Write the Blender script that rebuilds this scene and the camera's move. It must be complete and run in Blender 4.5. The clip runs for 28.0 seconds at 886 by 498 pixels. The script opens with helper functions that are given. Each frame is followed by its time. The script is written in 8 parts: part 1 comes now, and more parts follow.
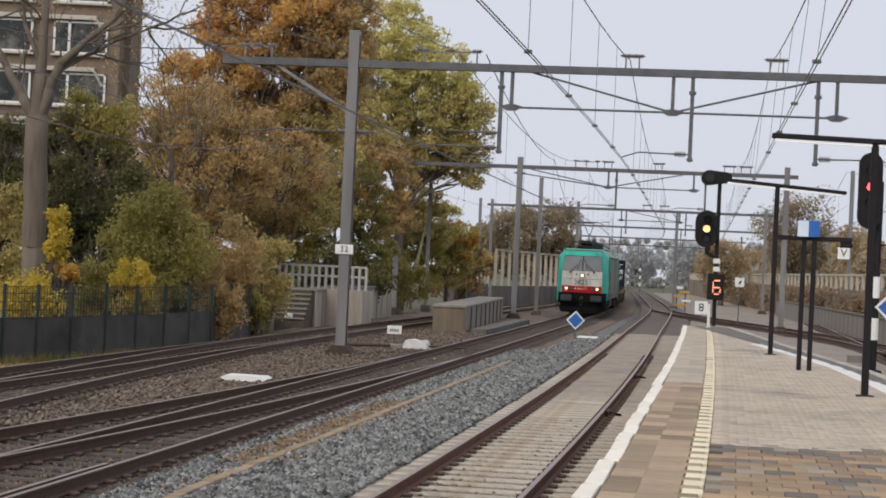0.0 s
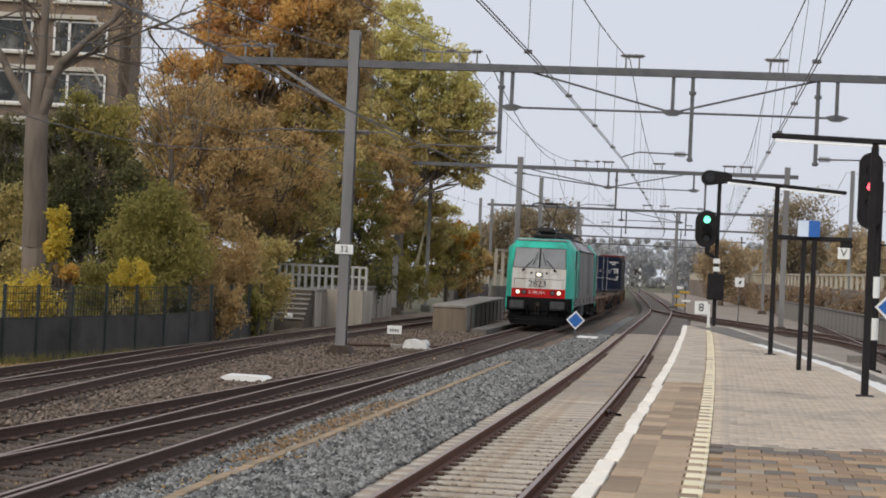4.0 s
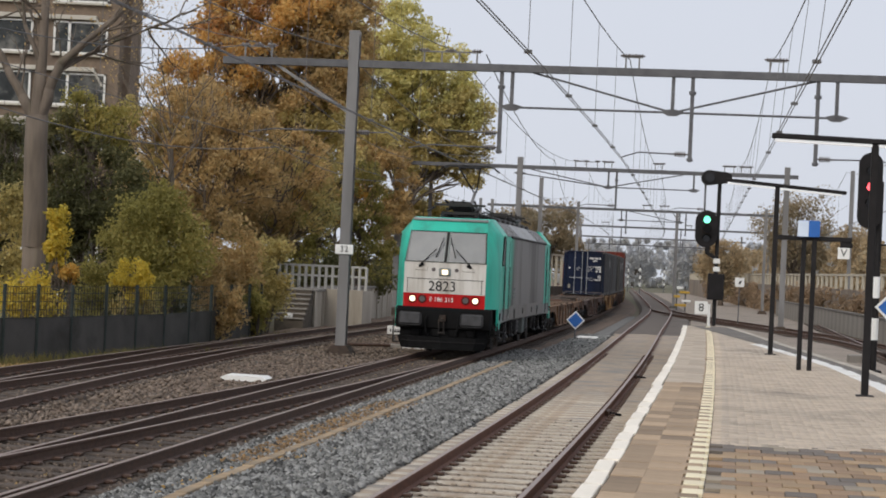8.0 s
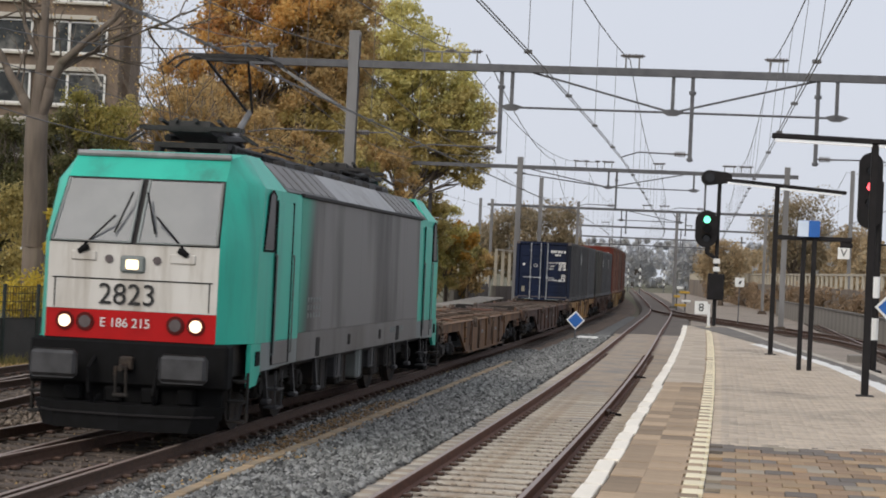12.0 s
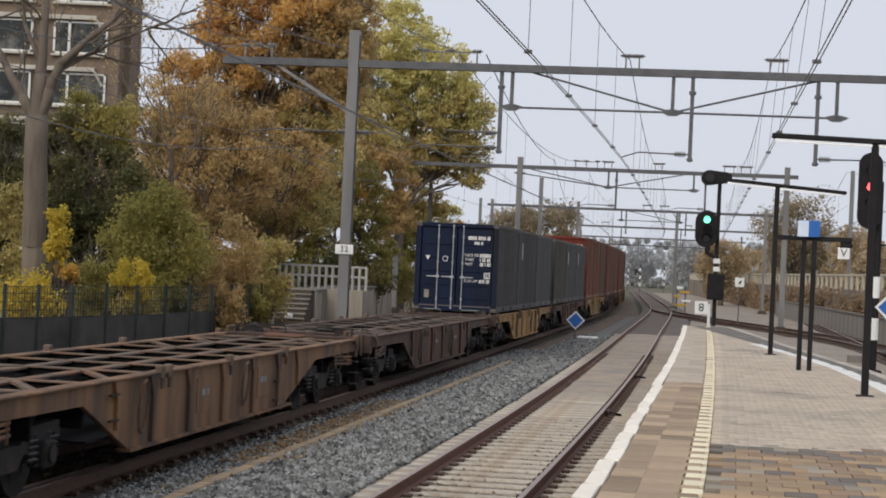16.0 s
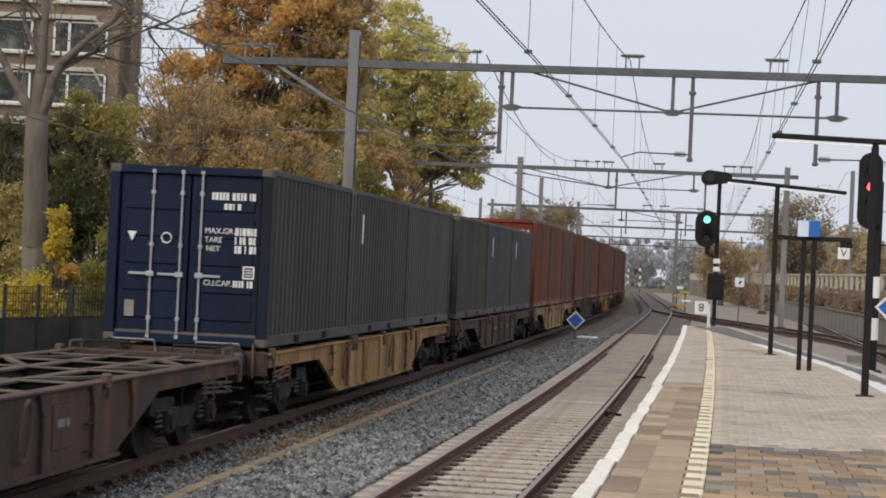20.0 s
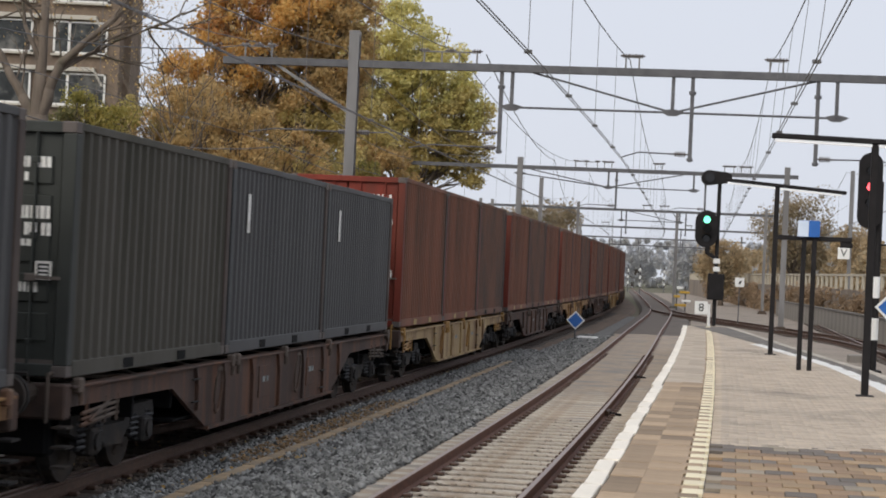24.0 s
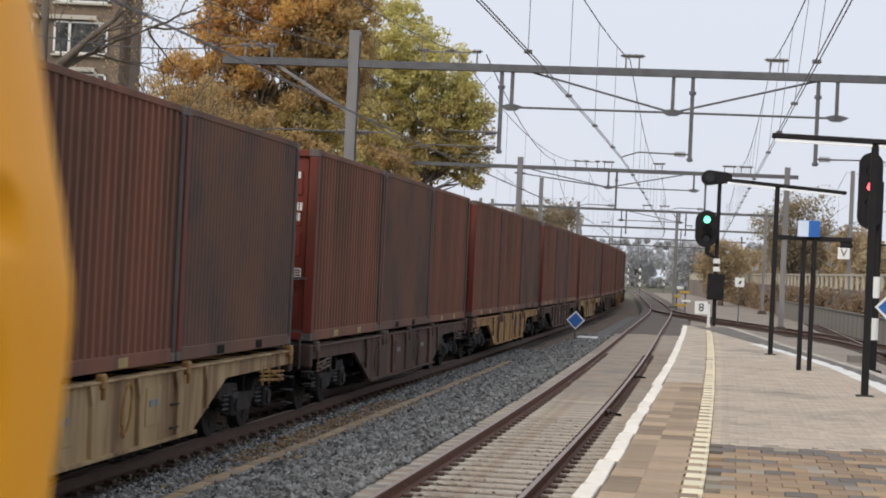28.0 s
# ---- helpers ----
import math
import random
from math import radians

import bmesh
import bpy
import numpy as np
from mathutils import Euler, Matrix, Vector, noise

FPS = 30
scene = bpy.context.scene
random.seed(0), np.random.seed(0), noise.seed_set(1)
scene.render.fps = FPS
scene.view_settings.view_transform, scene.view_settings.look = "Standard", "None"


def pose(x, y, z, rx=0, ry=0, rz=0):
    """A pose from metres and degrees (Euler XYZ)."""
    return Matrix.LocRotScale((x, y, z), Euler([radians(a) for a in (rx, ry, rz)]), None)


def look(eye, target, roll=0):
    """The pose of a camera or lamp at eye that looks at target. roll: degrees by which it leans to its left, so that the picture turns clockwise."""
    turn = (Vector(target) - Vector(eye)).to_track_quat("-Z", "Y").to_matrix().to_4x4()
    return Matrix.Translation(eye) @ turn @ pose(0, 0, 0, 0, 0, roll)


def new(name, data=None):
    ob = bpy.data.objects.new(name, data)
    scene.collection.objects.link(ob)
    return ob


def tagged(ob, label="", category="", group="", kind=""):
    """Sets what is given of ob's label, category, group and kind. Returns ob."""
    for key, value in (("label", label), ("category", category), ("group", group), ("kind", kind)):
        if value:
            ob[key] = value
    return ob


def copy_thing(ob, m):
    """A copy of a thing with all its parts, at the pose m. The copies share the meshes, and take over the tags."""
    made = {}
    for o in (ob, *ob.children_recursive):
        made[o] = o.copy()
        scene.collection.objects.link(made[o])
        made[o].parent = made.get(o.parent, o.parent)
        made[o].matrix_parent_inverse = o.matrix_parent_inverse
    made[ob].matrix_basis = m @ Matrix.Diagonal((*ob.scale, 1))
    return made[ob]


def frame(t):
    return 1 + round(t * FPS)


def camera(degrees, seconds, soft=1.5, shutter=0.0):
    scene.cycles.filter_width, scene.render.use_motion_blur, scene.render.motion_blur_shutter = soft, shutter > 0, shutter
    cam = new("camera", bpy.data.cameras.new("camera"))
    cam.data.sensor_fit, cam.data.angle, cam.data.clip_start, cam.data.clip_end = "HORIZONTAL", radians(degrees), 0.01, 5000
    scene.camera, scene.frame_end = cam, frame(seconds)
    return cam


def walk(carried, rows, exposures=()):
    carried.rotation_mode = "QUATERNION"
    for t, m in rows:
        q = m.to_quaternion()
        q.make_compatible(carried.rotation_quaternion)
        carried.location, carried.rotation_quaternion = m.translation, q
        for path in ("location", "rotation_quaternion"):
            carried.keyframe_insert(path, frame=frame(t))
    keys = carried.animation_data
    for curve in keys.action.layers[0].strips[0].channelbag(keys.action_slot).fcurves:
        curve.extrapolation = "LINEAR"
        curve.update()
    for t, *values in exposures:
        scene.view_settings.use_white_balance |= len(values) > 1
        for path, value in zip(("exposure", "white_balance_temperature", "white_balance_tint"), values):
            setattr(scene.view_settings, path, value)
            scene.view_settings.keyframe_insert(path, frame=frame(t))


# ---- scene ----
# camera: standing on the platform, hand-steady, never moving
cam = camera(26.77, 28.0, soft=1.8, shutter=0.3)
EYE = Vector((0.0, 0.0, 2.504))
PITCH, ROLL = 0.527, 2.664
aim = EYE + Vector((0, math.cos(radians(PITCH)), math.sin(radians(PITCH)))) * 50
stand = look(EYE, aim, ROLL)
walk(cam, [(0.0, stand), (28.0, stand)], exposures=[(0.0, 0.14), (17.0, 0.14), (21.0, 0.18), (24.0, 0.22), (28.0, 0.29)])

# ---- world, overcast ----
SUN_AZ, SUN_EL = radians(215), radians(38)
world = bpy.data.worlds.new("world")
scene.world = world
world.use_nodes = True
wn, wl = world.node_tree.nodes, world.node_tree.links
sky = wn.new("ShaderNodeTexSky")
sky.sky_type = "NISHITA"
sky.sun_disc = False
sky.sun_elevation, sky.sun_rotation = SUN_EL, SUN_AZ
sky.air_density, sky.dust_density, sky.ozone_density = 0.6, 6.0, 1.0
cloud = wn.new("ShaderNodeMixRGB")
cloud.inputs[0].default_value = 0.88
cloud.inputs[2].default_value = (6.72, 7.05, 7.85, 1)
wl.new(sky.outputs[0], cloud.inputs[1])
wn["Background"].inputs[1].default_value = 0.1
wl.new(cloud.outputs[0], wn["Background"].inputs[0])
sun = new("sun", bpy.data.lights.new("sun", "SUN"))
sun.data.energy, sun.data.angle, sun.data.color = 1.5, radians(40), (1.0, 0.94, 0.83)
sd = Vector((math.sin(SUN_AZ) * math.cos(SUN_EL), math.cos(SUN_AZ) * math.cos(SUN_EL), math.sin(SUN_EL)))
sun.matrix_world = look(sd * 50, (0, 0, 0))


# ---- materials ----
def mat(name, c1, c2=None, scale=8.0, rough=0.7, metal=0.0, bump=0.0, stain=None, stain_scale=0.8, stain_amount=0.5,
        island=0.0, per_object=0.0, emit=None, power=0.0, streak=False, spec=0.4, fine=40.0, stain_soft=0.2):
    m = bpy.data.materials.new(name)
    m.use_nodes = True
    n, l = m.node_tree.nodes, m.node_tree.links
    b = n["Principled BSDF"]
    b.inputs["Roughness"].default_value = rough
    b.inputs["Metallic"].default_value = metal
    b.inputs["Specular IOR Level"].default_value = spec
    c2 = c2 or tuple(v * 0.8 for v in c1)
    tc = n.new("ShaderNodeTexCoord")
    src = tc.outputs["Object"]
    if streak:
        mp = n.new("ShaderNodeMapping")
        mp.inputs["Scale"].default_value = (1.0, 1.0, 0.12)
        l.new(src, mp.inputs[0])
        src2 = mp.outputs[0]
    else:
        src2 = src
    t1 = n.new("ShaderNodeTexNoise")
    t1.inputs["Scale"].default_value, t1.inputs["Detail"].default_value = scale, 5.0
    l.new(src2, t1.inputs["Vector"])
    r1 = n.new("ShaderNodeValToRGB")
    r1.color_ramp.elements[0].position, r1.color_ramp.elements[1].position = 0.32, 0.68
    r1.color_ramp.elements[0].color, r1.color_ramp.elements[1].color = (*c2, 1), (*c1, 1)
    l.new(t1.outputs[0], r1.inputs[0])
    col = r1.outputs[0]
    if stain:
        t2 = n.new("ShaderNodeTexNoise")
        t2.inputs["Scale"].default_value, t2.inputs["Detail"].default_value = stain_scale, 6.0
        t2.inputs["Roughness"].default_value = 0.65
        l.new(src2, t2.inputs["Vector"])
        r2 = n.new("ShaderNodeValToRGB")
        r2.color_ramp.elements[0].position, r2.color_ramp.elements[1].position = 0.72 - 0.3 * stain_amount - stain_soft / 2, 0.72 - 0.3 * stain_amount + stain_soft / 2
        l.new(t2.outputs[0], r2.inputs[0])
        mx = n.new("ShaderNodeMixRGB")
        mx.inputs[2].default_value = (*stain, 1)
        l.new(r2.outputs[0], mx.inputs[0])
        l.new(col, mx.inputs[1])
        col = mx.outputs[0]
    if island or per_object:
        if island:
            g = n.new("ShaderNodeNewGeometry")
            rnd = g.outputs["Random Per Island"]
        else:
            g = n.new("ShaderNodeObjectInfo")
            rnd = g.outputs["Random"]
        k = island or per_object
        mr = n.new("ShaderNodeMapRange")
        mr.inputs[3].default_value, mr.inputs[4].default_value = 1 - k, 1 + k
        l.new(rnd, mr.inputs[0])
        hs = n.new("ShaderNodeHueSaturation")
        l.new(mr.outputs[0], hs.inputs["Value"])
        l.new(col, hs.inputs["Color"])
        col = hs.outputs[0]
    l.new(col, b.inputs["Base Color"])
    if bump:
        t3 = n.new("ShaderNodeTexNoise")
        t3.inputs["Scale"].default_value, t3.inputs["Detail"].default_value = fine, 4.0
        l.new(src, t3.inputs["Vector"])
        bp = n.new("ShaderNodeBump")
        bp.inputs["Strength"].default_value, bp.inputs["Distance"].default_value = bump, 0.02
        l.new(t3.outputs[0], bp.inputs["Height"])
        l.new(bp.outputs[0], b.inputs["Normal"])
    if emit:
        b.inputs["Emission Color"].default_value = (*emit, 1)
        b.inputs["Emission Strength"].default_value = power
    return m


def leaf_mat(name, colours, rough=0.6):
    """Leaves: a ramp of colours picked island by island, with light let through."""
    m = bpy.data.materials.new(name)
    m.use_nodes = True
    n, l = m.node_tree.nodes, m.node_tree.links
    b = n["Principled BSDF"]
    b.inputs["Roughness"].default_value = rough
    b.inputs["Specular IOR Level"].default_value = 0.25
    g = n.new("ShaderNodeNewGeometry")
    tc = n.new("ShaderNodeTexCoord")
    t = n.new("ShaderNodeTexNoise")
    t.inputs["Scale"].default_value, t.inputs["Detail"].default_value = 0.35, 3.0
    l.new(tc.outputs["Object"], t.inputs["Vector"])
    a = n.new("ShaderNodeMath")
    a.operation = "MULTIPLY_ADD"
    a.inputs[1].default_value = 0.55
    l.new(g.outputs["Random Per Island"], a.inputs[0])
    st = n.new("ShaderNodeMapRange")
    st.inputs[1].default_value, st.inputs[2].default_value = 0.35, 0.65
    st.inputs[3].default_value, st.inputs[4].default_value = 0.0, 0.45
    l.new(t.outputs[0], st.inputs[0])
    l.new(st.outputs[0], a.inputs[2])
    r = n.new("ShaderNodeValToRGB")
    e = r.color_ramp.elements
    for i, c in enumerate(colours):
        p = i / (len(colours) - 1)
        if i == 0:
            e[0].position, e[0].color = 0, (*c, 1)
        elif i == len(colours) - 1:
            e[len(e) - 1].position, e[len(e) - 1].color = 1, (*c, 1)
        else:
            e.new(p).color = (*c, 1)
    l.new(a.outputs[0], r.inputs[0])
    l.new(r.outputs[0], b.inputs["Base Color"])
    tr = n.new("ShaderNodeBsdfTranslucent")
    l.new(r.outputs[0], tr.inputs[0])
    mx = n.new("ShaderNodeMixShader")
    mx.inputs[0].default_value = 0.5
    l.new(b.outputs[0], mx.inputs[1])
    l.new(tr.outputs[0], mx.inputs[2])
    l.new(mx.outputs[0], n["Material Output"].inputs[0])
    return m


def glass_mat(name, tint=(0.02, 0.025, 0.03), rough=0.06):
    m = mat(name, tint, tint, rough=rough, spec=0.4)
    return m


STEEL_DARK = mat("dark rail steel", (0.119, 0.0681, 0.0476), (0.0656, 0.041, 0.0312), 14, 0.6, 0.3, 0.3)
RAIL_RUST = mat("rusty rail", (0.20, 0.092, 0.058), (0.11, 0.056, 0.042), 12, 0.75, 0.2, 0.4)
RAIL_TOP = mat("worn rail head", (0.375, 0.3, 0.262), (0.225, 0.173, 0.15), 20, 0.45, 0.4)
SLEEPER_WOOD = mat("old timber sleeper", (0.085, 0.065, 0.052), (0.05, 0.04, 0.034), 9, 0.9, 0, 0.6, per_object=0.3)
SLEEPER_CONC = mat("pale concrete sleeper", (0.515, 0.47, 0.403), (0.37, 0.325, 0.269), 10, 0.9, 0, 0.4, (0.28, 0.202, 0.134), 1.4, 0.4, per_object=0.12)
BALLAST_GREY = mat("grey ballast stones", (0.225, 0.225, 0.217), (0.111, 0.111, 0.106), 6, 0.9, 0, 0.3, island=0.85)
BALLAST_BROWN = mat("brown dusty ballast", (0.208, 0.162, 0.127), (0.13, 0.103, 0.0832), 6, 0.95, 0, 0.3, island=0.5)
BALLAST_DARK = mat("dark rusty ballast stones", (0.15, 0.115, 0.09), (0.085, 0.066, 0.053), 6, 0.95, 0, 0.3, island=0.55)
BED_GREY = mat("ballast bed grey", (0.065, 0.065, 0.062), (0.03, 0.03, 0.03), 18, 0.95, 0, 1.0, fine=25)
BED_BROWN = mat("ballast bed brown", (0.218, 0.152, 0.109), (0.115, 0.0851, 0.0656), 9, 0.95, 0, 1.0, (0.0575, 0.0575, 0.0517), 0.5, 0.4, fine=25)
# bed colour raised to carry the pale haze of the far lines
BED_FAR = mat("greyish dusty bed", (0.325, 0.273, 0.227), (0.221, 0.189, 0.156), 6, 0.95, 0, 0.8, (0.156, 0.13, 0.111), 0.5, 0.4, fine=25)
BED_SMOKE = mat("grey far ballast", (0.19, 0.185, 0.175), (0.115, 0.112, 0.107), 7, 0.95, 0, 1.0, (0.1, 0.095, 0.088), 0.5, 0.35, fine=18)
BED_WORN = mat("dark worn track bed", (0.15, 0.125, 0.108), (0.10, 0.085, 0.074), 7, 0.95, 0, 0.8, (0.075, 0.065, 0.058), 0.5, 0.4, fine=20)
BED_OILY = mat("oily dark ballast bed", (0.085, 0.066, 0.053), (0.05, 0.04, 0.034), 9, 0.95, 0, 1.0, (0.12, 0.085, 0.06), 0.6, 0.4, fine=25)
BED_SAND = mat("sandy track filling", (0.40, 0.325, 0.25), (0.30, 0.24, 0.185), 5, 0.95, 0, 0.5, (0.22, 0.21, 0.20), 0.7, 0.5)
BED_FILL = mat("pale gravel filling", (0.151, 0.122, 0.0972), (0.101, 0.0828, 0.0684), 9, 0.95, 0, 0.8, (0.144, 0.122, 0.101), 0.7, 0.5)
STONE_PALE = mat("pale dusty stones", (0.33, 0.28, 0.23), (0.24, 0.2, 0.17), 6, 0.95, 0, 0.3, island=0.35)
LITTER = mat("leaf litter and rusty soil", (0.27, 0.17, 0.08), (0.17, 0.11, 0.06), 6, 0.95, 0, 0.3, island=0.6)
SOIL = mat("rough ground", (0.15, 0.13, 0.09), (0.10, 0.09, 0.06), 0.4, 0.95, 0, 0.7, (0.09, 0.10, 0.05), 0.1, 0.6, fine=10)
CONCRETE = mat("weathered concrete", (0.29, 0.265, 0.235), (0.20, 0.185, 0.165), 3, 0.9, 0, 0.4, (0.15, 0.135, 0.12), 0.6, 0.45, streak=True)
CONCRETE_DARK = mat("dark dirty concrete", (0.17, 0.155, 0.14), (0.11, 0.10, 0.09), 3, 0.9, 0, 0.4, (0.08, 0.075, 0.06), 0.7, 0.4, streak=True)
DUCT = mat("cable duct lid", (0.40, 0.295, 0.18), (0.29, 0.21, 0.13), 5, 0.9, 0, 0.3, (0.209, 0.173, 0.127), 0.6, 0.4, per_object=0.12)
GALV = mat("galvanised steel", (0.23, 0.225, 0.225), (0.165, 0.16, 0.158), 2.5, 0.6, 0.2, 0.1, (0.2, 0.19, 0.18), 0.7, 0.3, streak=True)
GALV_DARK = mat("dull grey steel", (0.133, 0.133, 0.14), (0.0936, 0.0936, 0.101), 3, 0.6, 0.3, 0.1)
BLACK_PAINT = mat("black paint", (0.020, 0.018, 0.019), (0.013, 0.012, 0.012), 4, 0.6, 0, 0.05, spec=0.18)
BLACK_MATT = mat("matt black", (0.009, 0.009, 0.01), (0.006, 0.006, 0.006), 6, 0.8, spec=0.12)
WHITE_PAINT = mat("white paint", (0.78, 0.77, 0.74), (0.66, 0.65, 0.62), 6, 0.6, 0, 0.1, (0.45, 0.42, 0.37), 2.0, 0.25)
WIRE = mat("wire", (0.17, 0.165, 0.165), (0.13, 0.13, 0.13), 4, 0.6, 0.2)
INSULATOR = mat("brown insulator", (0.10, 0.085, 0.08), None, 4, 0.35)
SIGN_WHITE = mat("white sign enamel", (0.8, 0.8, 0.78), (0.74, 0.74, 0.72), 4, 0.45)
SIGN_BLUE = mat("blue sign enamel", (0.03, 0.14, 0.46), (0.025, 0.12, 0.40), 4, 0.4)
SIGN_BLACK = mat("sign lettering", (0.02, 0.02, 0.02), None, 4, 0.5)


# ---- builders ----
def link_mesh(name, bm, material, parent=None, label="", smooth=False):
    me = bpy.data.meshes.new(name)
    bm.to_mesh(me)
    bm.free()
    for m in (material if isinstance(material, (list, tuple)) else [material]):
        me.materials.append(m)
    if smooth:
        me.polygons.foreach_set("use_smooth", [True] * len(me.polygons))
    ob = new(name, me)
    if parent is not None:
        ob.parent = parent
    if label:
        ob["label"] = label
    return ob


def part(name, bm, material, parent, label="", smooth=False):
    return link_mesh(name, bm, material, parent, label, smooth)


def twin(ob, m, parent=None):
    """A further part on the same mesh."""
    o = new(ob.name.split(".")[0], ob.data)
    o.parent = parent if parent is not None else ob.parent
    o.matrix_basis = m
    if "label" in ob:
        o["label"] = ob["label"]
    return o


def thing(name, m, label, category, group="", kind=""):
    e = new(name)
    e.empty_display_size = 0.2
    e.matrix_basis = m
    return tagged(e, label, category, group, kind)


def box(bm, x0, x1, y0, y1, z0, z1, bevel=0.0, m=None, mi=0):
    r = bmesh.ops.create_cube(bm, size=1.0)
    mm = Matrix.Translation(((x0 + x1) / 2, (y0 + y1) / 2, (z0 + z1) / 2)) @ Matrix.Diagonal((x1 - x0, y1 - y0, z1 - z0, 1))
    bmesh.ops.transform(bm, matrix=mm, verts=r["verts"])
    vs = r["verts"]
    if bevel:
        es = list({e for v in vs for e in v.link_edges})
        o = bmesh.ops.bevel(bm, geom=es, offset=bevel, segments=1, affect="EDGES", profile=0.5)
        vs = list({v for f in o["faces"] for v in f.verts} | {v for v in vs if v.is_valid})
    if m is not None:
        bmesh.ops.transform(bm, matrix=m, verts=vs)
    if mi:
        for f in {f for v in vs for f in v.link_faces}:
            f.material_index = mi
    return bm


def rod(bm, a, b, r, r2=None, seg=8):
    a, b = Vector(a), Vector(b)
    d = b - a
    q = d.to_track_quat("Z", "Y").to_matrix().to_4x4()
    bmesh.ops.create_cone(bm, cap_ends=True, segments=seg, radius1=r, radius2=r if r2 is None else r2, depth=d.length,
                          matrix=Matrix.Translation((a + b) / 2) @ q)
    return bm


def tube(bm, pts, r, seg=6, closed=False):
    """One connected round bar along points."""
    pts = [Vector(p) for p in pts]
    n = len(pts)
    rows = []
    for i, p in enumerate(pts):
        if closed:
            d = pts[(i + 1) % n] - pts[i - 1]
        else:
            d = pts[min(n - 1, i + 1)] - pts[max(0, i - 1)]
        d.normalize()
        u = d.cross(Vector((0, 0, 1)) if abs(d.z) < 0.9 else Vector((1, 0, 0))).normalized()
        w = d.cross(u)
        rows.append([bm.verts.new(p + (u * math.cos(6.2832 * k / seg) + w * math.sin(6.2832 * k / seg)) * r) for k in range(seg)])
    pairs = list(zip(rows, rows[1:])) + ([(rows[-1], rows[0])] if closed else [])
    for r0, r1 in pairs:
        for k in range(seg):
            bm.faces.new((r0[k], r0[(k + 1) % seg], r1[(k + 1) % seg], r1[k]))
    if not closed:
        bm.faces.new(rows[0][::-1])
        bm.faces.new(rows[-1])
    return bm


def beam(bm, a, b, w, h, up=(0, 0, 1)):
    """A square bar from a to b, w wide and h high."""
    a, b = Vector(a), Vector(b)
    d = (b - a)
    y = d.normalized()
    x = y.cross(Vector(up)).normalized()
    z = x.cross(y)
    m = Matrix((x, y, z)).transposed().to_4x4()
    m.translation = (a + b) / 2
    r = bmesh.ops.create_cube(bm, size=1.0, matrix=m @ Matrix.Diagonal((w, d.length, h, 1)))
    return bm


def prism(bm, outline, axis, lo, hi, mi=0):
    """An outline pushed along an axis: x: outline is (y, z); y: (x, z); z: (x, y)."""
    def put(p, t):
        return {"x": (t, p[0], p[1]), "y": (p[0], t, p[1]), "z": (p[0], p[1], t)}[axis]
    a = [bm.verts.new(put(p, lo)) for p in outline]
    b = [bm.verts.new(put(p, hi)) for p in outline]
    n = len(outline)
    fs = [bm.faces.new(a[::-1]), bm.faces.new(b)]
    for i in range(n):
        fs.append(bm.faces.new((a[i], a[(i + 1) % n], b[(i + 1) % n], b[i])))
    for f in fs:
        f.material_index = mi
    bmesh.ops.recalc_face_normals(bm, faces=fs)
    return bm


def raw_mesh(name, verts, faces, material):
    """A large mesh straight from arrays; faces all of one size."""
    verts, faces = np.asarray(verts, np.float32), np.asarray(faces, np.int32)
    me = bpy.data.meshes.new(name)
    me.vertices.add(len(verts))
    me.vertices.foreach_set("co", verts.ravel())
    k = faces.shape[1]
    me.loops.add(faces.size)
    me.loops.foreach_set("vertex_index", faces.ravel())
    me.polygons.add(len(faces))
    me.polygons.foreach_set("loop_start", np.arange(0, faces.size, k, dtype=np.int32))
    me.update(calc_edges=True)
    me.materials.append(material)
    return me


def writing(text, size, material, parent, m, name="lettering", depth=0.004, spacing=1.0):
    cu = bpy.data.curves.new(name, "FONT")
    cu.body, cu.size, cu.extrude = text, size, depth
    cu.align_x, cu.align_y, cu.space_character = "CENTER", "CENTER", spacing
    tmp = bpy.data.objects.new(name, cu)
    me = bpy.data.meshes.new_from_object(tmp)
    bpy.data.objects.remove(tmp)
    me.materials.clear()
    me.materials.append(material)
    ob = new(name, me)
    ob.parent = parent
    ob.matrix_basis = m
    return ob


FRONT = Matrix.Rotation(radians(90), 4, "X")  # text that faces -y

# ---- lines of the place ----
BEND_S = (-60, 0, 25, 50, 75, 100, 130, 160, 200, 250, 450)
BEND_T = (0.147, 0.147, 0.148, 0.148, 0.143, 0.139, 0.127, 0.098, 0.068, 0.038, 0.02)
_S = np.arange(-120.0, 460.5, 0.5)
_T = np.interp(_S, BEND_S, BEND_T)
_i0 = int(np.argmin(abs(_S)))
_X = np.cumsum(np.sin(_T) * 0.5)
_Y = np.cumsum(np.cos(_T) * 0.5)
_X += -7.01 - _X[_i0]
_Y += 5.0 - _Y[_i0]


def line_at(s, side=0.0):
    """Place and heading on the freight line, s metres along it, side metres to its right."""
    x, y, h = (float(np.interp(s, _S, a)) for a in (_X, _Y, _T))
    return x + side * math.cos(h), y - side * math.sin(h), h


NEAR_Y = (60, 70, 78, 86, 100, 115, 130, 145, 160, 200, 250, 300, 420)
NEAR_X = (5.983, 7.338, 8.406, 9.462, 11.4, 13.41, 15.42, 17.14, 18.7, 22.5, 27.26, 31.87, 43.43)


def near_x(y):
    """Centre of the platform track, which swings over to the freight line beyond the platform."""
    q = min(y, 90.0) / 60
    x = -3.199 + 10.528 * q - 1.7285 * q * q + 0.3823 * q ** 3
    if y > 78:
        far = float(np.mean(np.interp(y + np.linspace(-9, 9, 13), NEAR_Y, NEAR_X)))
        f = min(1.0, (y - 78) / 12)
        x += (far - x) * f
    return x


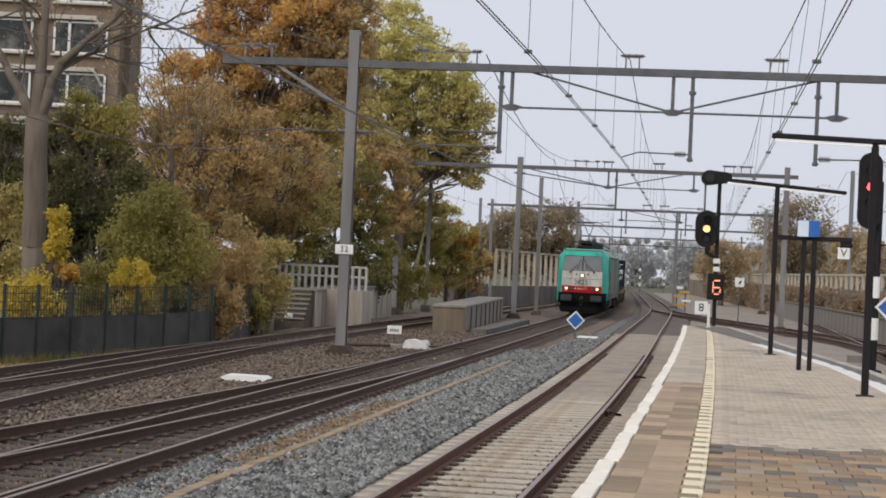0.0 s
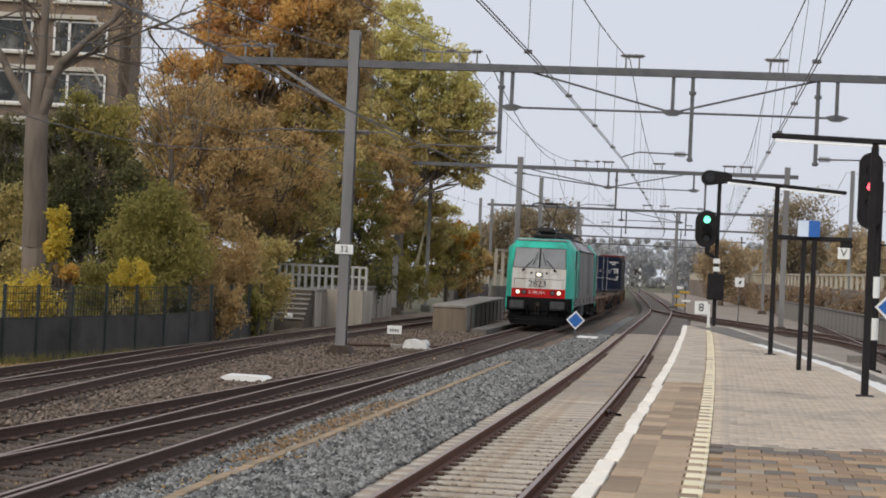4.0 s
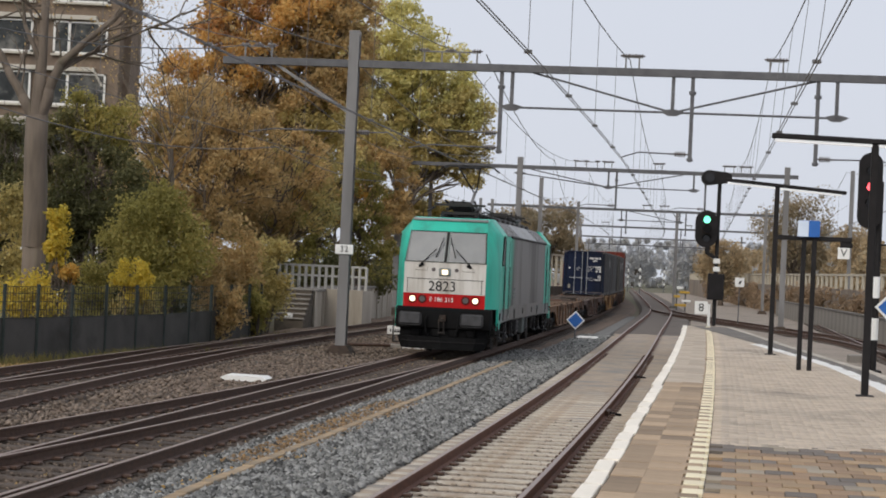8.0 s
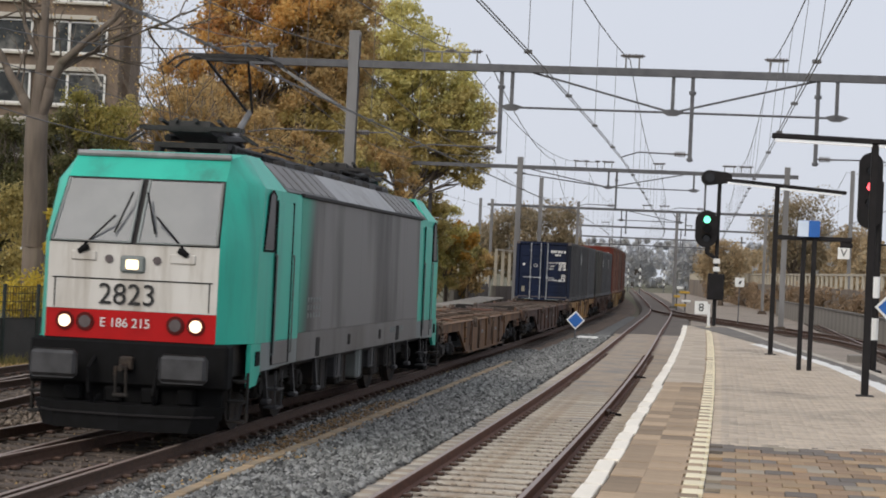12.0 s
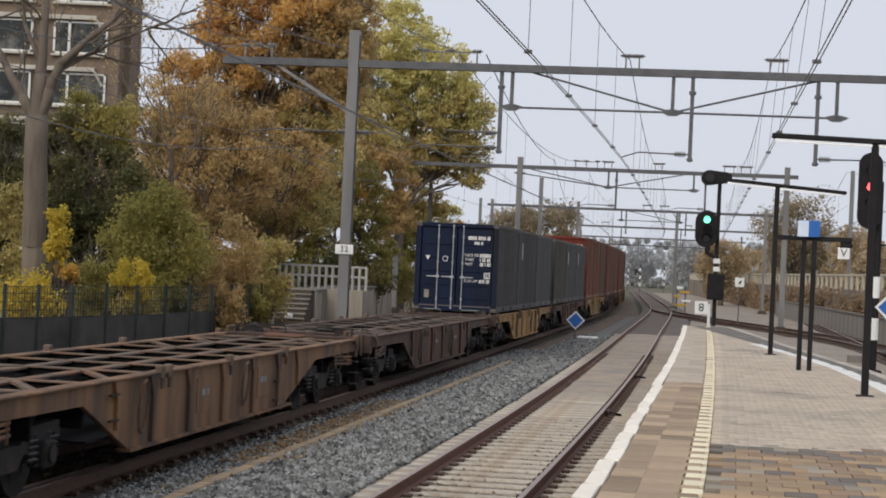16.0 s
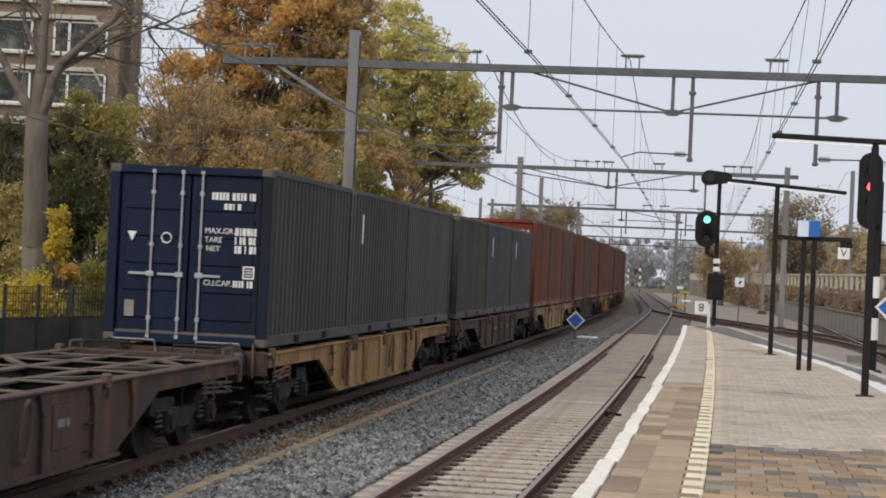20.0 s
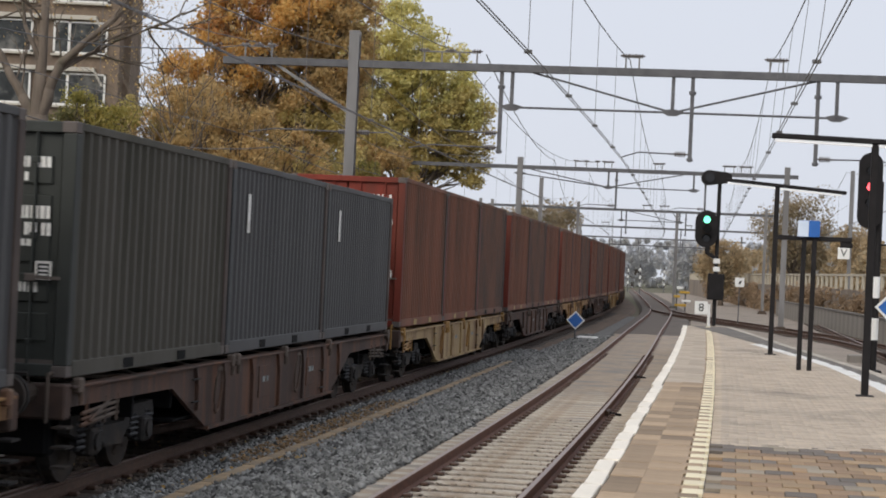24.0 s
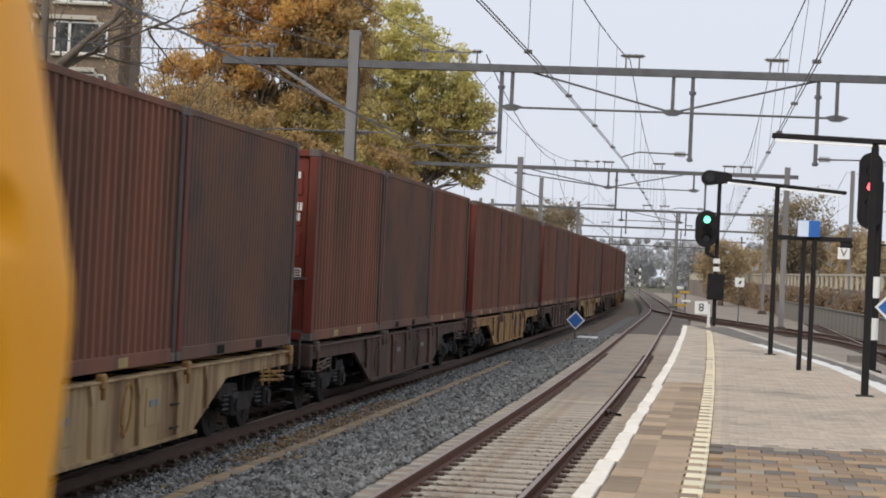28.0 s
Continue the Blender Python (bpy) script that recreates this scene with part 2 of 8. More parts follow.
HEAD = 0.147  # the general heading of the lines, radians


def lane(o, y):
    """A point o metres right of the eye's own lane at depth y."""
    return o + HEAD * y


# ---- ground and beds ----
bm = bmesh.new()
for i, (a, b) in enumerate(((-360, 40), (40, 160), (160, 600), (600, 3000))):
    w0, w1 = (60 + abs(a)) * 1.2 + 30, (60 + abs(b)) * 1.2 + 30
    v = [bm.verts.new(p) for p in ((-w0, a, -0.42), (w0, a, -0.42), (w1, b, -0.42), (-w1, b, -0.42))]
    bm.faces.new(v)
bmesh.ops.remove_doubles(bm, verts=bm.verts, dist=0.01)
tagged(link_mesh("ground", bm, SOIL), "rough brown and green lineside ground", "ground", kind="structure")


def strip(name, edge_a, edge_b, z, y0, y1, step, material, label, category, rough=0.02, skirt=0.3, cross=8, rise=None):
    """A long bed between two edges (functions of y), slightly uneven, with sides that go down."""
    bm = bmesh.new()
    rows = []
    n = max(2, int((y1 - y0) / step))
    for i in range(n + 1):
        y = y0 + (y1 - y0) * i / n
        a, b = edge_a(y), edge_b(y)
        low = -rise[2] * max(0.0, (rise[1] - y) / (rise[1] - rise[0])) if rise else 0.0
        row = [bm.verts.new((a - 0.25, y, z - skirt))]
        for j in range(cross + 1):
            x = a + (b - a) * j / cross
            row.append(bm.verts.new((x, y, z + low + rough * noise.noise((x * 0.9, y * 0.5, z * 7)))))
        row.append(bm.verts.new((b + 0.25, y, z - skirt)))
        rows.append(row)
    for r0, r1 in zip(rows, rows[1:]):
        for j in range(len(r0) - 1):
            bm.faces.new((r0[j], r0[j + 1], r1[j + 1], r1[j]))
    return tagged(link_mesh(name, bm, material), label, category, kind="structure")


def freight_x(y):
    return float(np.interp(y, _Y, _X))


strip("ballast_brown", lambda y: min(lane(-17.0, y), freight_x(y) - 9.5) if y < 60 else freight_x(y) - 9, lambda y: lane(-6.5, y) if y < 55 else freight_x(y) + 2.2, -0.235, -30, 420, 1.0,
      BED_BROWN, "brown dusty ballast with rust and soil", "ballast", 0.05)
strip("ballast_grey", lambda y: lane(-6.4, y) if y < 55 else freight_x(y) + 2.4, lambda y: near_x(y) - 1.2, -0.19, -30, 82, 0.8, BED_GREY,
      "fresh grey crushed-stone ballast", "ballast", 0.05)
strip("ballast_far", lambda y: freight_x(y) + 2.4, lambda y: near_x(y) - 1.5, -0.192, 82.02, 120, 2.0, BED_SMOKE,
      "dusty ballast between the far lines", "ballast", 0.03)
strip("freight_bed", lambda y: freight_x(y) - 1.5, lambda y: freight_x(y) + 1.35, -0.205, -30, 130, 1.0, BED_OILY,
      "dark oily ballast under the freight track", "ballast", 0.04)
strip("ballast_shoulder", lambda y: near_x(y) - 1.30, lambda y: near_x(y) - 0.86, -0.176, -30, 84, 1.0, BED_SAND,
      "pale sandy shoulder beside the platform track", "ballast", 0.012)
strip("track_filling", lambda y: near_x(y) - 1.25, lambda y: near_x(y) + 1.55, -0.205, -30, 35, 1.0, BED_FILL,
      "pale dusty filling between concrete sleepers", "ballast", 0.01)
strip("track_sand", lambda y: near_x(y) - 1.0, lambda y: near_x(y) + 1.75, -0.150, 33.0, 84, 0.7, BED_SAND,
      "sandy filling level with the sleepers", "ballast", 0.03, rise=(33.0, 46.0, 0.05))
strip("track_dark_bed", lambda y: near_x(y) - 1.4, lambda y: near_x(y) + 1.9, -0.17, 84.02, 330, 3.0, BED_WORN,
      "dark oily ballast beyond the sand", "ballast", 0.02)
strip("far_bed", lambda y: lane(4.6, y) if y < 66 else near_x(y) + 2.1, lambda y: lane(13.0, y), -0.2, -30, 300, 3.0, BED_FAR,
      "brown ballast of the other lines", "ballast", 0.05)

# ---- tracks ----
RAIL = [(-0.062, -0.16), (0.062, -0.16), (0.062, -0.148), (0.012, -0.13), (0.012, -0.045), (0.036, -0.032), (0.036, -0.003), (0.030, 0.0),
        (-0.030, 0.0), (-0.036, -0.003), (-0.036, -0.032), (-0.012, -0.045), (-0.012, -0.13), (-0.062, -0.148)]


def rail(name, pts, parent, material=STEEL_DARK, z=0.0):
    bm = bmesh.new()
    rows = []
    for i, (x, y) in enumerate(pts):
        a, b = pts[max(0, i - 1)], pts[min(len(pts) - 1, i + 1)]
        h = math.atan2(b[0] - a[0], b[1] - a[1])
        c, s = math.cos(h), math.sin(h)
        rows.append([bm.verts.new((x + u * c, y - u * s, z + v)) for u, v in RAIL])
    k = len(RAIL)
    for r0, r1 in zip(rows, rows[1:]):
        for j in range(k):
            f = bm.faces.new((r0[j], r0[(j + 1) % k], r1[(j + 1) % k], r1[j]))
            if j in (7,):
                f.material_index = 1
    bm.faces.new(rows[0])
    bm.faces.new(rows[-1][::-1])
    bmesh.ops.recalc_face_normals(bm, faces=bm.faces)
    return part(name, bm, [material, RAIL_TOP], parent)


def track(centre, y0, y1, label, material, sleeper, sleeper_to, gap=0.6, parts=300, half=1.25, step=2.0, rail_z=0.0, start=None):
    """Two rails along centre(y) with sleepers and clips."""
    t = thing("railway_track", Matrix(), label, "railway track", kind="structure")
    ys = np.arange(y0, y1 + 0.01, step)

    def off(o):
        out = []
        for y in ys:
            h = math.atan2(centre(y + 0.5) - centre(y - 0.5), 1.0)
            out.append((centre(y) + o * math.cos(h), y - o * math.sin(h)))
        return out
    for o in (-0.7525, 0.7525):
        rail("rail", off(o), t, material, rail_z)
    if sleeper is None:
        return t
    bm = bmesh.new()
    box(bm, -half, half, -0.12, 0.12, -0.35, -0.165, 0.02)
    clip = bmesh.new()
    for o in (-0.7525, 0.7525):
        for d in (-0.13, 0.13):
            box(clip, o + d - 0.055, o + d + 0.055, -0.06, 0.06, -0.168, -0.12, 0.012)
    first = None
    n = 0
    y = (start if start is not None else y0) + 0.3
    while y < sleeper_to and n < parts:
        h = math.atan2(centre(y + 0.5) - centre(y - 0.5), 1.0)
        m = pose(centre(y), y, 0, 0, 0, math.degrees(-h) + random.uniform(-0.5, 0.5))
        if first is None:
            first = part("sleeper", bm, sleeper, t)
            first.matrix_basis = m
            c = part("rail_clip", clip, STEEL_DARK, first)
        else:
            o = twin(first, m)
            twin(c, Matrix(), o)
        n += 1
        y += gap
    return t


track(near_x, -30.0, 400.0, "platform track of rusty rails on pale concrete sleepers", RAIL_RUST, SLEEPER_CONC, 62, start=9.0)
track(freight_x, 8.0, 420.0, "freight track of dark rails on timber sleepers", STEEL_DARK, SLEEPER_WOOD, 120)


def branch_x(y):
    return freight_x(y) - 1.25 * (max(0.0, 56.0 - y) / 31.0) ** 1.9


track(branch_x, 12.0, 54.0, "diverging track of dark rails joining the freight track", STEEL_DARK, SLEEPER_WOOD, 40, half=1.1)


def siding_x(y):
    return lane(-13.85, y) + 0.012 * max(0, y - 50)


track(siding_x, 20.0, 150.0, "outer siding track with rusty dark rails", STEEL_DARK, SLEEPER_WOOD, 95)


def siding_branch_x(y):
    return siding_x(y) + 1.5 * (max(0.0, 66.0 - y) / 34.0) ** 1.7


track(siding_branch_x, 20.0, 63.0, "siding branch with dark rails", STEEL_DARK, SLEEPER_WOOD, 55, half=1.1)


def right_x(y):
    return lane(7.2, y)


track(right_x, 40.0, 300.0, "dark track on the far side of the platform", STEEL_DARK, SLEEPER_WOOD, 140)


def cross_x(y):
    """Crossover from the right-hand track to the platform track."""
    f = min(1.0, max(0.0, (y - 70.0) / 75.0))
    f = f * f * (3 - 2 * f)
    return right_x(y) * (1 - f) + near_x(y) * f


track(cross_x, 68.0, 150.0, "crossover track with dark rails", STEEL_DARK, SLEEPER_WOOD, 130)


# joint and check rail on the platform track
t = thing("rail_joint", Matrix(), "dark steel joint plate and bond on the platform rail", "rail joint")
bm = bmesh.new()
box(bm, -0.09, 0.09, -0.35, 0.35, -0.14, -0.05, 0.01)
o = part("plate", bm, STEEL_DARK, t)
bm = bmesh.new()
rod(bm, (0.05, 0, -0.1), (0.3, 0.1, -0.14), 0.025)
part("bond_cable", bm, BLACK_MATT, t)
t.matrix_basis = pose(near_x(35.0) + 0.75, 35.0, 0, 0, 0, -9)
c = copy_thing(t, pose(near_x(48) + 0.75, 48, 0, 0, 0, -9))
check = thing("check_rail", Matrix(), "short dark check rail beside the freight rail", "rail")
rail("bar", [(freight_x(y) + 0.62 + 0.05 * max(0, y - 21) / 3, y) for y in np.arange(14, 22.1, 1.0)], check)

# ---- loose stones ----
OCT = np.array([(1, 0, 0), (-1, 0, 0), (0, 1, 0), (0, -1, 0), (0, 0, 1), (0, 0, -1)], np.float32)
OCTF = np.array([(0, 2, 4), (2, 1, 4), (1, 3, 4), (3, 0, 4), (2, 0, 5), (1, 2, 5), (3, 1, 5), (0, 3, 5)], np.int32)


def stones(name, n, lo_x, hi_x, y0, y1, z, size, material, label, power=1.6, seed=1):
    rng = np.random.default_rng(seed)
    y = y0 + (y1 - y0) * rng.random(n) ** power
    a = np.array([lo_x(v) for v in y])
    b = np.array([hi_x(v) for v in y])
    x = a + (b - a) * rng.random(n)
    s = size * (0.6 + 0.9 * rng.random(n))
    v = OCT[None] * s[:, None, None] * (0.55 + 0.8 * rng.random((n, 6, 1)))
    v += (rng.random((n, 6, 3)) - 0.5) * s[:, None, None] * 0.8
    ang = rng.random(n) * 6.28
    c, si = np.cos(ang)[:, None], np.sin(ang)[:, None]
    v = np.stack([v[..., 0] * c - v[..., 1] * si, v[..., 0] * si + v[..., 1] * c, v[..., 2] * 0.7], -1)
    v += np.stack([x, y, np.full(n, z) + rng.random(n) * 0.04], -1)[:, None]
    f = (OCTF[None] + (np.arange(n) * 6)[:, None, None]).reshape(-1, 3)
    ob = new(name, raw_mesh(name, v.reshape(-1, 3), f, material))
    return tagged(ob, label, "stones", kind="stuff")


stones("ballast_stones", 76000, lambda y: lane(-5.66, y), lambda y: near_x(y) - 1.3, 14, 80, -0.18, 0.048, BALLAST_GREY,
       "loose crushed grey ballast stones", 1.7, 1)
stones("ballast_stones", 20000, lambda y: lane(-6.55, y), lambda y: lane(-5.8, y), 17, 62, -0.185, 0.04, BALLAST_GREY,
       "grey ballast stones between the duct and the freight track", 1.5, 5)
stones("ballast_stones", 5000, lambda y: lane(-6.3, y), lambda y: lane(-5.5, y), 24, 36, -0.165, 0.026, LITTER,
       "orange-brown litter and soil along the duct", 1.0, 6)
stones("ballast_stones", 20000, lambda y: lane(-9.6, y), lambda y: lane(-6.3, y), 16, 60, -0.21, 0.03, BALLAST_DARK,
       "brown dusty ballast stones around the sleepers", 1.6, 2)
stones("ballast_stones", 16000, lambda y: lane(-15.5, y), lambda y: lane(-9.2, y), 28, 85, -0.21, 0.04, BALLAST_BROWN,
       "brown ballast stones of the sidings", 1.3, 3)
stones("ballast_stones", 6000, lambda y: near_x(y) - 0.7, lambda y: near_x(y) + 1.3, 13, 34, -0.215, 0.02, STONE_PALE,
       "small stones between the concrete sleepers", 1.3, 4)

# cable duct along the ballast
duct = thing("cable_duct", Matrix(), "sand-coloured concrete cable duct lids in a row", "cable duct")
bm = bmesh.new()
box(bm, -0.075, 0.075, -0.49, 0.49, -0.30, -0.10, 0.012)
first = part("lid", bm, DUCT, duct)
first.matrix_basis = pose(lane(-5.74, 14), 14, 0, 0, 0, -8.4)
for i in range(1, 40):
    y = 14 + i * 0.99
    twin(first, pose(lane(-5.74, y) + random.uniform(-0.012, 0.012), y, random.uniform(-0.01, 0.01), 0, 0, -8.4 + random.uniform(-0.6, 0.6)))

# ---- platform ----
PZ = 0.80
PAVE_GREY = mat("grey-brown concrete paver", (0.54, 0.455, 0.365), (0.46, 0.385, 0.31), 2.0, 0.85, 0, 0.25, (0.25, 0.215, 0.18), 0.5, 0.35, island=0.13)
PAVE_MIX = mat("mixed brown paver", (0.34, 0.26, 0.18), (0.27, 0.21, 0.15), 3.0, 0.85, 0, 0.25, island=0.45)
SLAB = mat("brown edge slab", (0.37, 0.27, 0.18), (0.285, 0.21, 0.14), 3.0, 0.85, 0, 0.3, (0.17, 0.145, 0.115), 1.2, 0.4, per_object=0.34)
SLAB_GREY = mat("beige edge slab", (0.46, 0.385, 0.305), (0.38, 0.32, 0.255), 3.0, 0.85, 0, 0.3, (0.22, 0.19, 0.16), 1.0, 0.35, per_object=0.14)
JOINT = mat("sand joint", (0.20, 0.17, 0.14), (0.14, 0.12, 0.10), 8, 0.95)
DASH = mat("cream marking tile", (0.80, 0.72, 0.52), (0.70, 0.62, 0.44), 5, 0.7, 0, 0.1, (0.4, 0.36, 0.3), 2, 0.3, per_object=0.06)


def edge_x(y):
    """Left edge of the platform, which follows the track."""
    return near_x(y) + float(np.interp(y, (9, 14, 22, 30, 40, 50, 64, 67), (1.905, 1.885, 1.848, 1.82, 1.80, 1.80, 1.815, 1.82)))


def right_edge_x(y):
    return float(np.interp(y, (-12, 20, 36, 40.6, 45.7, 50.1, 56.7, 65.6, 67), (2.1, 6.75, 8.67, 8.94, 9.2, 9.45, 9.88, 10.4, 10.5)))


plat = thing("platform", Matrix(), "paved station platform with white edge and dashed line", "platform", kind="structure")
bm = bmesh.new()
rows = []
ys = list(np.arange(-12, 66.6, 2.0)) + [66.6]
for y in ys:
    a, b = edge_x(y) + 0.02, right_edge_x(y)
    rows.append([bm.verts.new(p) for p in ((a, y, -0.4), (a, y, PZ - 0.03), (b, y, PZ - 0.03), (b, y, -0.4))])
for r0, r1 in zip(rows, rows[1:]):
    for j in range(3):
        bm.faces.new((r0[j], r0[j + 1], r1[j + 1], r1[j]))
bm.faces.new(rows[0])
bm.faces.new(rows[-1][::-1])
bmesh.ops.recalc_face_normals(bm, faces=bm.faces)
part("core", bm, JOINT, plat, "concrete body of the platform")


def lay(name, w, l, z, material, spots, parent, thick=0.05, label=""):
    """Lay alike pieces at spots (x, y, turn)."""
    bm = bmesh.new()
    box(bm, -w / 2, w / 2, -l / 2, l / 2, z - thick, z, 0.006)
    first = None
    for x, y, h in spots:
        m = pose(x, y, random.uniform(-0.004, 0.004), random.uniform(-0.25, 0.25), random.uniform(-0.25, 0.25), -math.degrees(h))
        if first is None:
            first = part(name, bm, material, parent, label)
            first.matrix_basis = m
        else:
            twin(first, m)


def heading(fx, y):
    return math.atan2(fx(y + 0.5) - fx(y - 0.5), 1.0)


# white edge stones, one metre long each
EDGE_PAINT = mat("worn cream-white edge paint", (0.86, 0.80, 0.70), (0.76, 0.70, 0.60), 5, 0.6, 0, 0.15, (0.42, 0.35, 0.27), 2.5, 0.3, per_object=0.08)
lay("edge_stone", 0.15, 0.93, PZ + 0.012, EDGE_PAINT, [(edge_x(y) + 0.082 + random.uniform(-0.018, 0.018), y, heading(edge_x, y) + random.uniform(-0.01, 0.01)) for y in np.arange(9.5, 66.2, 1.0)], plat, 0.14, "white-painted edge stone")
lay("edge_filler", 0.135, 0.10, PZ + 0.006, EDGE_PAINT, [(edge_x(y + 0.5) + 0.08, y + 0.5, heading(edge_x, y)) for y in np.arange(9.5, 66.2, 1.0)], plat, 0.1)
for k, o in enumerate((0.307, 0.628)):
    lay("slab", (0.285, 0.335)[k], 0.575, PZ, SLAB, [(edge_x(y) + o, y + 0.1 * k, heading(edge_x, y)) for y in np.arange(9.5, 30.0, 0.6)], plat)
    lay("slab", (0.285, 0.335)[k], 0.585, PZ, SLAB_GREY, [(edge_x(y) + o, y + 0.1 * k, heading(edge_x, y)) for y in np.arange(30.5, 66.2, 0.6)], plat)
dash_y = np.arange(9.5, 66.2, 0.6)
lay("dash", 0.17, 0.30, PZ + 0.003, DASH, [(edge_x(y) + 0.885, y, heading(edge_x, y)) for y in dash_y], plat, 0.05, "cream marking tile")
lay("gap_tile", 0.19, 0.285, PZ - 0.001, SLAB, [(edge_x(y) + 0.885, y + 0.3, heading(edge_x, y)) for y in dash_y], plat, 0.05)


def pavers(name, w, l, x_of, n_cols, y0, y1, z, material, label, jitter=0.003, seed=5, stop=None):
    """Half-bond pavers joined into one part."""
    rng = np.random.default_rng(seed)
    vs, fs = [], []
    base = np.array([(-1, -1), (1, -1), (1, 1), (-1, 1)], float)
    k = 0
    y, row = y0, 0
    while y < y1:
        x0 = x_of(y)
        h = heading(x_of, y)
        c, s = math.cos(h), math.sin(h)
        for i in range(n_cols):
            u = (i + 0.5 + 0.5 * (row % 2)) * w
            if stop and x0 + u > stop(y):
                break
            zz = z + rng.uniform(-jitter, jitter)
            for g, (sx, dz) in enumerate(((1.0, -0.03), (0.985, 0.0))):
                for bx, by in base:
                    px, py = u + bx * (w / 2 - 0.004) * sx, by * (l / 2 - 0.004) * sx
                    vs.append((x0 + px * c + py * s, y - px * s + py * c, zz + dz))
            fs += [(k + 4, k + 5, k + 6, k + 7)] + [(k + j, k + (j + 1) % 4, k + 4 + (j + 1) % 4, k + 4 + j) for j in range(4)]
            k += 8
        y += l
        row += 1
    ob = new(name, raw_mesh(name, vs, fs, material))
    ob.parent = plat
    return tagged(ob, label, kind="stuff")


def inner_x(y):
    return edge_x(y) + 0.975


TONES = [mat("tile tone %d" % i, c, tuple(v * 0.8 for v in c), 3.0, 0.85, 0, 0.3, (0.14, 0.12, 0.10), 1.5, 0.3, per_object=0.15)
         for i, c in enumerate(((0.36, 0.255, 0.155), (0.28, 0.19, 0.12), (0.17, 0.145, 0.125), (0.33, 0.28, 0.215), (0.40, 0.27, 0.16)))]
spots = [[], [], [], [], []]
for r, y in enumerate(np.arange(14.0, 19.3, 0.33)):
    for i in range(10):
        if len(sum(spots, [])) < 290:
            k = random.choice((0, 0, 1, 1, 2, 3, 4)) if y < 18.4 else random.choice((1, 2, 2, 3))
            spots[k].append((inner_x(y) + 0.13 + 0.26 * i + 0.13 * (r % 2), y, heading(inner_x, y)))
for k, s in enumerate(spots):
    lay("tile", 0.25, 0.32, PZ, TONES[k], s, plat)
pavers("pavers", 0.2, 0.1, inner_x, 50, 19.35, 40.0, PZ, PAVE_GREY, "grey-brown block paving", stop=lambda y: right_edge_x(y) - 0.35)
pavers("pavers", 0.3, 0.3, inner_x, 40, 40.0, 66.4, PZ, PAVE_GREY, "grey-brown paving farther along", seed=6, stop=lambda y: right_edge_x(y) - 0.35)
pavers("pavers", 0.25, 0.32, lambda y: inner_x(y) + 2.75, 14, 13.85, 19.2, PZ, PAVE_MIX, "mixed brown paving beside the tiles", seed=9, stop=lambda y: right_edge_x(y) - 0.35)
pavers("pavers", 0.3, 0.3, inner_x, 30, -11.5, 13.75, PZ, PAVE_MIX, "mixed brown paving", seed=7, stop=lambda y: right_edge_x(y) - 0.35)
FAR_EDGE = mat("dirty pale edge stone", (0.52, 0.47, 0.40), (0.36, 0.32, 0.27), 3, 0.8, 0, 0.2, (0.2, 0.18, 0.13), 1.2, 0.5, per_object=0.2)
lay("far_edge_stone", 0.2, 0.985, PZ + 0.01, FAR_EDGE, [(right_edge_x(y) - 0.15, y, heading(right_edge_x, y)) for y in np.arange(20.5, 66.2, 1.0)], plat, 0.14, "pale far edge stone")


STRIP = mat("dark worn asphalt strip", (0.16, 0.145, 0.13), (0.11, 0.10, 0.09), 3, 0.9, 0, 0.3, (0.24, 0.21, 0.18), 0.8, 0.35)


def safety_x(y):
    return float(np.interp(y, (20, 24, 31.3, 38, 42, 46, 50, 66), (6.1, 6.6, 7.5, 8.14, 8.32, 8.42, 8.5, 8.8)))


bm = bmesh.new()
rows = []
for y in np.arange(22.0, 66.1, 1.0):
    rows.append([bm.verts.new((x, y, PZ + 0.004)) for x in (safety_x(y) + 0.1, max(safety_x(y) + 0.14, right_edge_x(y) - 0.26))])
for r0, r1 in zip(rows, rows[1:]):
    bm.faces.new((r0[0], r0[1], r1[1], r1[0]))
part("edge_strip", bm, STRIP, plat, "dark grey strip behind the safety line")
lay("safety_line", 0.3, 0.985, PZ + 0.006, WHITE_PAINT, [(safety_x(y), y, heading(safety_x, y)) for y in np.arange(24.5, 50.0, 1.0)], plat, 0.05, "white safety line")


# ---- the freight train ----
TEAL = mat("teal paint", (0.038, 0.49, 0.365), (0.034, 0.41, 0.31), 2, 0.38, 0, 0.02, (0.045, 0.25, 0.195), 1.2, 0.38, streak=True, spec=0.25)
LOCO_GREY = mat("grey loco paint", (0.15, 0.142, 0.136), (0.11, 0.103, 0.098), 1.2, 0.45, 0, 0.04, (0.075, 0.063, 0.055), 0.45, 0.5, streak=True)
LOCO_LIGHT = mat("light grey loco skirt", (0.22, 0.25, 0.245), (0.16, 0.175, 0.17), 2, 0.5, 0, 0.04, (0.10, 0.085, 0.07), 0.8, 0.4, streak=True)
ROOF_GREY = mat("grey roof panel", (0.27, 0.27, 0.275), (0.2, 0.2, 0.2), 2, 0.55, 0.1, 0.05, (0.12, 0.11, 0.10), 0.7, 0.4)
LOCO_WHITE = mat("dirty white front", (0.658, 0.639, 0.602), (0.536, 0.512, 0.47), 2.5, 0.5, 0, 0.03, (0.282, 0.235, 0.179), 1.5, 0.35, streak=True)
LOCO_RED = mat("red band", (0.46, 0.012, 0.013), (0.36, 0.011, 0.012), 2.5, 0.5, 0, 0.02, (0.16, 0.012, 0.01), 1.2, 0.35, spec=0.12)
LAMP_SURROUND = mat("dark red lamp surround", (0.10, 0.012, 0.01), None, 5, 0.6, spec=0.1)
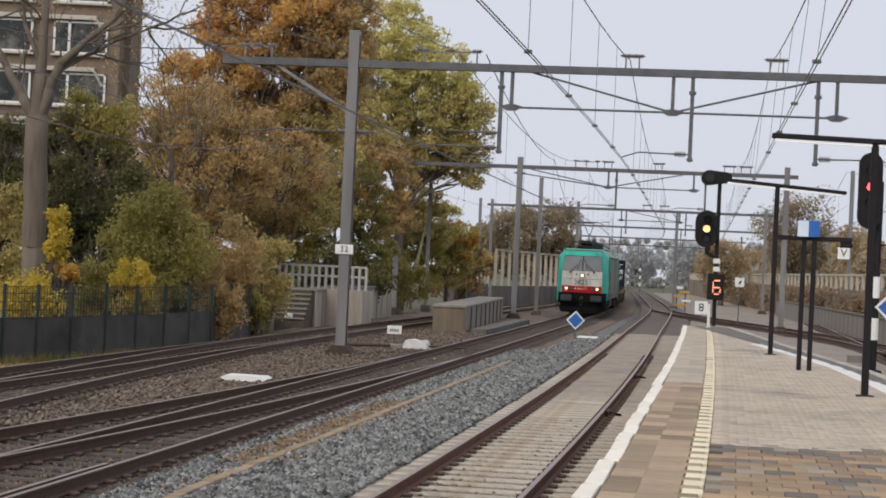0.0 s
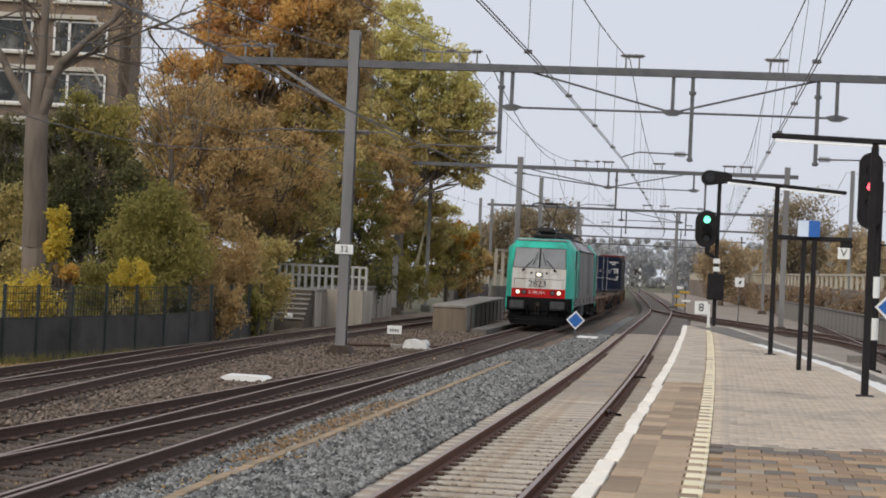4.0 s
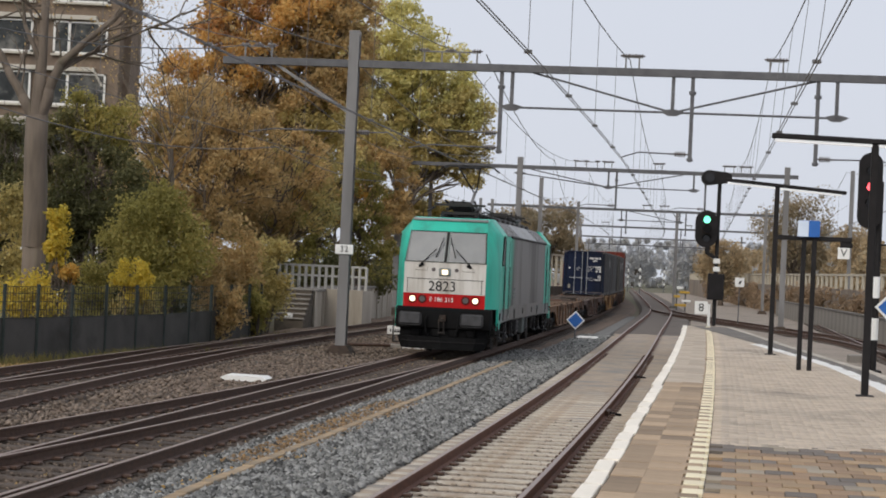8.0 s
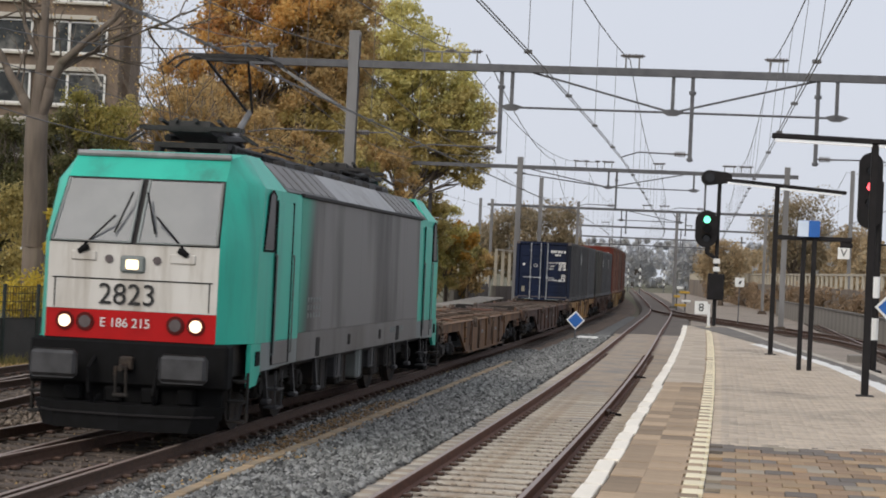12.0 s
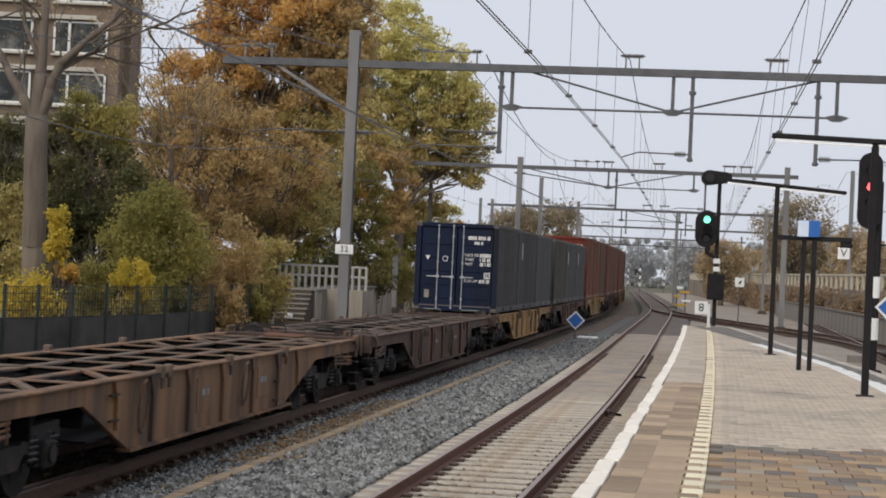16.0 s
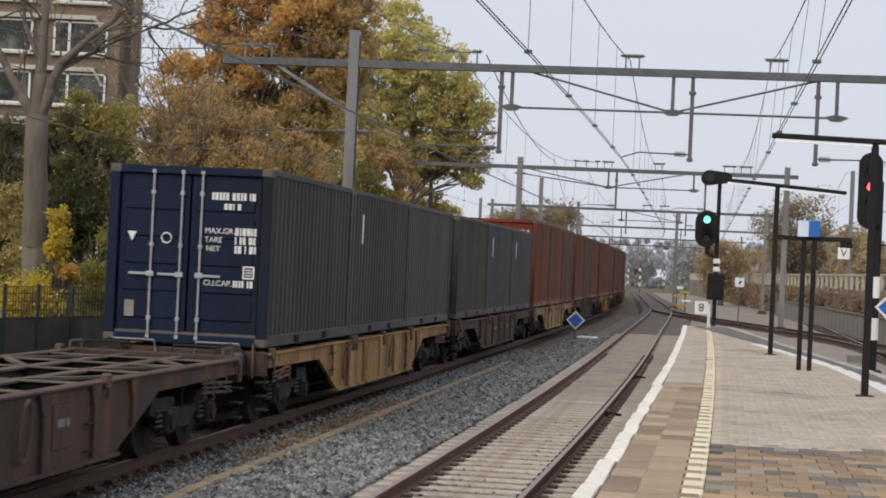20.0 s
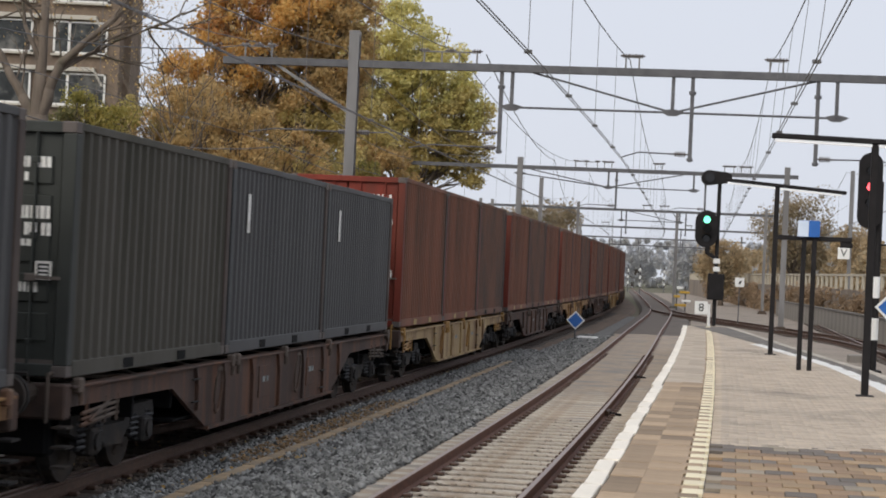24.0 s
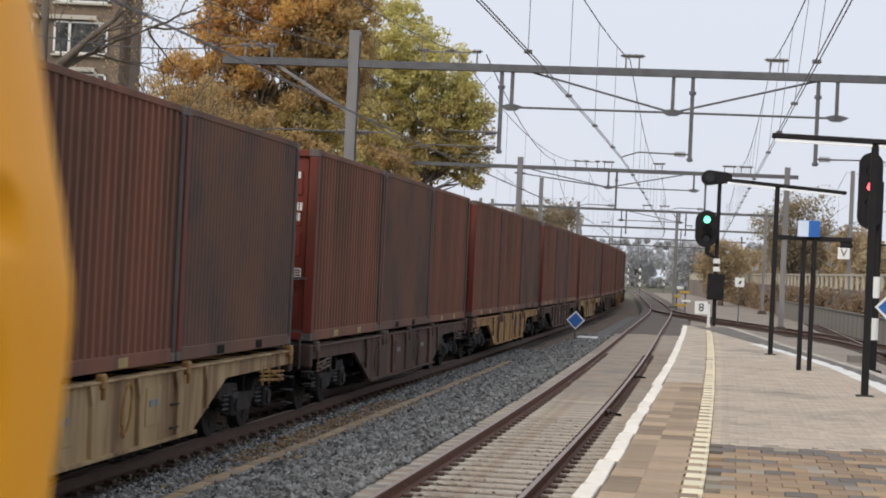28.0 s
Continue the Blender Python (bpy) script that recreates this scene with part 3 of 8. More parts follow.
ROOF_DARK = mat("dark roof grille", (0.15, 0.148, 0.15), (0.10, 0.10, 0.10), 2, 0.6, 0.1, 0.05, (0.07, 0.065, 0.06), 0.7, 0.4)
ROOF_PALE = mat("pale roof plate", (0.36, 0.36, 0.365), (0.29, 0.29, 0.295), 1.5, 0.55, 0.1, 0.05, (0.2, 0.19, 0.18), 0.7, 0.35)
# grey-blue base puts part of the sky's reflection into the glass colour
GLASS = mat("windscreen glass", (0.125, 0.135, 0.15), (0.10, 0.108, 0.12), 1.5, 0.16, spec=0.5)
GLASS_DARK = glass_mat("dark window glass", (0.022, 0.018, 0.018), 0.35)
UNDER = mat("grimy underframe", (0.026, 0.022, 0.02), (0.014, 0.013, 0.012), 5, 0.85, 0.1, 0.3, (0.06, 0.042, 0.03), 1.5, 0.35)
BUFFER_GREY = mat("worn buffer face", (0.072, 0.072, 0.0756), (0.0396, 0.0396, 0.0418), 5, 0.5, 0.3, 0.1)
LAMP_ON = mat("lit headlamp", (0.8, 0.76, 0.66), (0.8, 0.76, 0.66), emit=(1.0, 0.76, 0.46), power=1.5)
LAMP_OFF = mat("unlit lamp", (0.12, 0.10, 0.10), None, 6, 0.2)
PANTO = mat("dark roof gear", (0.035, 0.032, 0.032), (0.02, 0.02, 0.02), 8, 0.6, 0.3, 0.1)
HANDRAIL = mat("rail yellow", (0.36, 0.20, 0.05), (0.24, 0.13, 0.04), 5, 0.6, 0, 0.1, (0.15, 0.07, 0.03), 2, 0.4)


def sooty_side():
    """Side paint: teal that gives way to grey grime behind the cab, with long soot streaks."""
    m = bpy.data.materials.new("sooty grey and teal side")
    m.use_nodes = True
    n, l = m.node_tree.nodes, m.node_tree.links
    tc = n.new("ShaderNodeTexCoord")
    mp = n.new("ShaderNodeMapping")
    mp.inputs["Scale"].default_value = (1.0, 0.8, 0.16)
    l.new(tc.outputs["Object"], mp.inputs["Vector"])
    ns = n.new("ShaderNodeTexNoise")
    ns.inputs["Scale"].default_value, ns.inputs["Detail"].default_value = 0.9, 3.0
    l.new(mp.outputs[0], ns.inputs["Vector"])
    fine = n.new("ShaderNodeTexNoise")
    fine.inputs["Scale"].default_value, fine.inputs["Detail"].default_value = 14.0, 3.0
    l.new(mp.outputs[0], fine.inputs["Vector"])
    sp = n.new("ShaderNodeSeparateXYZ")
    l.new(tc.outputs["Object"], sp.inputs[0])

    def calc(op, a, b):
        q = n.new("ShaderNodeMath")
        q.operation = op
        for i, v in enumerate((a, b)):
            if isinstance(v, float):
                q.inputs[i].default_value = v
            else:
                l.new(v, q.inputs[i])
        return q.outputs[0]
    # grime sets in a metre behind the door, sooner lower down
    f = calc("ADD", sp.outputs["Y"], 5.75)
    f = calc("ADD", f, calc("MULTIPLY", calc("SUBTRACT", ns.outputs[0], 0.5), 1.2))
    f = calc("SUBTRACT", f, calc("MULTIPLY", calc("SUBTRACT", sp.outputs["Z"], 1.6), 0.35))
    r = n.new("ShaderNodeMapRange")
    r.interpolation_type = "SMOOTHSTEP"
    r.inputs[1].default_value, r.inputs[2].default_value = -0.1, 0.75
    l.new(f, r.inputs[0])
    g = n.new("ShaderNodeValToRGB")
    el = g.color_ramp.elements
    el[0].position, el[0].color = 0.40, (0.045, 0.040, 0.037, 1)
    el[1].position, el[1].color = 0.60, (0.175, 0.166, 0.16, 1)
    l.new(calc("ADD", ns.outputs[0], calc("MULTIPLY", calc("SUBTRACT", fine.outputs[0], 0.5), 0.08)), g.inputs[0])
    mx = n.new("ShaderNodeMixRGB")
    mx.inputs[1].default_value = (0.03, 0.30, 0.215, 1)
    l.new(r.outputs[0], mx.inputs[0])
    l.new(g.outputs[0], mx.inputs[2])
    b = n["Principled BSDF"]
    l.new(mx.outputs[0], b.inputs["Base Color"])
    b.inputs["Roughness"].default_value = 0.5
    b.inputs["Specular IOR Level"].default_value = 0.3
    return m


SOOTY = sooty_side()


def panel(bm, pts, thick=0.04, mi=0):
    """A plate through pts (seen anticlockwise from outside), pushed inwards."""
    p = [Vector(q) for q in pts]
    nrm = (p[1] - p[0]).cross(p[2] - p[1]).normalized()
    a = [bm.verts.new(q) for q in p]
    b = [bm.verts.new(q - nrm * thick) for q in p]
    k = len(p)
    fs = [bm.faces.new(a), bm.faces.new(b[::-1])]
    for i in range(k):
        fs.append(bm.faces.new((a[(i + 1) % k], a[i], b[i], b[(i + 1) % k])))
    for f in fs:
        f.material_index = mi
    return bm


def wheelset(parent, y, r, z=None):
    bm = bmesh.new()
    for s in (-1, 1):
        rod(bm, (s * 0.69, 0, 0), (s * 0.82, 0, 0), r, seg=20)
        rod(bm, (s * 0.675, 0, 0), (s * 0.70, 0, 0), r + 0.03, seg=20)
        for a in range(5):
            c, si = math.cos(a * 1.2566), math.sin(a * 1.2566)
            rod(bm, (s * 0.815, c * r * 0.6, si * r * 0.6), (s * 0.83, c * r * 0.6, si * r * 0.6), r * 0.16, seg=6)
    rod(bm, (-0.9, 0, 0), (0.9, 0, 0), 0.08)
    o = part("wheelset", bm, UNDER, parent)
    o.location = (0, y, r)
    return o


def bogie(parent, y, base, r, loco=False):
    bm = bmesh.new()
    L = base / 2
    for s in (-1, 1):
        x0, x1 = s * 0.93, s * 1.07
        x0, x1 = min(x0, x1), max(x0, x1)
        prism(bm, [(-L - 0.55, r + 0.12), (-L - 0.5, r + 0.3), (-0.5, r + 0.28), (-0.35, r + 0.12), (0.35, r + 0.12), (0.5, r + 0.28), (L + 0.5, r + 0.3),
                   (L + 0.55, r + 0.12), (L + 0.3, r + 0.05), (0.45, r + 0.02), (0.3, r - 0.12), (-0.3, r - 0.12), (-0.45, r + 0.02), (-L - 0.3, r + 0.05)], "x", x0, x1)
    box(bm, -0.95, 0.95, -0.25, 0.25, r + 0.05, r + 0.25, 0.02)
    b = part("bogie", bm, UNDER, parent, "grimy bogie frame")
    b.location = (0, y, 0)
    for s in (-1, 1):
        for yy in (-L, L):
            bm = bmesh.new()
            box(bm, s * 1.08 - 0.1, s * 1.08 + 0.1, yy - 0.15, yy + 0.15, r - 0.15, r + 0.14, 0.03)
            rod(bm, (s * 1.17, yy, r), (s * 1.21, yy, r), 0.1, seg=10)
            part("axlebox", bm, UNDER, b)
            for d in (-0.27, 0.27):
                bm = bmesh.new()
                tube(bm, [(s * 1.06 + 0.075 * math.cos(k * 1.257), yy + d + 0.075 * math.sin(k * 1.257), r - 0.1 + k * 0.0125) for k in range(25)], 0.02, 4)
                part("spring", bm, BUFFER_GREY if not loco else UNDER, b)
    ws = [wheelset(b, yy, r) for yy in (-L, L)]
    return b, ws


def buffer_pair(parent, y, sgn, z=1.05, material=BUFFER_GREY):
    for s in (-1, 1):
        bm = bmesh.new()
        rod(bm, (s * 0.875, y - sgn * 0.62, z), (s * 0.875, y - sgn * 0.2, z), 0.13, seg=12)
        rod(bm, (s * 0.875, y - sgn * 0.3, z), (s * 0.875, y - sgn * 0.05, z), 0.09, seg=12)
        o = part("buffer", bm, UNDER, parent)
        bm = bmesh.new()
        box(bm, s * 0.875 - 0.26, s * 0.875 + 0.26, y - sgn * 0.02 - 0.03, y - sgn * 0.02 + 0.03, z - 0.18, z + 0.18, 0.05)
        part("buffer_plate", bm, material, o, "worn grey buffer head")


def make_loco():
    t = thing("locomotive", Matrix(), "teal and grey electric locomotive with white front and red band", "locomotive")
    # underframe and plough
    bm = bmesh.new()
    box(bm, -1.32, 1.32, -8.75, 8.75, 0.88, 1.34, 0.03)
    box(bm, -1.05, 1.05, -3.2, 3.2, 0.34, 0.9, 0.05)
    part("underframe", bm, UNDER, t)
    # gear hung below the side panels, between and beside the bogies
    for s in (-1, 1):
        for y, w, z0, z1, x, m in ((-3.15, 0.5, 0.5, 0.95, 1.3, UNDER), (-2.45, 0.7, 0.36, 0.92, 1.24, UNDER), (-1.6, 0.55, 0.52, 0.95, 1.34, BUFFER_GREY), (-0.8, 0.8, 0.38, 0.9, 1.22, UNDER), (0.1, 0.42, 0.44, 0.95, 1.36, LOCO_LIGHT),
                                   (0.8, 0.6, 0.36, 0.9, 1.24, UNDER), (1.55, 0.5, 0.55, 0.95, 1.32, BUFFER_GREY), (2.3, 0.7, 0.38, 0.92, 1.25, UNDER), (3.1, 0.45, 0.5, 0.95, 1.33, UNDER)):
            bm = bmesh.new()
            box(bm, min(s * 0.9, s * x), max(s * 0.9, s * x), y - w / 2, y + w / 2, z0, z1, 0.03)
            for k in (-0.3, 0.3):
                box(bm, min(s * x, s * (x + 0.015)), max(s * x, s * (x + 0.015)), y + k * w - 0.02, y + k * w + 0.02, z0 + 0.05, z1)
            part("equipment_box", bm, m, t, "grimy equipment box below the frame")
        for y in (-6.9, -5.2, -3.6, 3.6, 5.2, 6.9):
            bm = bmesh.new()
            beam(bm, (s * 1.36, y - 0.12, 0.98), (s * 1.36, y + 0.1, 0.48), 0.05, 0.07)
            box(bm, s * 1.36 - 0.06, s * 1.36 + 0.06, y - 0.02, y + 0.22, 0.42, 0.5, 0.02)
            part("damper", bm, BUFFER_GREY, t, "hanging damper beside the bogie")
        for y in (-6.67, 6.67):
            for z in (0.36, 0.62):
                bm = bmesh.new()
                box(bm, s * 1.44 - 0.1, s * 1.44 + 0.1, y - 0.2, y + 0.2, z, z + 0.03)
                for d in (-0.19, 0.19):
                    box(bm, s * 1.5 - 0.012, s * 1.5 + 0.012, y + d - 0.012, y + d + 0.012, z, z + 0.28)
                part("door_step", bm, BUFFER_GREY, t, "grey step below the cab door")
    wheels = []
    for y in (-5.22, 5.22):
        b, ws = bogie(t, y, 2.6, 0.625, True)
        wheels += ws
    for sg in (-1, 1):
        # seen from the front end, then turned for the rear one
        R = Matrix.Identity(4) if sg < 0 else Matrix.Rotation(math.pi, 4, "Z")

        def put(o):
            o.matrix_basis = R @ o.matrix_basis
            return o
        bm = bmesh.new()
        box(bm, -1.36, 1.36, -9.0, -8.7, 0.72, 1.33, 0.04)
        put(part("buffer_beam", bm, BLACK_MATT, t, "black buffer beam"))
        bm = bmesh.new()
        prism(bm, [(-1.32, -8.85), (-1.0, -9.15), (0, -9.3), (1.0, -9.15), (1.32, -8.85), (1.28, -8.7), (-1.28, -8.7)], "z", 0.16, 0.50)
        for v in bm.verts:
            if v.co.z < 0.3:
                v.co.x *= 0.9
        put(part("snow_plough", bm, BLACK_MATT, t, "black snow plough"))
        bm = bmesh.new()
        prism(bm, [(-1.20, -8.95), (-0.95, -9.18), (0, -9.33), (0.95, -9.18), (1.20, -8.95), (1.16, -8.9), (-1.16, -8.9)], "z", 0.36, 0.385)
        put(part("plough_lip", bm, BLACK_PAINT, t, "worn plough edge"))
        for s in (-1, 1):
            bm = bmesh.new()
            rod(bm, (s * 0.875, -8.9, 1.02), (s * 0.875, -9.35, 1.02), 0.14, seg=12)
            o = put(part("buffer", bm, UNDER, t))
            bm = bmesh.new()
            box(bm, s * 0.875 - 0.33, s * 0.875 + 0.33, -9.45, -9.36, 0.82, 1.2, 0.06)
            part("buffer_plate", bm, BUFFER_GREY, o, "broad worn grey buffer head")
            bm = bmesh.new()
            for k in range(3):
                box(bm, s * 1.38 - 0.12, s * 1.38 + 0.12, -8.6, -8.35, 0.28 + 0.27 * k, 0.31 + 0.27 * k)
            for d in (-0.12, 0.12):
                box(bm, s * 1.38 + d - 0.015, s * 1.38 + d + 0.015, -8.48, -8.42, 0.28, 0.95)
            put(part("cab_step", bm, UNDER, t, "dark steel cab steps"))
            bm = bmesh.new()
            pts = [(s * 0.45, -8.98, 1.1), (s * 0.47, -9.2, 0.95), (s * 0.44, -9.24, 0.65), (s * 0.42, -9.1, 0.5), (s * 0.36, -8.98, 0.6)]
            for a, b2 in zip(pts, pts[1:]):
                rod(bm, a, b2, 0.028, seg=6)
            put(part("brake_hose", bm, BLACK_MATT, t, "black brake hose"))
        bm = bmesh.new()
        box(bm, -0.09, 0.09, -9.1, -8.98, 0.94, 1.12, 0.02)
        rod(bm, (0, -9.05, 1.0), (0, -9.3, 0.98), 0.045)
        for x in (-0.07, 0.07):
            rod(bm, (x, -9.28, 1.0), (x, -9.24, 0.62), 0.02)
        rod(bm, (-0.1, -9.24, 0.62), (0.1, -9.24, 0.62), 0.03)
        put(part("coupling_hook", bm, UNDER, t, "screw coupling and hook"))
        # cab shell: corner posts, roof front, side cheeks
        A = [(1.17, -8.97, 1.33), (1.17, -8.95, 2.66), (1.10, -8.52, 3.50), (1.08, -8.22, 3.82)]
        B = [(1.49, -8.15, 1.33), (1.49, -8.10, 2.66), (1.475, -7.85, 3.46), (1.12, -7.62, 3.92)]
        def plate_on(q):
            bm = bmesh.new()
            panel(bm, q, 0.06)
            put(part("cab_panel", bm, TEAL, t, "teal-painted cab panel"))
        for s in (-1, 1):
            bm = bmesh.new()
            grid = []
            for i in range(3):
                for k in range(4 if i < 2 else 5):
                    pa, pb = Vector(A[i]).lerp(Vector(A[i + 1]), k / 4), Vector(B[i]).lerp(Vector(B[i + 1]), k / 4)
                    pc = pa.lerp(pb, 0.5) + Vector((0.06, -0.10, 0.01))
                    row = []
                    for j in range(9):
                        u = j / 8
                        p = pa * (1 - u) ** 2 + pc * 2 * u * (1 - u) + pb * u * u
                        row.append(bm.verts.new((s * p.x, p.y, p.z)))
                    grid.append(row)
            for r0, r1 in zip(grid, grid[1:]):
                for j in range(8):
                    q = (r0[j], r0[j + 1], r1[j + 1], r1[j])
                    bm.faces.new(q if s > 0 else q[::-1])
            put(part("cab_corner", bm, TEAL, t, "rounded teal cab corner", True))
            q = [(s * 1.49, -8.15, 1.33), (s * 1.49, -7.3, 1.33), (s * 1.49, -7.3, 2.66), (s * 1.49, -8.10, 2.66)]
            plate_on(q if s > 0 else q[::-1])
            q = [(s * 1.49, -8.10, 2.66), (s * 1.49, -7.3, 2.66), (s * 1.475, -7.3, 3.46), (s * 1.475, -7.85, 3.46)]
            plate_on(q if s > 0 else q[::-1])
            q = [(s * 1.475, -7.85, 3.46), (s * 1.475, -6.55, 3.46), (s * 1.12, -6.85, 3.92), (s * 1.12, -7.62, 3.92)]
            plate_on(q if s > 0 else q[::-1])
            q = [(s * 1.49, -7.3, 1.33), (s * 1.49, -5.55, 1.33), (s * 1.475, -5.55, 3.46), (s * 1.475, -7.3, 3.46)]
            plate_on(q if s > 0 else q[::-1])
        plate_on([(-1.08, -8.22, 3.82), (1.08, -8.22, 3.82), (1.12, -7.62, 3.92), (-1.12, -7.62, 3.92)])
        plate_on([(-1.12, -7.62, 3.92), (1.12, -7.62, 3.92), (1.12, -6.85, 3.92), (-1.12, -6.85, 3.92)])
        bm = bmesh.new()
        panel(bm, [(-1.10, -8.52, 3.50), (1.10, -8.52, 3.50), (1.08, -8.22, 3.82), (-1.08, -8.22, 3.82)], 0.05)
        put(part("brow", bm, TEAL, t))
        bm = bmesh.new()
        panel(bm, [(-1.168, -8.972, 1.72), (1.168, -8.972, 1.72), (1.168, -8.962, 2.60), (-1.168, -8.962, 2.60)], 0.06)
        f = put(part("front_panel", bm, LOCO_WHITE, t, "dirty white front panel"))
        bm = bmesh.new()
        box(bm, -1.1, 1.1, -8.976, -8.95, 2.122, 2.138)
        for x in (-1.06, 1.06):
            box(bm, x - 0.008, x + 0.008, -8.976, -8.95, 1.74, 2.13)
        part("seam", bm, BLACK_MATT, f)
        for s in (-1, 1):
            bm = bmesh.new()
            box(bm, s * 0.68 - 0.18, s * 0.68 + 0.18, -8.985, -8.95, 2.36, 2.50, 0.02)
            part("wiper_hatch", bm, LOCO_WHITE, f)
        bm = bmesh.new()
        rod(bm, (-1.08, -8.24, 3.83), (1.08, -8.24, 3.83), 0.045, seg=8)
        put(part("roof_rim", bm, ROOF_GREY, t, "grimy grey rim above the brow"))
        bm = bmesh.new()
        box(bm, -1.25, 1.25, -8.86, -8.72, 0.3, 0.74, 0.03)
        for x in (-0.75, -0.2, 0.3, 0.8):
            box(bm, x - 0.12, x + 0.12, -8.98, -8.84, 0.5, 0.72, 0.03)
        put(part("lower_apron", bm, BLACK_MATT, t, "black gear below the buffer beam"))
        bm = bmesh.new()
        panel(bm, [(-1.168, -8.975, 1.335), (1.168, -8.975, 1.335), (1.168, -8.973, 1.715), (-1.168, -8.973, 1.715)], 0.06)
        rb = put(part("red_band", bm, LOCO_RED, t, "red lower band"))
        # windscreen halves in a grey surround
        bm = bmesh.new()
        panel(bm, [(-1.165, -8.955, 2.605), (1.165, -8.955, 2.605), (1.10, -8.525, 3.495), (-1.10, -8.525, 3.495)], 0.05)
        ws = put(part("windscreen_frame", bm, BLACK_PAINT, t, "black windscreen surround"))
        for s in (-1, 1):
            bm = bmesh.new()
            e = 0.012
            q = [(s * 0.06, -8.95 - e, 2.635), (s * 1.115, -8.95 - e, 2.635), (s * 1.05, -8.54 - e, 3.468), (s * 0.06, -8.54 - e, 3.468)]
            panel(bm, q if s > 0 else q[::-1], 0.02)
            part("windscreen", bm, GLASS, ws, "windscreen half with sky reflection in its colour")
            bm = bmesh.new()
            for a, b2 in (((s * 1.13, -8.965, 2.63), (s * 1.065, -8.545, 3.475)), ((s * 0.055, -8.97, 2.63), (s * 0.055, -8.555, 3.475))):
                beam(bm, a, b2, 0.03, 0.03)
            beam(bm, (s * 0.04, -8.975, 2.628), (s * 1.13, -8.975, 2.628), 0.025, 0.02)
            part("window_bead", bm, LOCO_LIGHT, ws, "pale window bead")
            bm = bmesh.new()
            rod(bm, (s * 0.75, -8.99, 2.5), (s * 0.28, -8.93, 2.98), 0.014, seg=6)
            rod(bm, (s * 0.28, -8.95, 2.75), (s * 0.10, -8.78, 3.30), 0.014, seg=6)
            rod(bm, (s * 0.75, -8.98, 2.48), (s * 0.62, -9.0, 2.55), 0.04, seg=8)
            part("wiper", bm, BLACK_MATT, ws, "black windscreen wiper")
            for x, on in ((0.90, True), (0.62, False)):
                bm = bmesh.new()
                rod(bm, (s * x, -8.99, 1.555), (s * x, -8.94, 1.555), 0.125, seg=16)
                h = part("lamp_rim", bm, LAMP_SURROUND, rb)
                bm = bmesh.new()
                rod(bm, (s * x, -9.0, 1.555), (s * x, -8.97, 1.555), 0.082, seg=16)
                part("headlamp", bm, LAMP_ON if (on and sg < 0) else LAMP_OFF, rb, "lit headlamp" if on else "unlit tail lamp")
        bm = bmesh.new()
        box(bm, -0.17, 0.17, -9.0, -8.95, 2.22, 2.45, 0.03)
        ls = part("lamp_housing", bm, LOCO_LIGHT, f)
        bm = bmesh.new()
        box(bm, -0.085, 0.085, -9.012, -8.99, 2.27, 2.40, 0.02)
        part("top_lamp", bm, LAMP_ON if sg < 0 else LAMP_OFF, f, "lit square upper lamp")
        for s in (-1, 1):
            bm = bmesh.new()
            rod(bm, (s * 0.33, -8.985, 2.40), (s * 0.33, -8.95, 2.40), 0.055, seg=12)
            part("marker", bm, LAMP_OFF, f)
        if sg < 0:
            writing("2823", 0.40, SIGN_BLACK, f, Matrix.Translation((-0.06, -8.985, 1.92)) @ FRONT)
            writing("E 186 215", 0.172, WHITE_PAINT, rb, Matrix.Translation((-0.07, -8.985, 1.55)) @ FRONT)
        # cab doors, side windows and grab rails
        for s in (-1, 1):
            bm = bmesh.new()
            box(bm, s * 1.492 - 0.012, s * 1.492 + 0.012, -7.12, -6.22, 1.335, 3.3, 0.01)
            d = put(part("cab_door", bm, TEAL, t, "teal cab door"))
            bm = bmesh.new()
            for yy in (-7.17, -6.17):
                box(bm, s * 1.498 - 0.008, s * 1.498 + 0.008, yy - 0.022, yy + 0.022, 1.0, 3.32)
            part("door_gap", bm, BLACK_MATT, d)
            bm = bmesh.new()
            box(bm, s * 1.492 - 0.012, s * 1.492 + 0.012, -7.12, -6.22, 1.0, 1.33, 0.01)
            part("door_foot", bm, LOCO_GREY, d, "grey foot of the cab door")
            for yy in (-7.2, -6.14):
                bm = bmesh.new()
                rod(bm, (s * 1.53, yy, 1.15), (s * 1.53, yy, 2.55), 0.012, seg=6)
                for z in (1.15, 2.55):
                    rod(bm, (s * 1.49, yy, z), (s * 1.53, yy, z), 0.014, seg=6)
                part("grab_rail", bm, LOCO_LIGHT, d, "grey grab rail")
            bm = bmesh.new()
            prism(bm, [(-7.86, 2.62), (-7.32, 2.62), (-7.32, 3.36), (-7.46, 3.42), (-7.62, 3.36)], "x", min(s * 1.47, s * 1.505), max(s * 1.47, s * 1.505))
            w = put(part("side_window", bm, GLASS_DARK, t, "dark cab side window"))
            bm = bmesh.new()
            for a, b2 in (((-7.88, 2.60), (-7.30, 2.60)), ((-7.30, 2.60), (-7.30, 3.37)), ((-7.30, 3.37), (-7.46, 3.44)), ((-7.46, 3.44), (-7.64, 3.37)), ((-7.64, 3.37), (-7.88, 2.60))):
                rod(bm, (s * 1.50, *a), (s * 1.50, *b2), 0.016, seg=6)
            part("rubber_seal", bm, BLACK_MATT, w)
            bm = bmesh.new()
            q = [(s * 1.485, -7.76, 0.93), (s * 1.485, -5.5, 0.98), (s * 1.485, -5.5, 1.328), (s * 1.485, -7.76, 1.328)]
            panel(bm, q if s > 0 else q[::-1], 0.06)
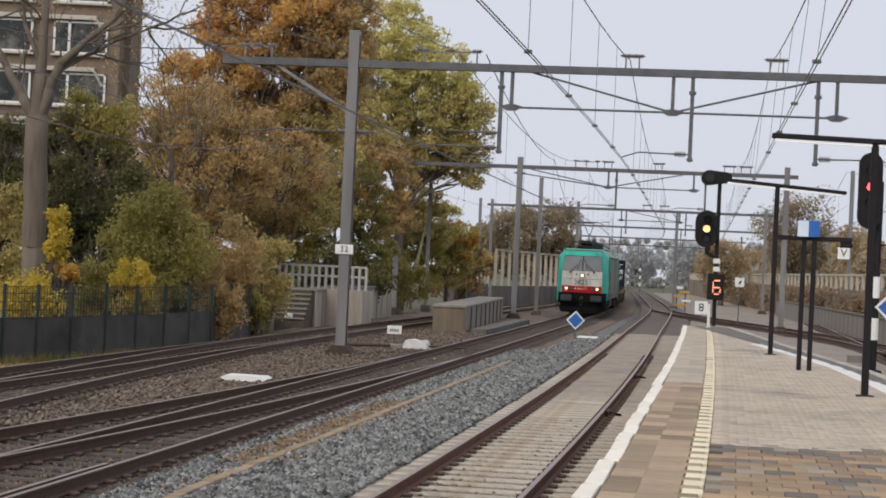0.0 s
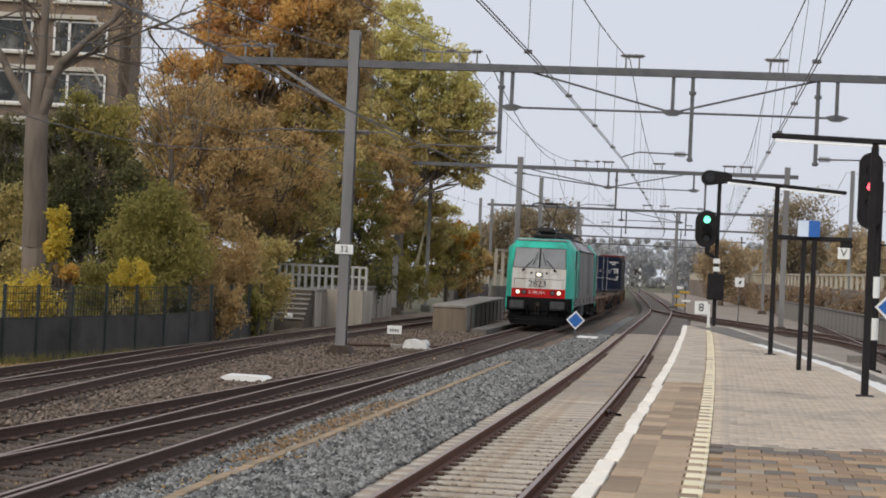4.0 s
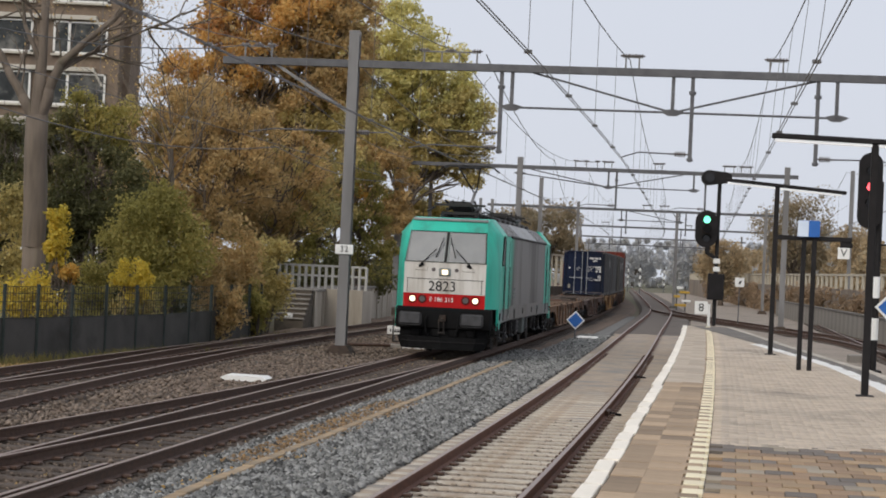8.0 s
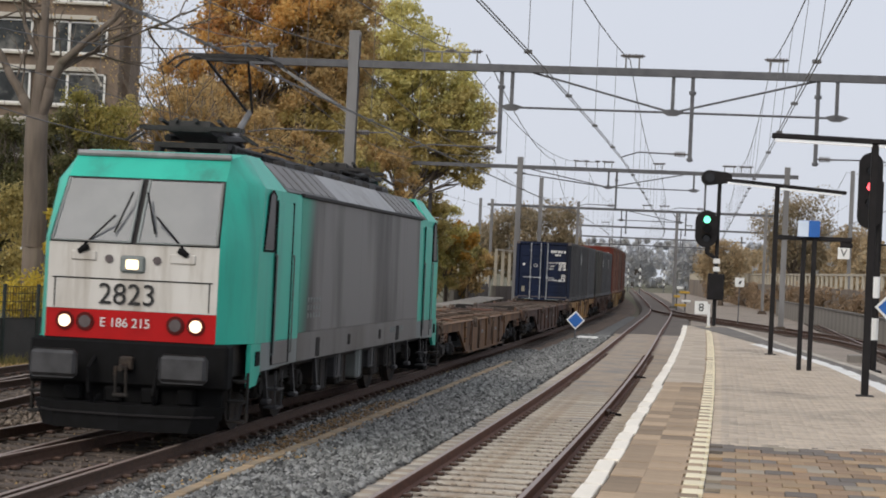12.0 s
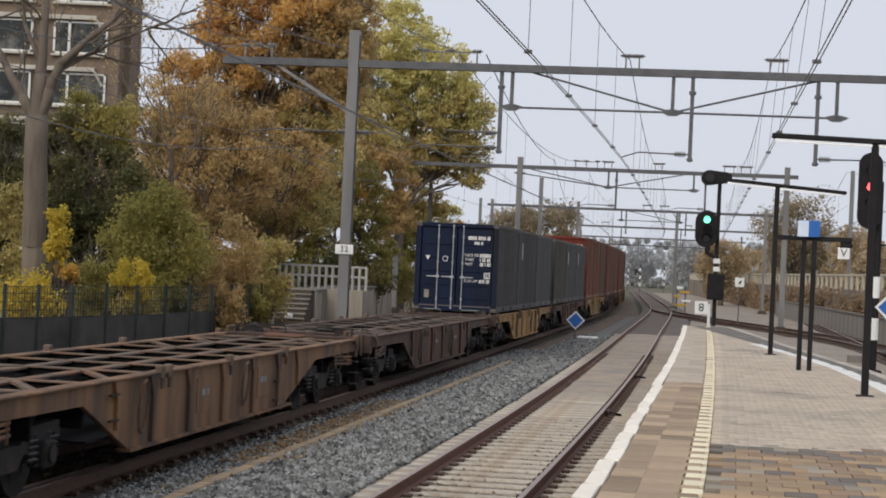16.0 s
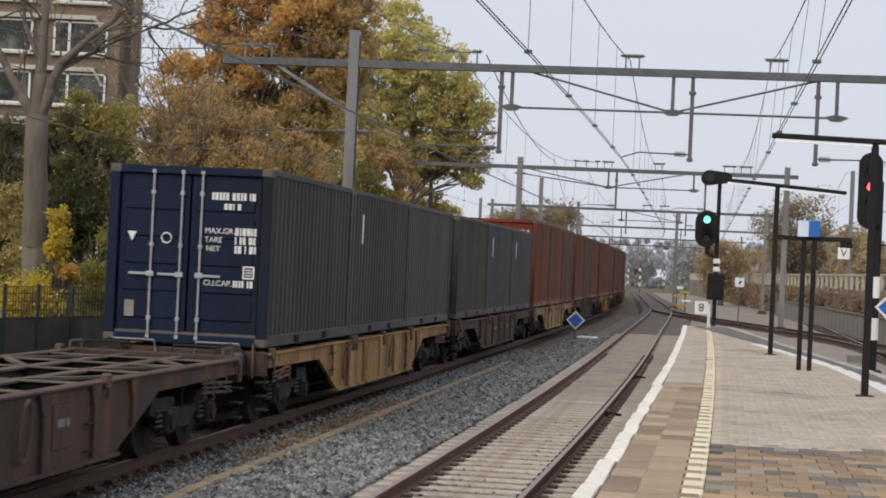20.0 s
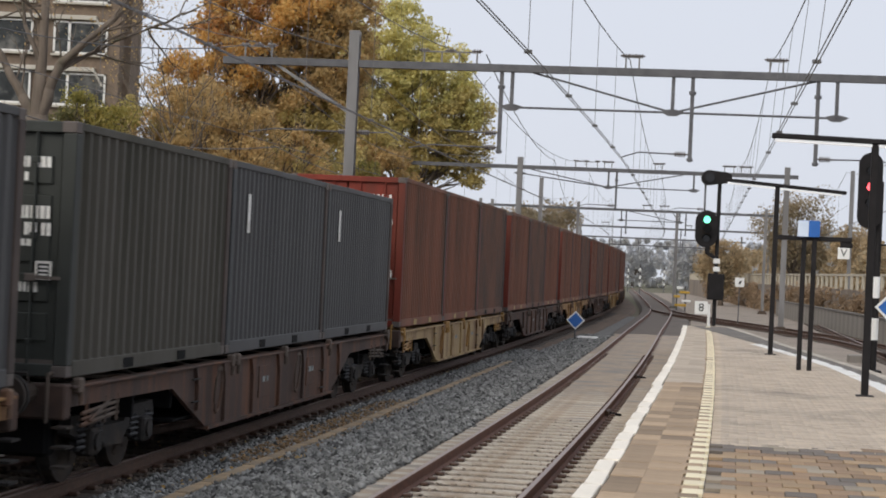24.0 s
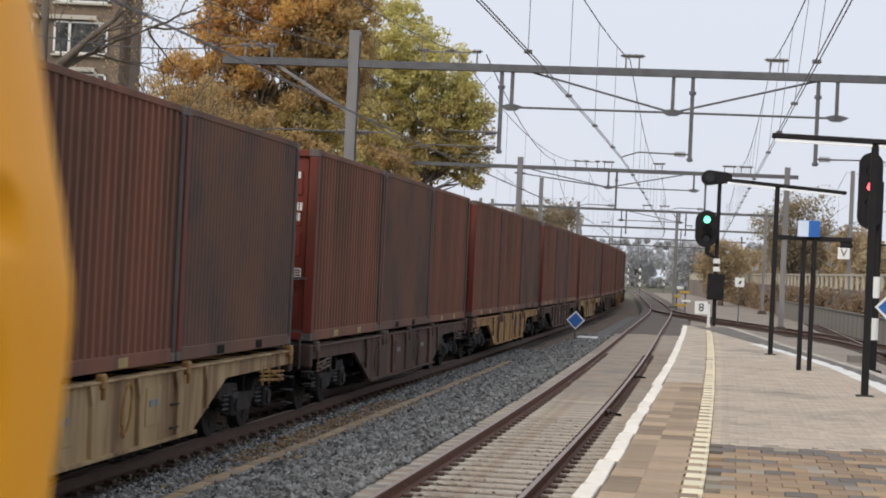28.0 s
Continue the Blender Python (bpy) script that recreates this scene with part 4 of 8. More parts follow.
            put(part("cab_skirt", bm, LOCO_LIGHT, t, "light grey lower skirt"))
            bm = bmesh.new()
            q = [(s * 1.487, -8.30, 0.74), (s * 1.487, -7.95, 0.76), (s * 1.487, -7.77, 0.92), (s * 1.487, -7.77, 1.326), (s * 1.487, -8.30, 1.326)]
            panel(bm, q if s > 0 else q[::-1], 0.06)
            put(part("corner_skirt", bm, TEAL, t, "teal corner skirt"))
            # no hollow is cut: black plates paint the shade of the step recesses
            for yy in (-7.95, -6.7):
                bm = bmesh.new()
                box(bm, s * 1.49 - 0.012, s * 1.49 + 0.012, yy - 0.12, yy + 0.12, 1.02, 1.22, 0.01)
                put(part("step_recess", bm, BLACK_MATT, t))
    for s in (-1, 1):
        n = 12
        for i in range(n):
            y0, y1 = -5.54 + i * 11.08 / n, -5.54 + (i + 1) * 11.08 / n - 0.006
            bm = bmesh.new()
            q = [(s * 1.488, y0, 0.98), (s * 1.488, y1, 0.98), (s * 1.488, y1, 1.40), (s * 1.488, y0, 1.40)]
            panel(bm, q if s > 0 else q[::-1], 0.05)
            part("lower_panel", bm, LOCO_GREY, t, "grimy lower side panel")
        n = 7
        for i in range(n):
            y0, y1 = -5.54 + i * 11.08 / n, -5.54 + (i + 1) * 11.08 / n - 0.004
            bm = bmesh.new()
            q = [(s * 1.492, y0, 1.405), (s * 1.492, y1, 1.405), (s * 1.478, y1, 3.44), (s * 1.478, y0, 3.44)]
            panel(bm, q if s > 0 else q[::-1], 0.05)
            part("side_panel", bm, SOOTY, t, "grey loco side panel, streaked with grime")
        bm = bmesh.new()
        box(bm, s * 1.48 - 0.04, s * 1.48 + 0.04, -5.6, 5.6, 3.43, 3.49, 0.01)
        for i in range(12):
            box(bm, s * 1.5 - 0.012, s * 1.5 + 0.012, -5.4 + i * 0.95, -4.75 + i * 0.95, 3.445, 3.475)
        part("roof_gutter", bm, BLACK_PAINT, t)
        k = 7
        for i in range(k):
            y0, y1 = -6.5 + i * 13.0 / k, -6.5 + (i + 1) * 13.0 / k - 0.05
            bm = bmesh.new()
            q = [(s * 1.47, y0, 3.48), (s * 1.47, y1, 3.48), (s * 1.02, y1, 3.91), (s * 1.02, y0, 3.91)]
            panel(bm, q if s > 0 else q[::-1], 0.05)
            o = part("roof_panel", bm, ROOF_PALE if i in (2, 3, 4) else ROOF_DARK, t, "pale sloped roof plate" if i in (2, 3, 4) else "dark sloped roof grille")
            if i in (0, 1, 5, 6):
                bm = bmesh.new()
                for jj in range(3):
                    ya, yb = y0 + 0.1 + jj * 0.58, y0 + 0.58 + jj * 0.58
                    q = [(s * 1.432, ya, 3.53), (s * 1.432, yb, 3.53), (s * 1.07, yb, 3.876), (s * 1.07, ya, 3.876)]
                    panel(bm, q if s > 0 else q[::-1], 0.01)
                part("vent", bm, LOCO_GREY, o)
        bm = bmesh.new()
        for yy, w, z0, z1 in ((-4.1, 0.25, 1.0, 1.3), (-1.6, 0.18, 1.1, 1.28), (1.3, 0.18, 1.1, 1.28), (3.2, 0.3, 1.02, 1.3)):
            box(bm, s * 1.49 - 0.012, s * 1.49 + 0.012, yy - w / 2, yy + w / 2, z0, z1, 0.01)
        part("hatch", bm, UNDER, t)
        bm = bmesh.new()
        for row, z in enumerate((1.62, 1.74, 1.86)):
            for i in range(5):
                box(bm, s * 1.492 - 0.006, s * 1.492 + 0.006, -4.95 + i * 0.2, -4.87 + i * 0.2, z, z + 0.07)
        for i in range(9):
            box(bm, s * 1.49 - 0.006, s * 1.49 + 0.006, 2.4 + i * 0.17, 2.52 + i * 0.17, 1.19, 1.29)
        part("lettering_bars", bm, LOCO_LIGHT, t, "small pale markings")["kind"] = "stuff"
    bm = bmesh.new()
    panel(bm, [(-1.02, -6.85, 3.90), (1.02, -6.85, 3.90), (1.02, 6.85, 3.90), (-1.02, 6.85, 3.90)], 0.05)
    part("roof", bm, ROOF_GREY, t)
    bm = bmesh.new()
    for y in np.arange(-6.2, 6.3, 0.9):
        for x in (-0.55, 0.55):
            rod(bm, (x, y, 3.9), (x, y, 4.08), 0.06, seg=8)
    for x in (-0.55, 0.55):
        rod(bm, (x, -6.2, 4.1), (x, 6.2, 4.1), 0.03, seg=6)
    box(bm, -0.4, 0.4, -1.2, 1.2, 3.9, 4.05, 0.03)
    for i in range(7):
        box(bm, 0.75, 0.95, -4.6 + i * 1.4, -3.9 + i * 1.4, 3.9, 4.02, 0.02)
    for i, y in enumerate((-3.0, -2.2, 2.0, 2.9, 3.4)):
        box(bm, -0.7 + 0.2 * (i % 3), 0.1 + 0.25 * (i % 2), y - 0.3, y + 0.25, 3.9, 4.16 + 0.04 * (i % 2), 0.04)
    for x, y in ((0.3, -3.3), (-0.3, -2.6), (0.35, 2.4), (-0.35, 3.2)):
        for k in range(5):
            rod(bm, (x, y, 3.92 + k * 0.07), (x, y, 3.95 + k * 0.07), 0.09 - 0.006 * k, seg=8)
        rod(bm, (x, y, 4.26), (x + 0.2, y + 1.2, 4.2), 0.022, seg=5)
    part("roof_gear", bm, PANTO, t, "dark roof insulators and busbars")
    # four pantographs, the second one raised
    for i, y in enumerate((-5.7, -4.2, 4.2, 5.7)):
        bm = bmesh.new()
        for x in (-0.5, 0.5):
            box(bm, x - 0.04, x + 0.04, y - 0.85, y + 0.85, 4.05, 4.13)
        for d in (-0.8, 0.8):
            box(bm, -0.55, 0.55, y + d - 0.04, y + d + 0.04, 4.05, 4.13)
            for x in (-0.5, 0.5):
                rod(bm, (x, y + d, 3.9), (x, y + d, 4.06), 0.07, seg=8)
        p = part("pantograph", bm, PANTO, t, "raised pantograph" if i == 1 else "folded pantograph")
        if i != 1:
            bm = bmesh.new()
            beam(bm, (0, y - 0.95, 4.36), (0, y + 0.9, 4.14), 0.62, 0.16)
            for x in (-0.42, -0.2, 0.1, 0.45):
                rod(bm, (x, y - 1.0, 4.44), (x * 0.7, y + 0.95, 4.2), 0.035, seg=6)
            part("arm_cover", bm, PANTO, p)
            bm = bmesh.new()
            for x in (-0.25, 0.25):
                rod(bm, (x, y - 0.9, 4.32), (x, y + 0.9, 4.24), 0.06, seg=6)
                rod(bm, (x * 1.6, y - 0.7, 4.2), (x * 1.6, y + 0.8, 4.3), 0.055, seg=6)
            part("folded_arm", bm, PANTO, p)
            bm = bmesh.new()
            for d in (-0.35, -0.1):
                box(bm, -0.75, 0.75, y - 0.62 + d, y - 0.55 + d, 4.30, 4.36)
                for s in (-1, 1):
                    rod(bm, (s * 0.75, y - 0.58 + d, 4.26), (s * 0.97, y - 0.58 + d, 4.12), 0.02, seg=6)
            part("collector_head", bm, PANTO, p)
        if i == 1:
            knee = (0, y + 0.95, 4.86)
            bm = bmesh.new()
            rod(bm, (0, y - 0.35, 4.16), knee, 0.05, seg=8)
            rod(bm, (-0.12, y - 0.2, 4.12), (-0.05, y + 0.9, 4.68), 0.02, seg=6)
            rod(bm, (-0.25, y - 0.4, 4.16), (0.25, y - 0.4, 4.16), 0.05, seg=8)
            part("lower_arm", bm, GALV, p, "pale lower arm")
            bm = bmesh.new()
            for s in (-1, 1):
                rod(bm, (s * 0.04, y + 0.95, 4.86), (s * 0.33, y - 0.55, 5.53), 0.024, seg=6)
            rod(bm, (-0.33, y - 0.55, 5.53), (0.33, y - 0.55, 5.53), 0.025, seg=6)
            part("upper_arm", bm, PANTO, p)
            bm = bmesh.new()
            for d in (-0.22, 0.22):
                box(bm, -0.6, 0.6, y - 0.55 + d - 0.025, y - 0.55 + d + 0.025, 5.56, 5.61)
                for s in (-1, 1):
                    rod(bm, (s * 0.6, y - 0.55 + d, 5.59), (s * 0.78, y - 0.55 + d, 5.53), 0.02, seg=6)
                    rod(bm, (s * 0.78, y - 0.55 + d, 5.53), (s * 0.9, y - 0.55 + d, 5.42), 0.02, seg=6)
            for s in (-1, 1):
                rod(bm, (s * 0.5, y - 0.77, 5.57), (s * 0.5, y - 0.33, 5.57), 0.018, seg=6)
            part("collector_head", bm, PANTO, p)
    return t, wheels


END_RUST = mat("dark rusty end steel", (0.075, 0.045, 0.034), (0.04, 0.027, 0.022), 2.5, 0.85, 0, 0.3, (0.11, 0.05, 0.03), 0.9, 0.35)
LASH_RUST = mat("red rust", (0.15, 0.075, 0.05), (0.10, 0.05, 0.036), 6, 0.85, 0, 0.2)


def make_wagon(paint, plate, label, hoop_m, worn=False):
    t = thing("container_wagon", Matrix(), label, "wagon", "container wagons of the freight train")
    for s in (-1, 1):
        # side sill with its deep belly between the bogies
        bm = bmesh.new()
        x0, x1 = min(s * 1.17, s * 1.23), max(s * 1.17, s * 1.23)
        prism(bm, [(-9.1, 0.90), (-9.1, 1.10), (9.1, 1.10), (9.1, 0.90), (5.8 if worn else 5.45, 0.88), (3.6 if worn else 3.9, 0.30), (-3.9, 0.30), (-5.45, 0.88)], "x", x0, x1)
        sl = part("side_sill", bm, paint, t, "deep-bellied side sill, streaked with rust")
        bm = bmesh.new()
        box(bm, s * 1.2 - 0.09, s * 1.2 + 0.09, -9.1, 9.1, 1.09, 1.12, 0.008)
        prism(bm, [(-3.95, 0.27), (3.95, 0.27), (3.95, 0.31), (-3.95, 0.31)], "x", s * 1.2 - 0.08, s * 1.2 + 0.08)
        part("flange", bm, paint, sl)
        bm = bmesh.new()
        for y in (-4.4, -3.1, -1.6, 0.0, 1.6, 3.1, 4.4):
            z0 = 0.32 if abs(y) < 4 else 0.55
            prism(bm, [(y - 0.16, 1.09), (y + 0.16, 1.09), (y + 0.05, 0.86), (y + 0.04, z0), (y - 0.04, z0), (y - 0.05, 0.86)], "x", min(s * 1.205, s * 1.275), max(s * 1.205, s * 1.275))
            part("stiffener", bm, paint, sl)
            bm = bmesh.new()
        bm.free()
        bm = bmesh.new()
        for y in (-8.9, -2.9, -2.6, 3.4, 8.9, 0.2):
            box(bm, s * 1.265 - 0.05, s * 1.265 + 0.05, y - 0.07, y + 0.07, 1.03, 1.195, 0.02)
            rod(bm, (s * 1.3, y, 0.92), (s * 1.3, y, 1.04), 0.03, seg=6)
            part("twistlock", bm, plate, sl, "rusty folding container lock")
            bm = bmesh.new()
        for y in (-3.6, 1.0):
            tube(bm, [(s * (1.3 + 0.02 * math.sin(i * 0.5236)), y + 0.15 * math.cos(i * 0.5236), 0.76 + 0.3 * math.sin(i * 0.5236)) for i in range(12)], 0.018, 5, True)
            part("brake_wheel", bm, plate, sl, "oval brake handle")
            bm = bmesh.new()
        bm.free()
        bm = bmesh.new()
        for y in (-0.9, 2.2):
            box(bm, s * 1.235 - 0.01, s * 1.235 + 0.01, y - 0.3, y + 0.3, 0.5, 0.95, 0.004)
            part("data_panel", bm, paint, sl)
            bm = bmesh.new()
        for y, w in ((-0.95, 0.14), (-0.75, 0.1), (2.1, 0.2), (2.3, 0.1)):
            box(bm, s * 1.25 - 0.005, s * 1.25 + 0.005, y - w / 2, y + w / 2, 0.72, 0.8)
        part("marking_bars", bm, LOCO_LIGHT, sl, "small pale markings")
        for e in (-1, 1):
            bm = bmesh.new()
            pts = [(s * 1.2, e * 9.3, 0.75), (s * 1.2, e * 9.3, 1.45), (s * 1.2, e * 8.8, 1.45), (s * 1.2, e * 8.8, 1.15)]
            pts = [(p[0] - s * 0.12, p[1], min(p[2], 1.24)) for p in pts]
            for a, b in zip(pts, pts[1:]):
                rod(bm, a, b, 0.02, seg=6)
            part("grab_iron", bm, plate, t, "bent grab iron")
    for s in (-1, 1):
        # step stirrups, brake linkage and rungs hung at the sides
        for y in (-4.75, 2.75):
            bm = bmesh.new()
            for a, b in (((y, 1.0), (y, 0.42)), ((y + 0.3, 1.0), (y + 0.3, 0.42)), ((y, 0.42), (y + 0.3, 0.42)), ((y, 0.7), (y + 0.3, 0.7))):
                beam(bm, (s * 1.285, *a), (s * 1.285, *b), 0.03, 0.02)
            if abs(y) > 4:
                for v in bm.verts:
                    v.co.z += 0.25
            part("step_stirrup", bm, UNDER, t, "dark step stirrup")
        for e in (-1, 1):
            bm = bmesh.new()
            for z, r in ((0.86, 0.02), (0.8, 0.015), (0.74, 0.022)):
                rod(bm, (s * 1.2, e * 7.4, z), (s * 1.24, e * 8.7, z - 0.05), r, seg=5)
            for y in (7.5, 7.9, 8.5):
                rod(bm, (s * 1.22, e * y, 0.66), (s * 1.22, e * y, 0.95), 0.02, seg=5)
            rod(bm, (s * 1.2, e * 7.5, 0.95), (s * 1.26, e * 8.5, 0.72), 0.018, seg=5)
            part("brake_linkage", bm, plate, t, "rusty brake rods and levers")
            bm = bmesh.new()
            for z in (0.3, 0.5, 0.7):
                beam(bm, (s * 1.2, e * 9.02, z), (s * 1.2, e * 9.25, z), 0.16, 0.025)
            for y in (9.02, 9.25):
                beam(bm, (s * 1.27, e * y, 0.28), (s * 1.27, e * y, 0.92), 0.025, 0.025)
            part("end_steps", bm, UNDER, t, "dark end steps")
    if worn:
        for k in range(7):
            bm = bmesh.new()
            rod(bm, (-0.3, 8.35 + k * 0.09, 1.13 + 0.02 * (k % 2)), (0.35, 8.38 + k * 0.088, 1.13), 0.026, seg=6)
            part("lashing_bar", bm, LASH_RUST, t, "red-rusty lashing bar")
    bm = bmesh.new()
    for s in (-1, 1):
        box(bm, s * 0.38 - 0.06, s * 0.38 + 0.06, -9.1, 9.1, 0.70, 1.02, 0.01)
    part("centre_sill", bm, UNDER, t)
    for s in (-1, 1):
        bm = bmesh.new()
        box(bm, s * 0.38 - 0.08, s * 0.38 + 0.08, -9.05, 9.05, 1.07, 1.10, 0.006)
        part("deck_bar", bm, plate, t)
        for y0, y1 in ((-5.0, -1.6), (1.6, 5.0)):
            bm = bmesh.new()
            rod(bm, (s * 0.7, y0, 0.75), (s * 0.7, y1, 0.75), 0.05, seg=6)
            part("brake_pipe", bm, UNDER, t)
    # added black plate: stands for the shade seen through the open deck
    bm = bmesh.new()
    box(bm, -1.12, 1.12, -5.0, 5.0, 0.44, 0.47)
    part("belly_plate", bm, BLACK_MATT, t, "added black plate for the shade under the deck")
    for e in (-1, 1):
        # added black pan stops light falling through the deck onto the ground
        bm = bmesh.new()
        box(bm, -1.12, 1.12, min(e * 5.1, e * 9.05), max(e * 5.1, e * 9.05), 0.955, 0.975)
        part("bogie_pan", bm, BLACK_MATT, t, "added black plate blocking light above the bogie")
        bm = bmesh.new()
        box(bm, -0.8, 0.8, min(e * 5.6, e * 5.9), max(e * 5.6, e * 5.9), 0.3, 0.9, 0.04)
        part("brake_gear", bm, BLACK_MATT, t, "black brake gear")
        bm = bmesh.new()
        box(bm, -0.85, 0.85, min(e * 8.35, e * 8.6), max(e * 8.35, e * 8.6), 0.32, 0.9, 0.04)
        part("brake_gear", bm, BLACK_MATT, t, "black brake gear")
    bm = bmesh.new()
    box(bm, -0.5, 0.5, -0.9, 0.9, 0.48, 0.72, 0.05)
    part("brake_tank", bm, UNDER, t)
    # webs are black under their caps: shade between members put into the colour
    bm = bmesh.new()
    box(bm, -1.15, 1.15, -0.03, 0.03, 0.62, 1.085, 0.01)
    first = part("cross_web", bm, BLACK_MATT, t)
    first.matrix_basis = pose(0, -8.2, 0)
    spots = (-6.7, -5.2, -3.0, -1.5, 0.0, 1.5, 3.0, 5.2, 6.7, 8.2)
    for y in spots:
        twin(first, pose(0, y, 0))
    bm = bmesh.new()
    box(bm, -1.11, 1.11, -0.075, 0.075, 1.088, 1.11, 0.006)
    first = part("cross_member", bm, plate, t)
    first.matrix_basis = pose(0, -8.2, 0)
    for y in spots:
        twin(first, pose(0, y, 0))
    # added black liners give the inner sills their shade by colour
    for s in (-1, 1):
        bm = bmesh.new()
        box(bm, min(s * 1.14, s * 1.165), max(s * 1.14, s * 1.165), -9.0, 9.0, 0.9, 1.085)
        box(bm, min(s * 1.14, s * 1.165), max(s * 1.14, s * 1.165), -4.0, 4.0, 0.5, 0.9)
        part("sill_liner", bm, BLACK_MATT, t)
    for e in (-1, 1):
        for s in (-1, 1):
            for (xa, ya, xb, yb) in ((0.38, 5.3, 1.12, 6.6), (0.38, 8.1, 1.12, 6.8), (0.38, 3.1, 1.12, 4.4)):
                bm = bmesh.new()
                beam(bm, (s * xa, e * ya, 1.1), (s * xb, e * yb, 1.1), 0.1, 0.03)
                part("diagonal_brace", bm, plate, t)
    for e in (-1, 1):
        bm = bmesh.new()
        box(bm, -1.25, 1.25, e * 9.15 - 0.1, e * 9.15 + 0.1, 0.78, 1.14, 0.02)
        part("end_beam", bm, END_RUST, t, "dark rusty end beam")
        for x in (-0.72, 0.55):
            bm = bmesh.new()
            tube(bm, [(x - 0.36, e * 9.3, 1.02), (x - 0.32, e * 9.32, 1.24), (x + 0.32, e * 9.32, 1.24), (x + 0.36, e * 9.3, 1.02)], 0.018, 6)
            part("shunter_hoop", bm, hoop_m, t, "bent shunter's hoop")
        for s in (-1, 1):
            bm = bmesh.new()
            rod(bm, (s * 0.875, e * 9.2, 1.05), (s * 0.875, e * 9.8, 1.05), 0.1, seg=10)
            rod(bm, (s * 0.875, e * 9.79, 1.05), (s * 0.875, e * 9.85, 1.05), 0.22, seg=14)
            part("buffer", bm, UNDER, t)
        bm = bmesh.new()
        rod(bm, (0, e * 9.2, 1.0), (0, e * 9.87, 1.0), 0.05, seg=8)
        pts = [(0.35, e * 9.25, 0.95), (0.35, e * 9.55, 0.7), (0.3, e * 9.75, 0.55), (0.2, e * 9.86, 0.7)]
        for a, b in zip(pts, pts[1:]):
            rod(bm, a, b, 0.03, seg=6)
        part("coupling", bm, UNDER, t)
    wheels = []
    for y in (-7.1, 7.1):
        b, ws = bogie(t, y, 1.8, 0.46)
        wheels += ws
    return t, wheels


RUST_WAGON = mat("rust-brown wagon paint", (0.235, 0.125, 0.058), (0.15, 0.082, 0.045), 2.4, 0.8, 0, 0.2, (0.055, 0.037, 0.028), 1.7, 0.6, streak=True, stain_soft=0.2)
DARK_WAGON = mat("dark brown wagon paint", (0.075, 0.044, 0.033), (0.045, 0.03, 0.025), 2.0, 0.8, 0, 0.2, (0.17, 0.07, 0.033), 1.5, 0.46, streak=True, stain_soft=0.2)
YELLOW_WAGON = mat("ochre wagon paint", (0.43, 0.26, 0.09), (0.31, 0.17, 0.06), 2.4, 0.75, 0, 0.2, (0.13, 0.058, 0.029), 1.8, 0.6, streak=True, stain_soft=0.18)
GREY_WAGON = mat("pale ochre wagon paint", (0.41, 0.30, 0.155), (0.31, 0.21, 0.10), 2.4, 0.75, 0, 0.2, (0.14, 0.072, 0.038), 1.8, 0.58, streak=True, stain_soft=0.18)
FRAME_RUST = mat("rusty frame steel", (0.165, 0.118, 0.082), (0.062, 0.047, 0.038), 2.5, 0.85, 0, 0.3, (0.21, 0.088, 0.04), 1.0, 0.42)
FRAME_DARK = mat("dark rusty frame steel", (0.13, 0.10, 0.08), (0.07, 0.055, 0.045), 2.5, 0.85, 0, 0.3, (0.12, 0.06, 0.036), 0.8, 0.35)
ROD_M = mat("pale galvanised rod", (0.42, 0.43, 0.44), (0.32, 0.33, 0.34), 5, 0.5, 0.2, 0.05)
CAST = mat("corner casting", (0.12, 0.10, 0.09), None, 5, 0.7)

# rear corner posts are darker than the walls, so the seams stand out
POST = mat("grimy container post", (0.085, 0.062, 0.052), (0.055, 0.042, 0.037), 3, 0.75)
PLATE = mat("dull beige plate", (0.27, 0.25, 0.19), (0.21, 0.19, 0.15), 8, 0.6)
POCKET = mat("ochre pocket label", (0.42, 0.31, 0.12), (0.30, 0.22, 0.10), 6, 0.7)
GREY_SIDE = mat("grey container side", (0.0798, 0.0767, 0.0752), (0.0598, 0.0583, 0.0583), 1.6, 0.7, 0, 0.05, (0.046, 0.0445, 0.043), 0.7, 0.45, streak=True, spec=0.25)
SLATE_DOOR = mat("dark slate container", (0.045, 0.048, 0.05), (0.033, 0.036, 0.038), 2, 0.6, 0, 0.05)
RED_DOOR = mat("red container door", (0.21, 0.036, 0.022), (0.15, 0.028, 0.018), 2, 0.6, 0, 0.05, (0.10, 0.03, 0.02), 0.9, 0.3, streak=True, spec=0.25)
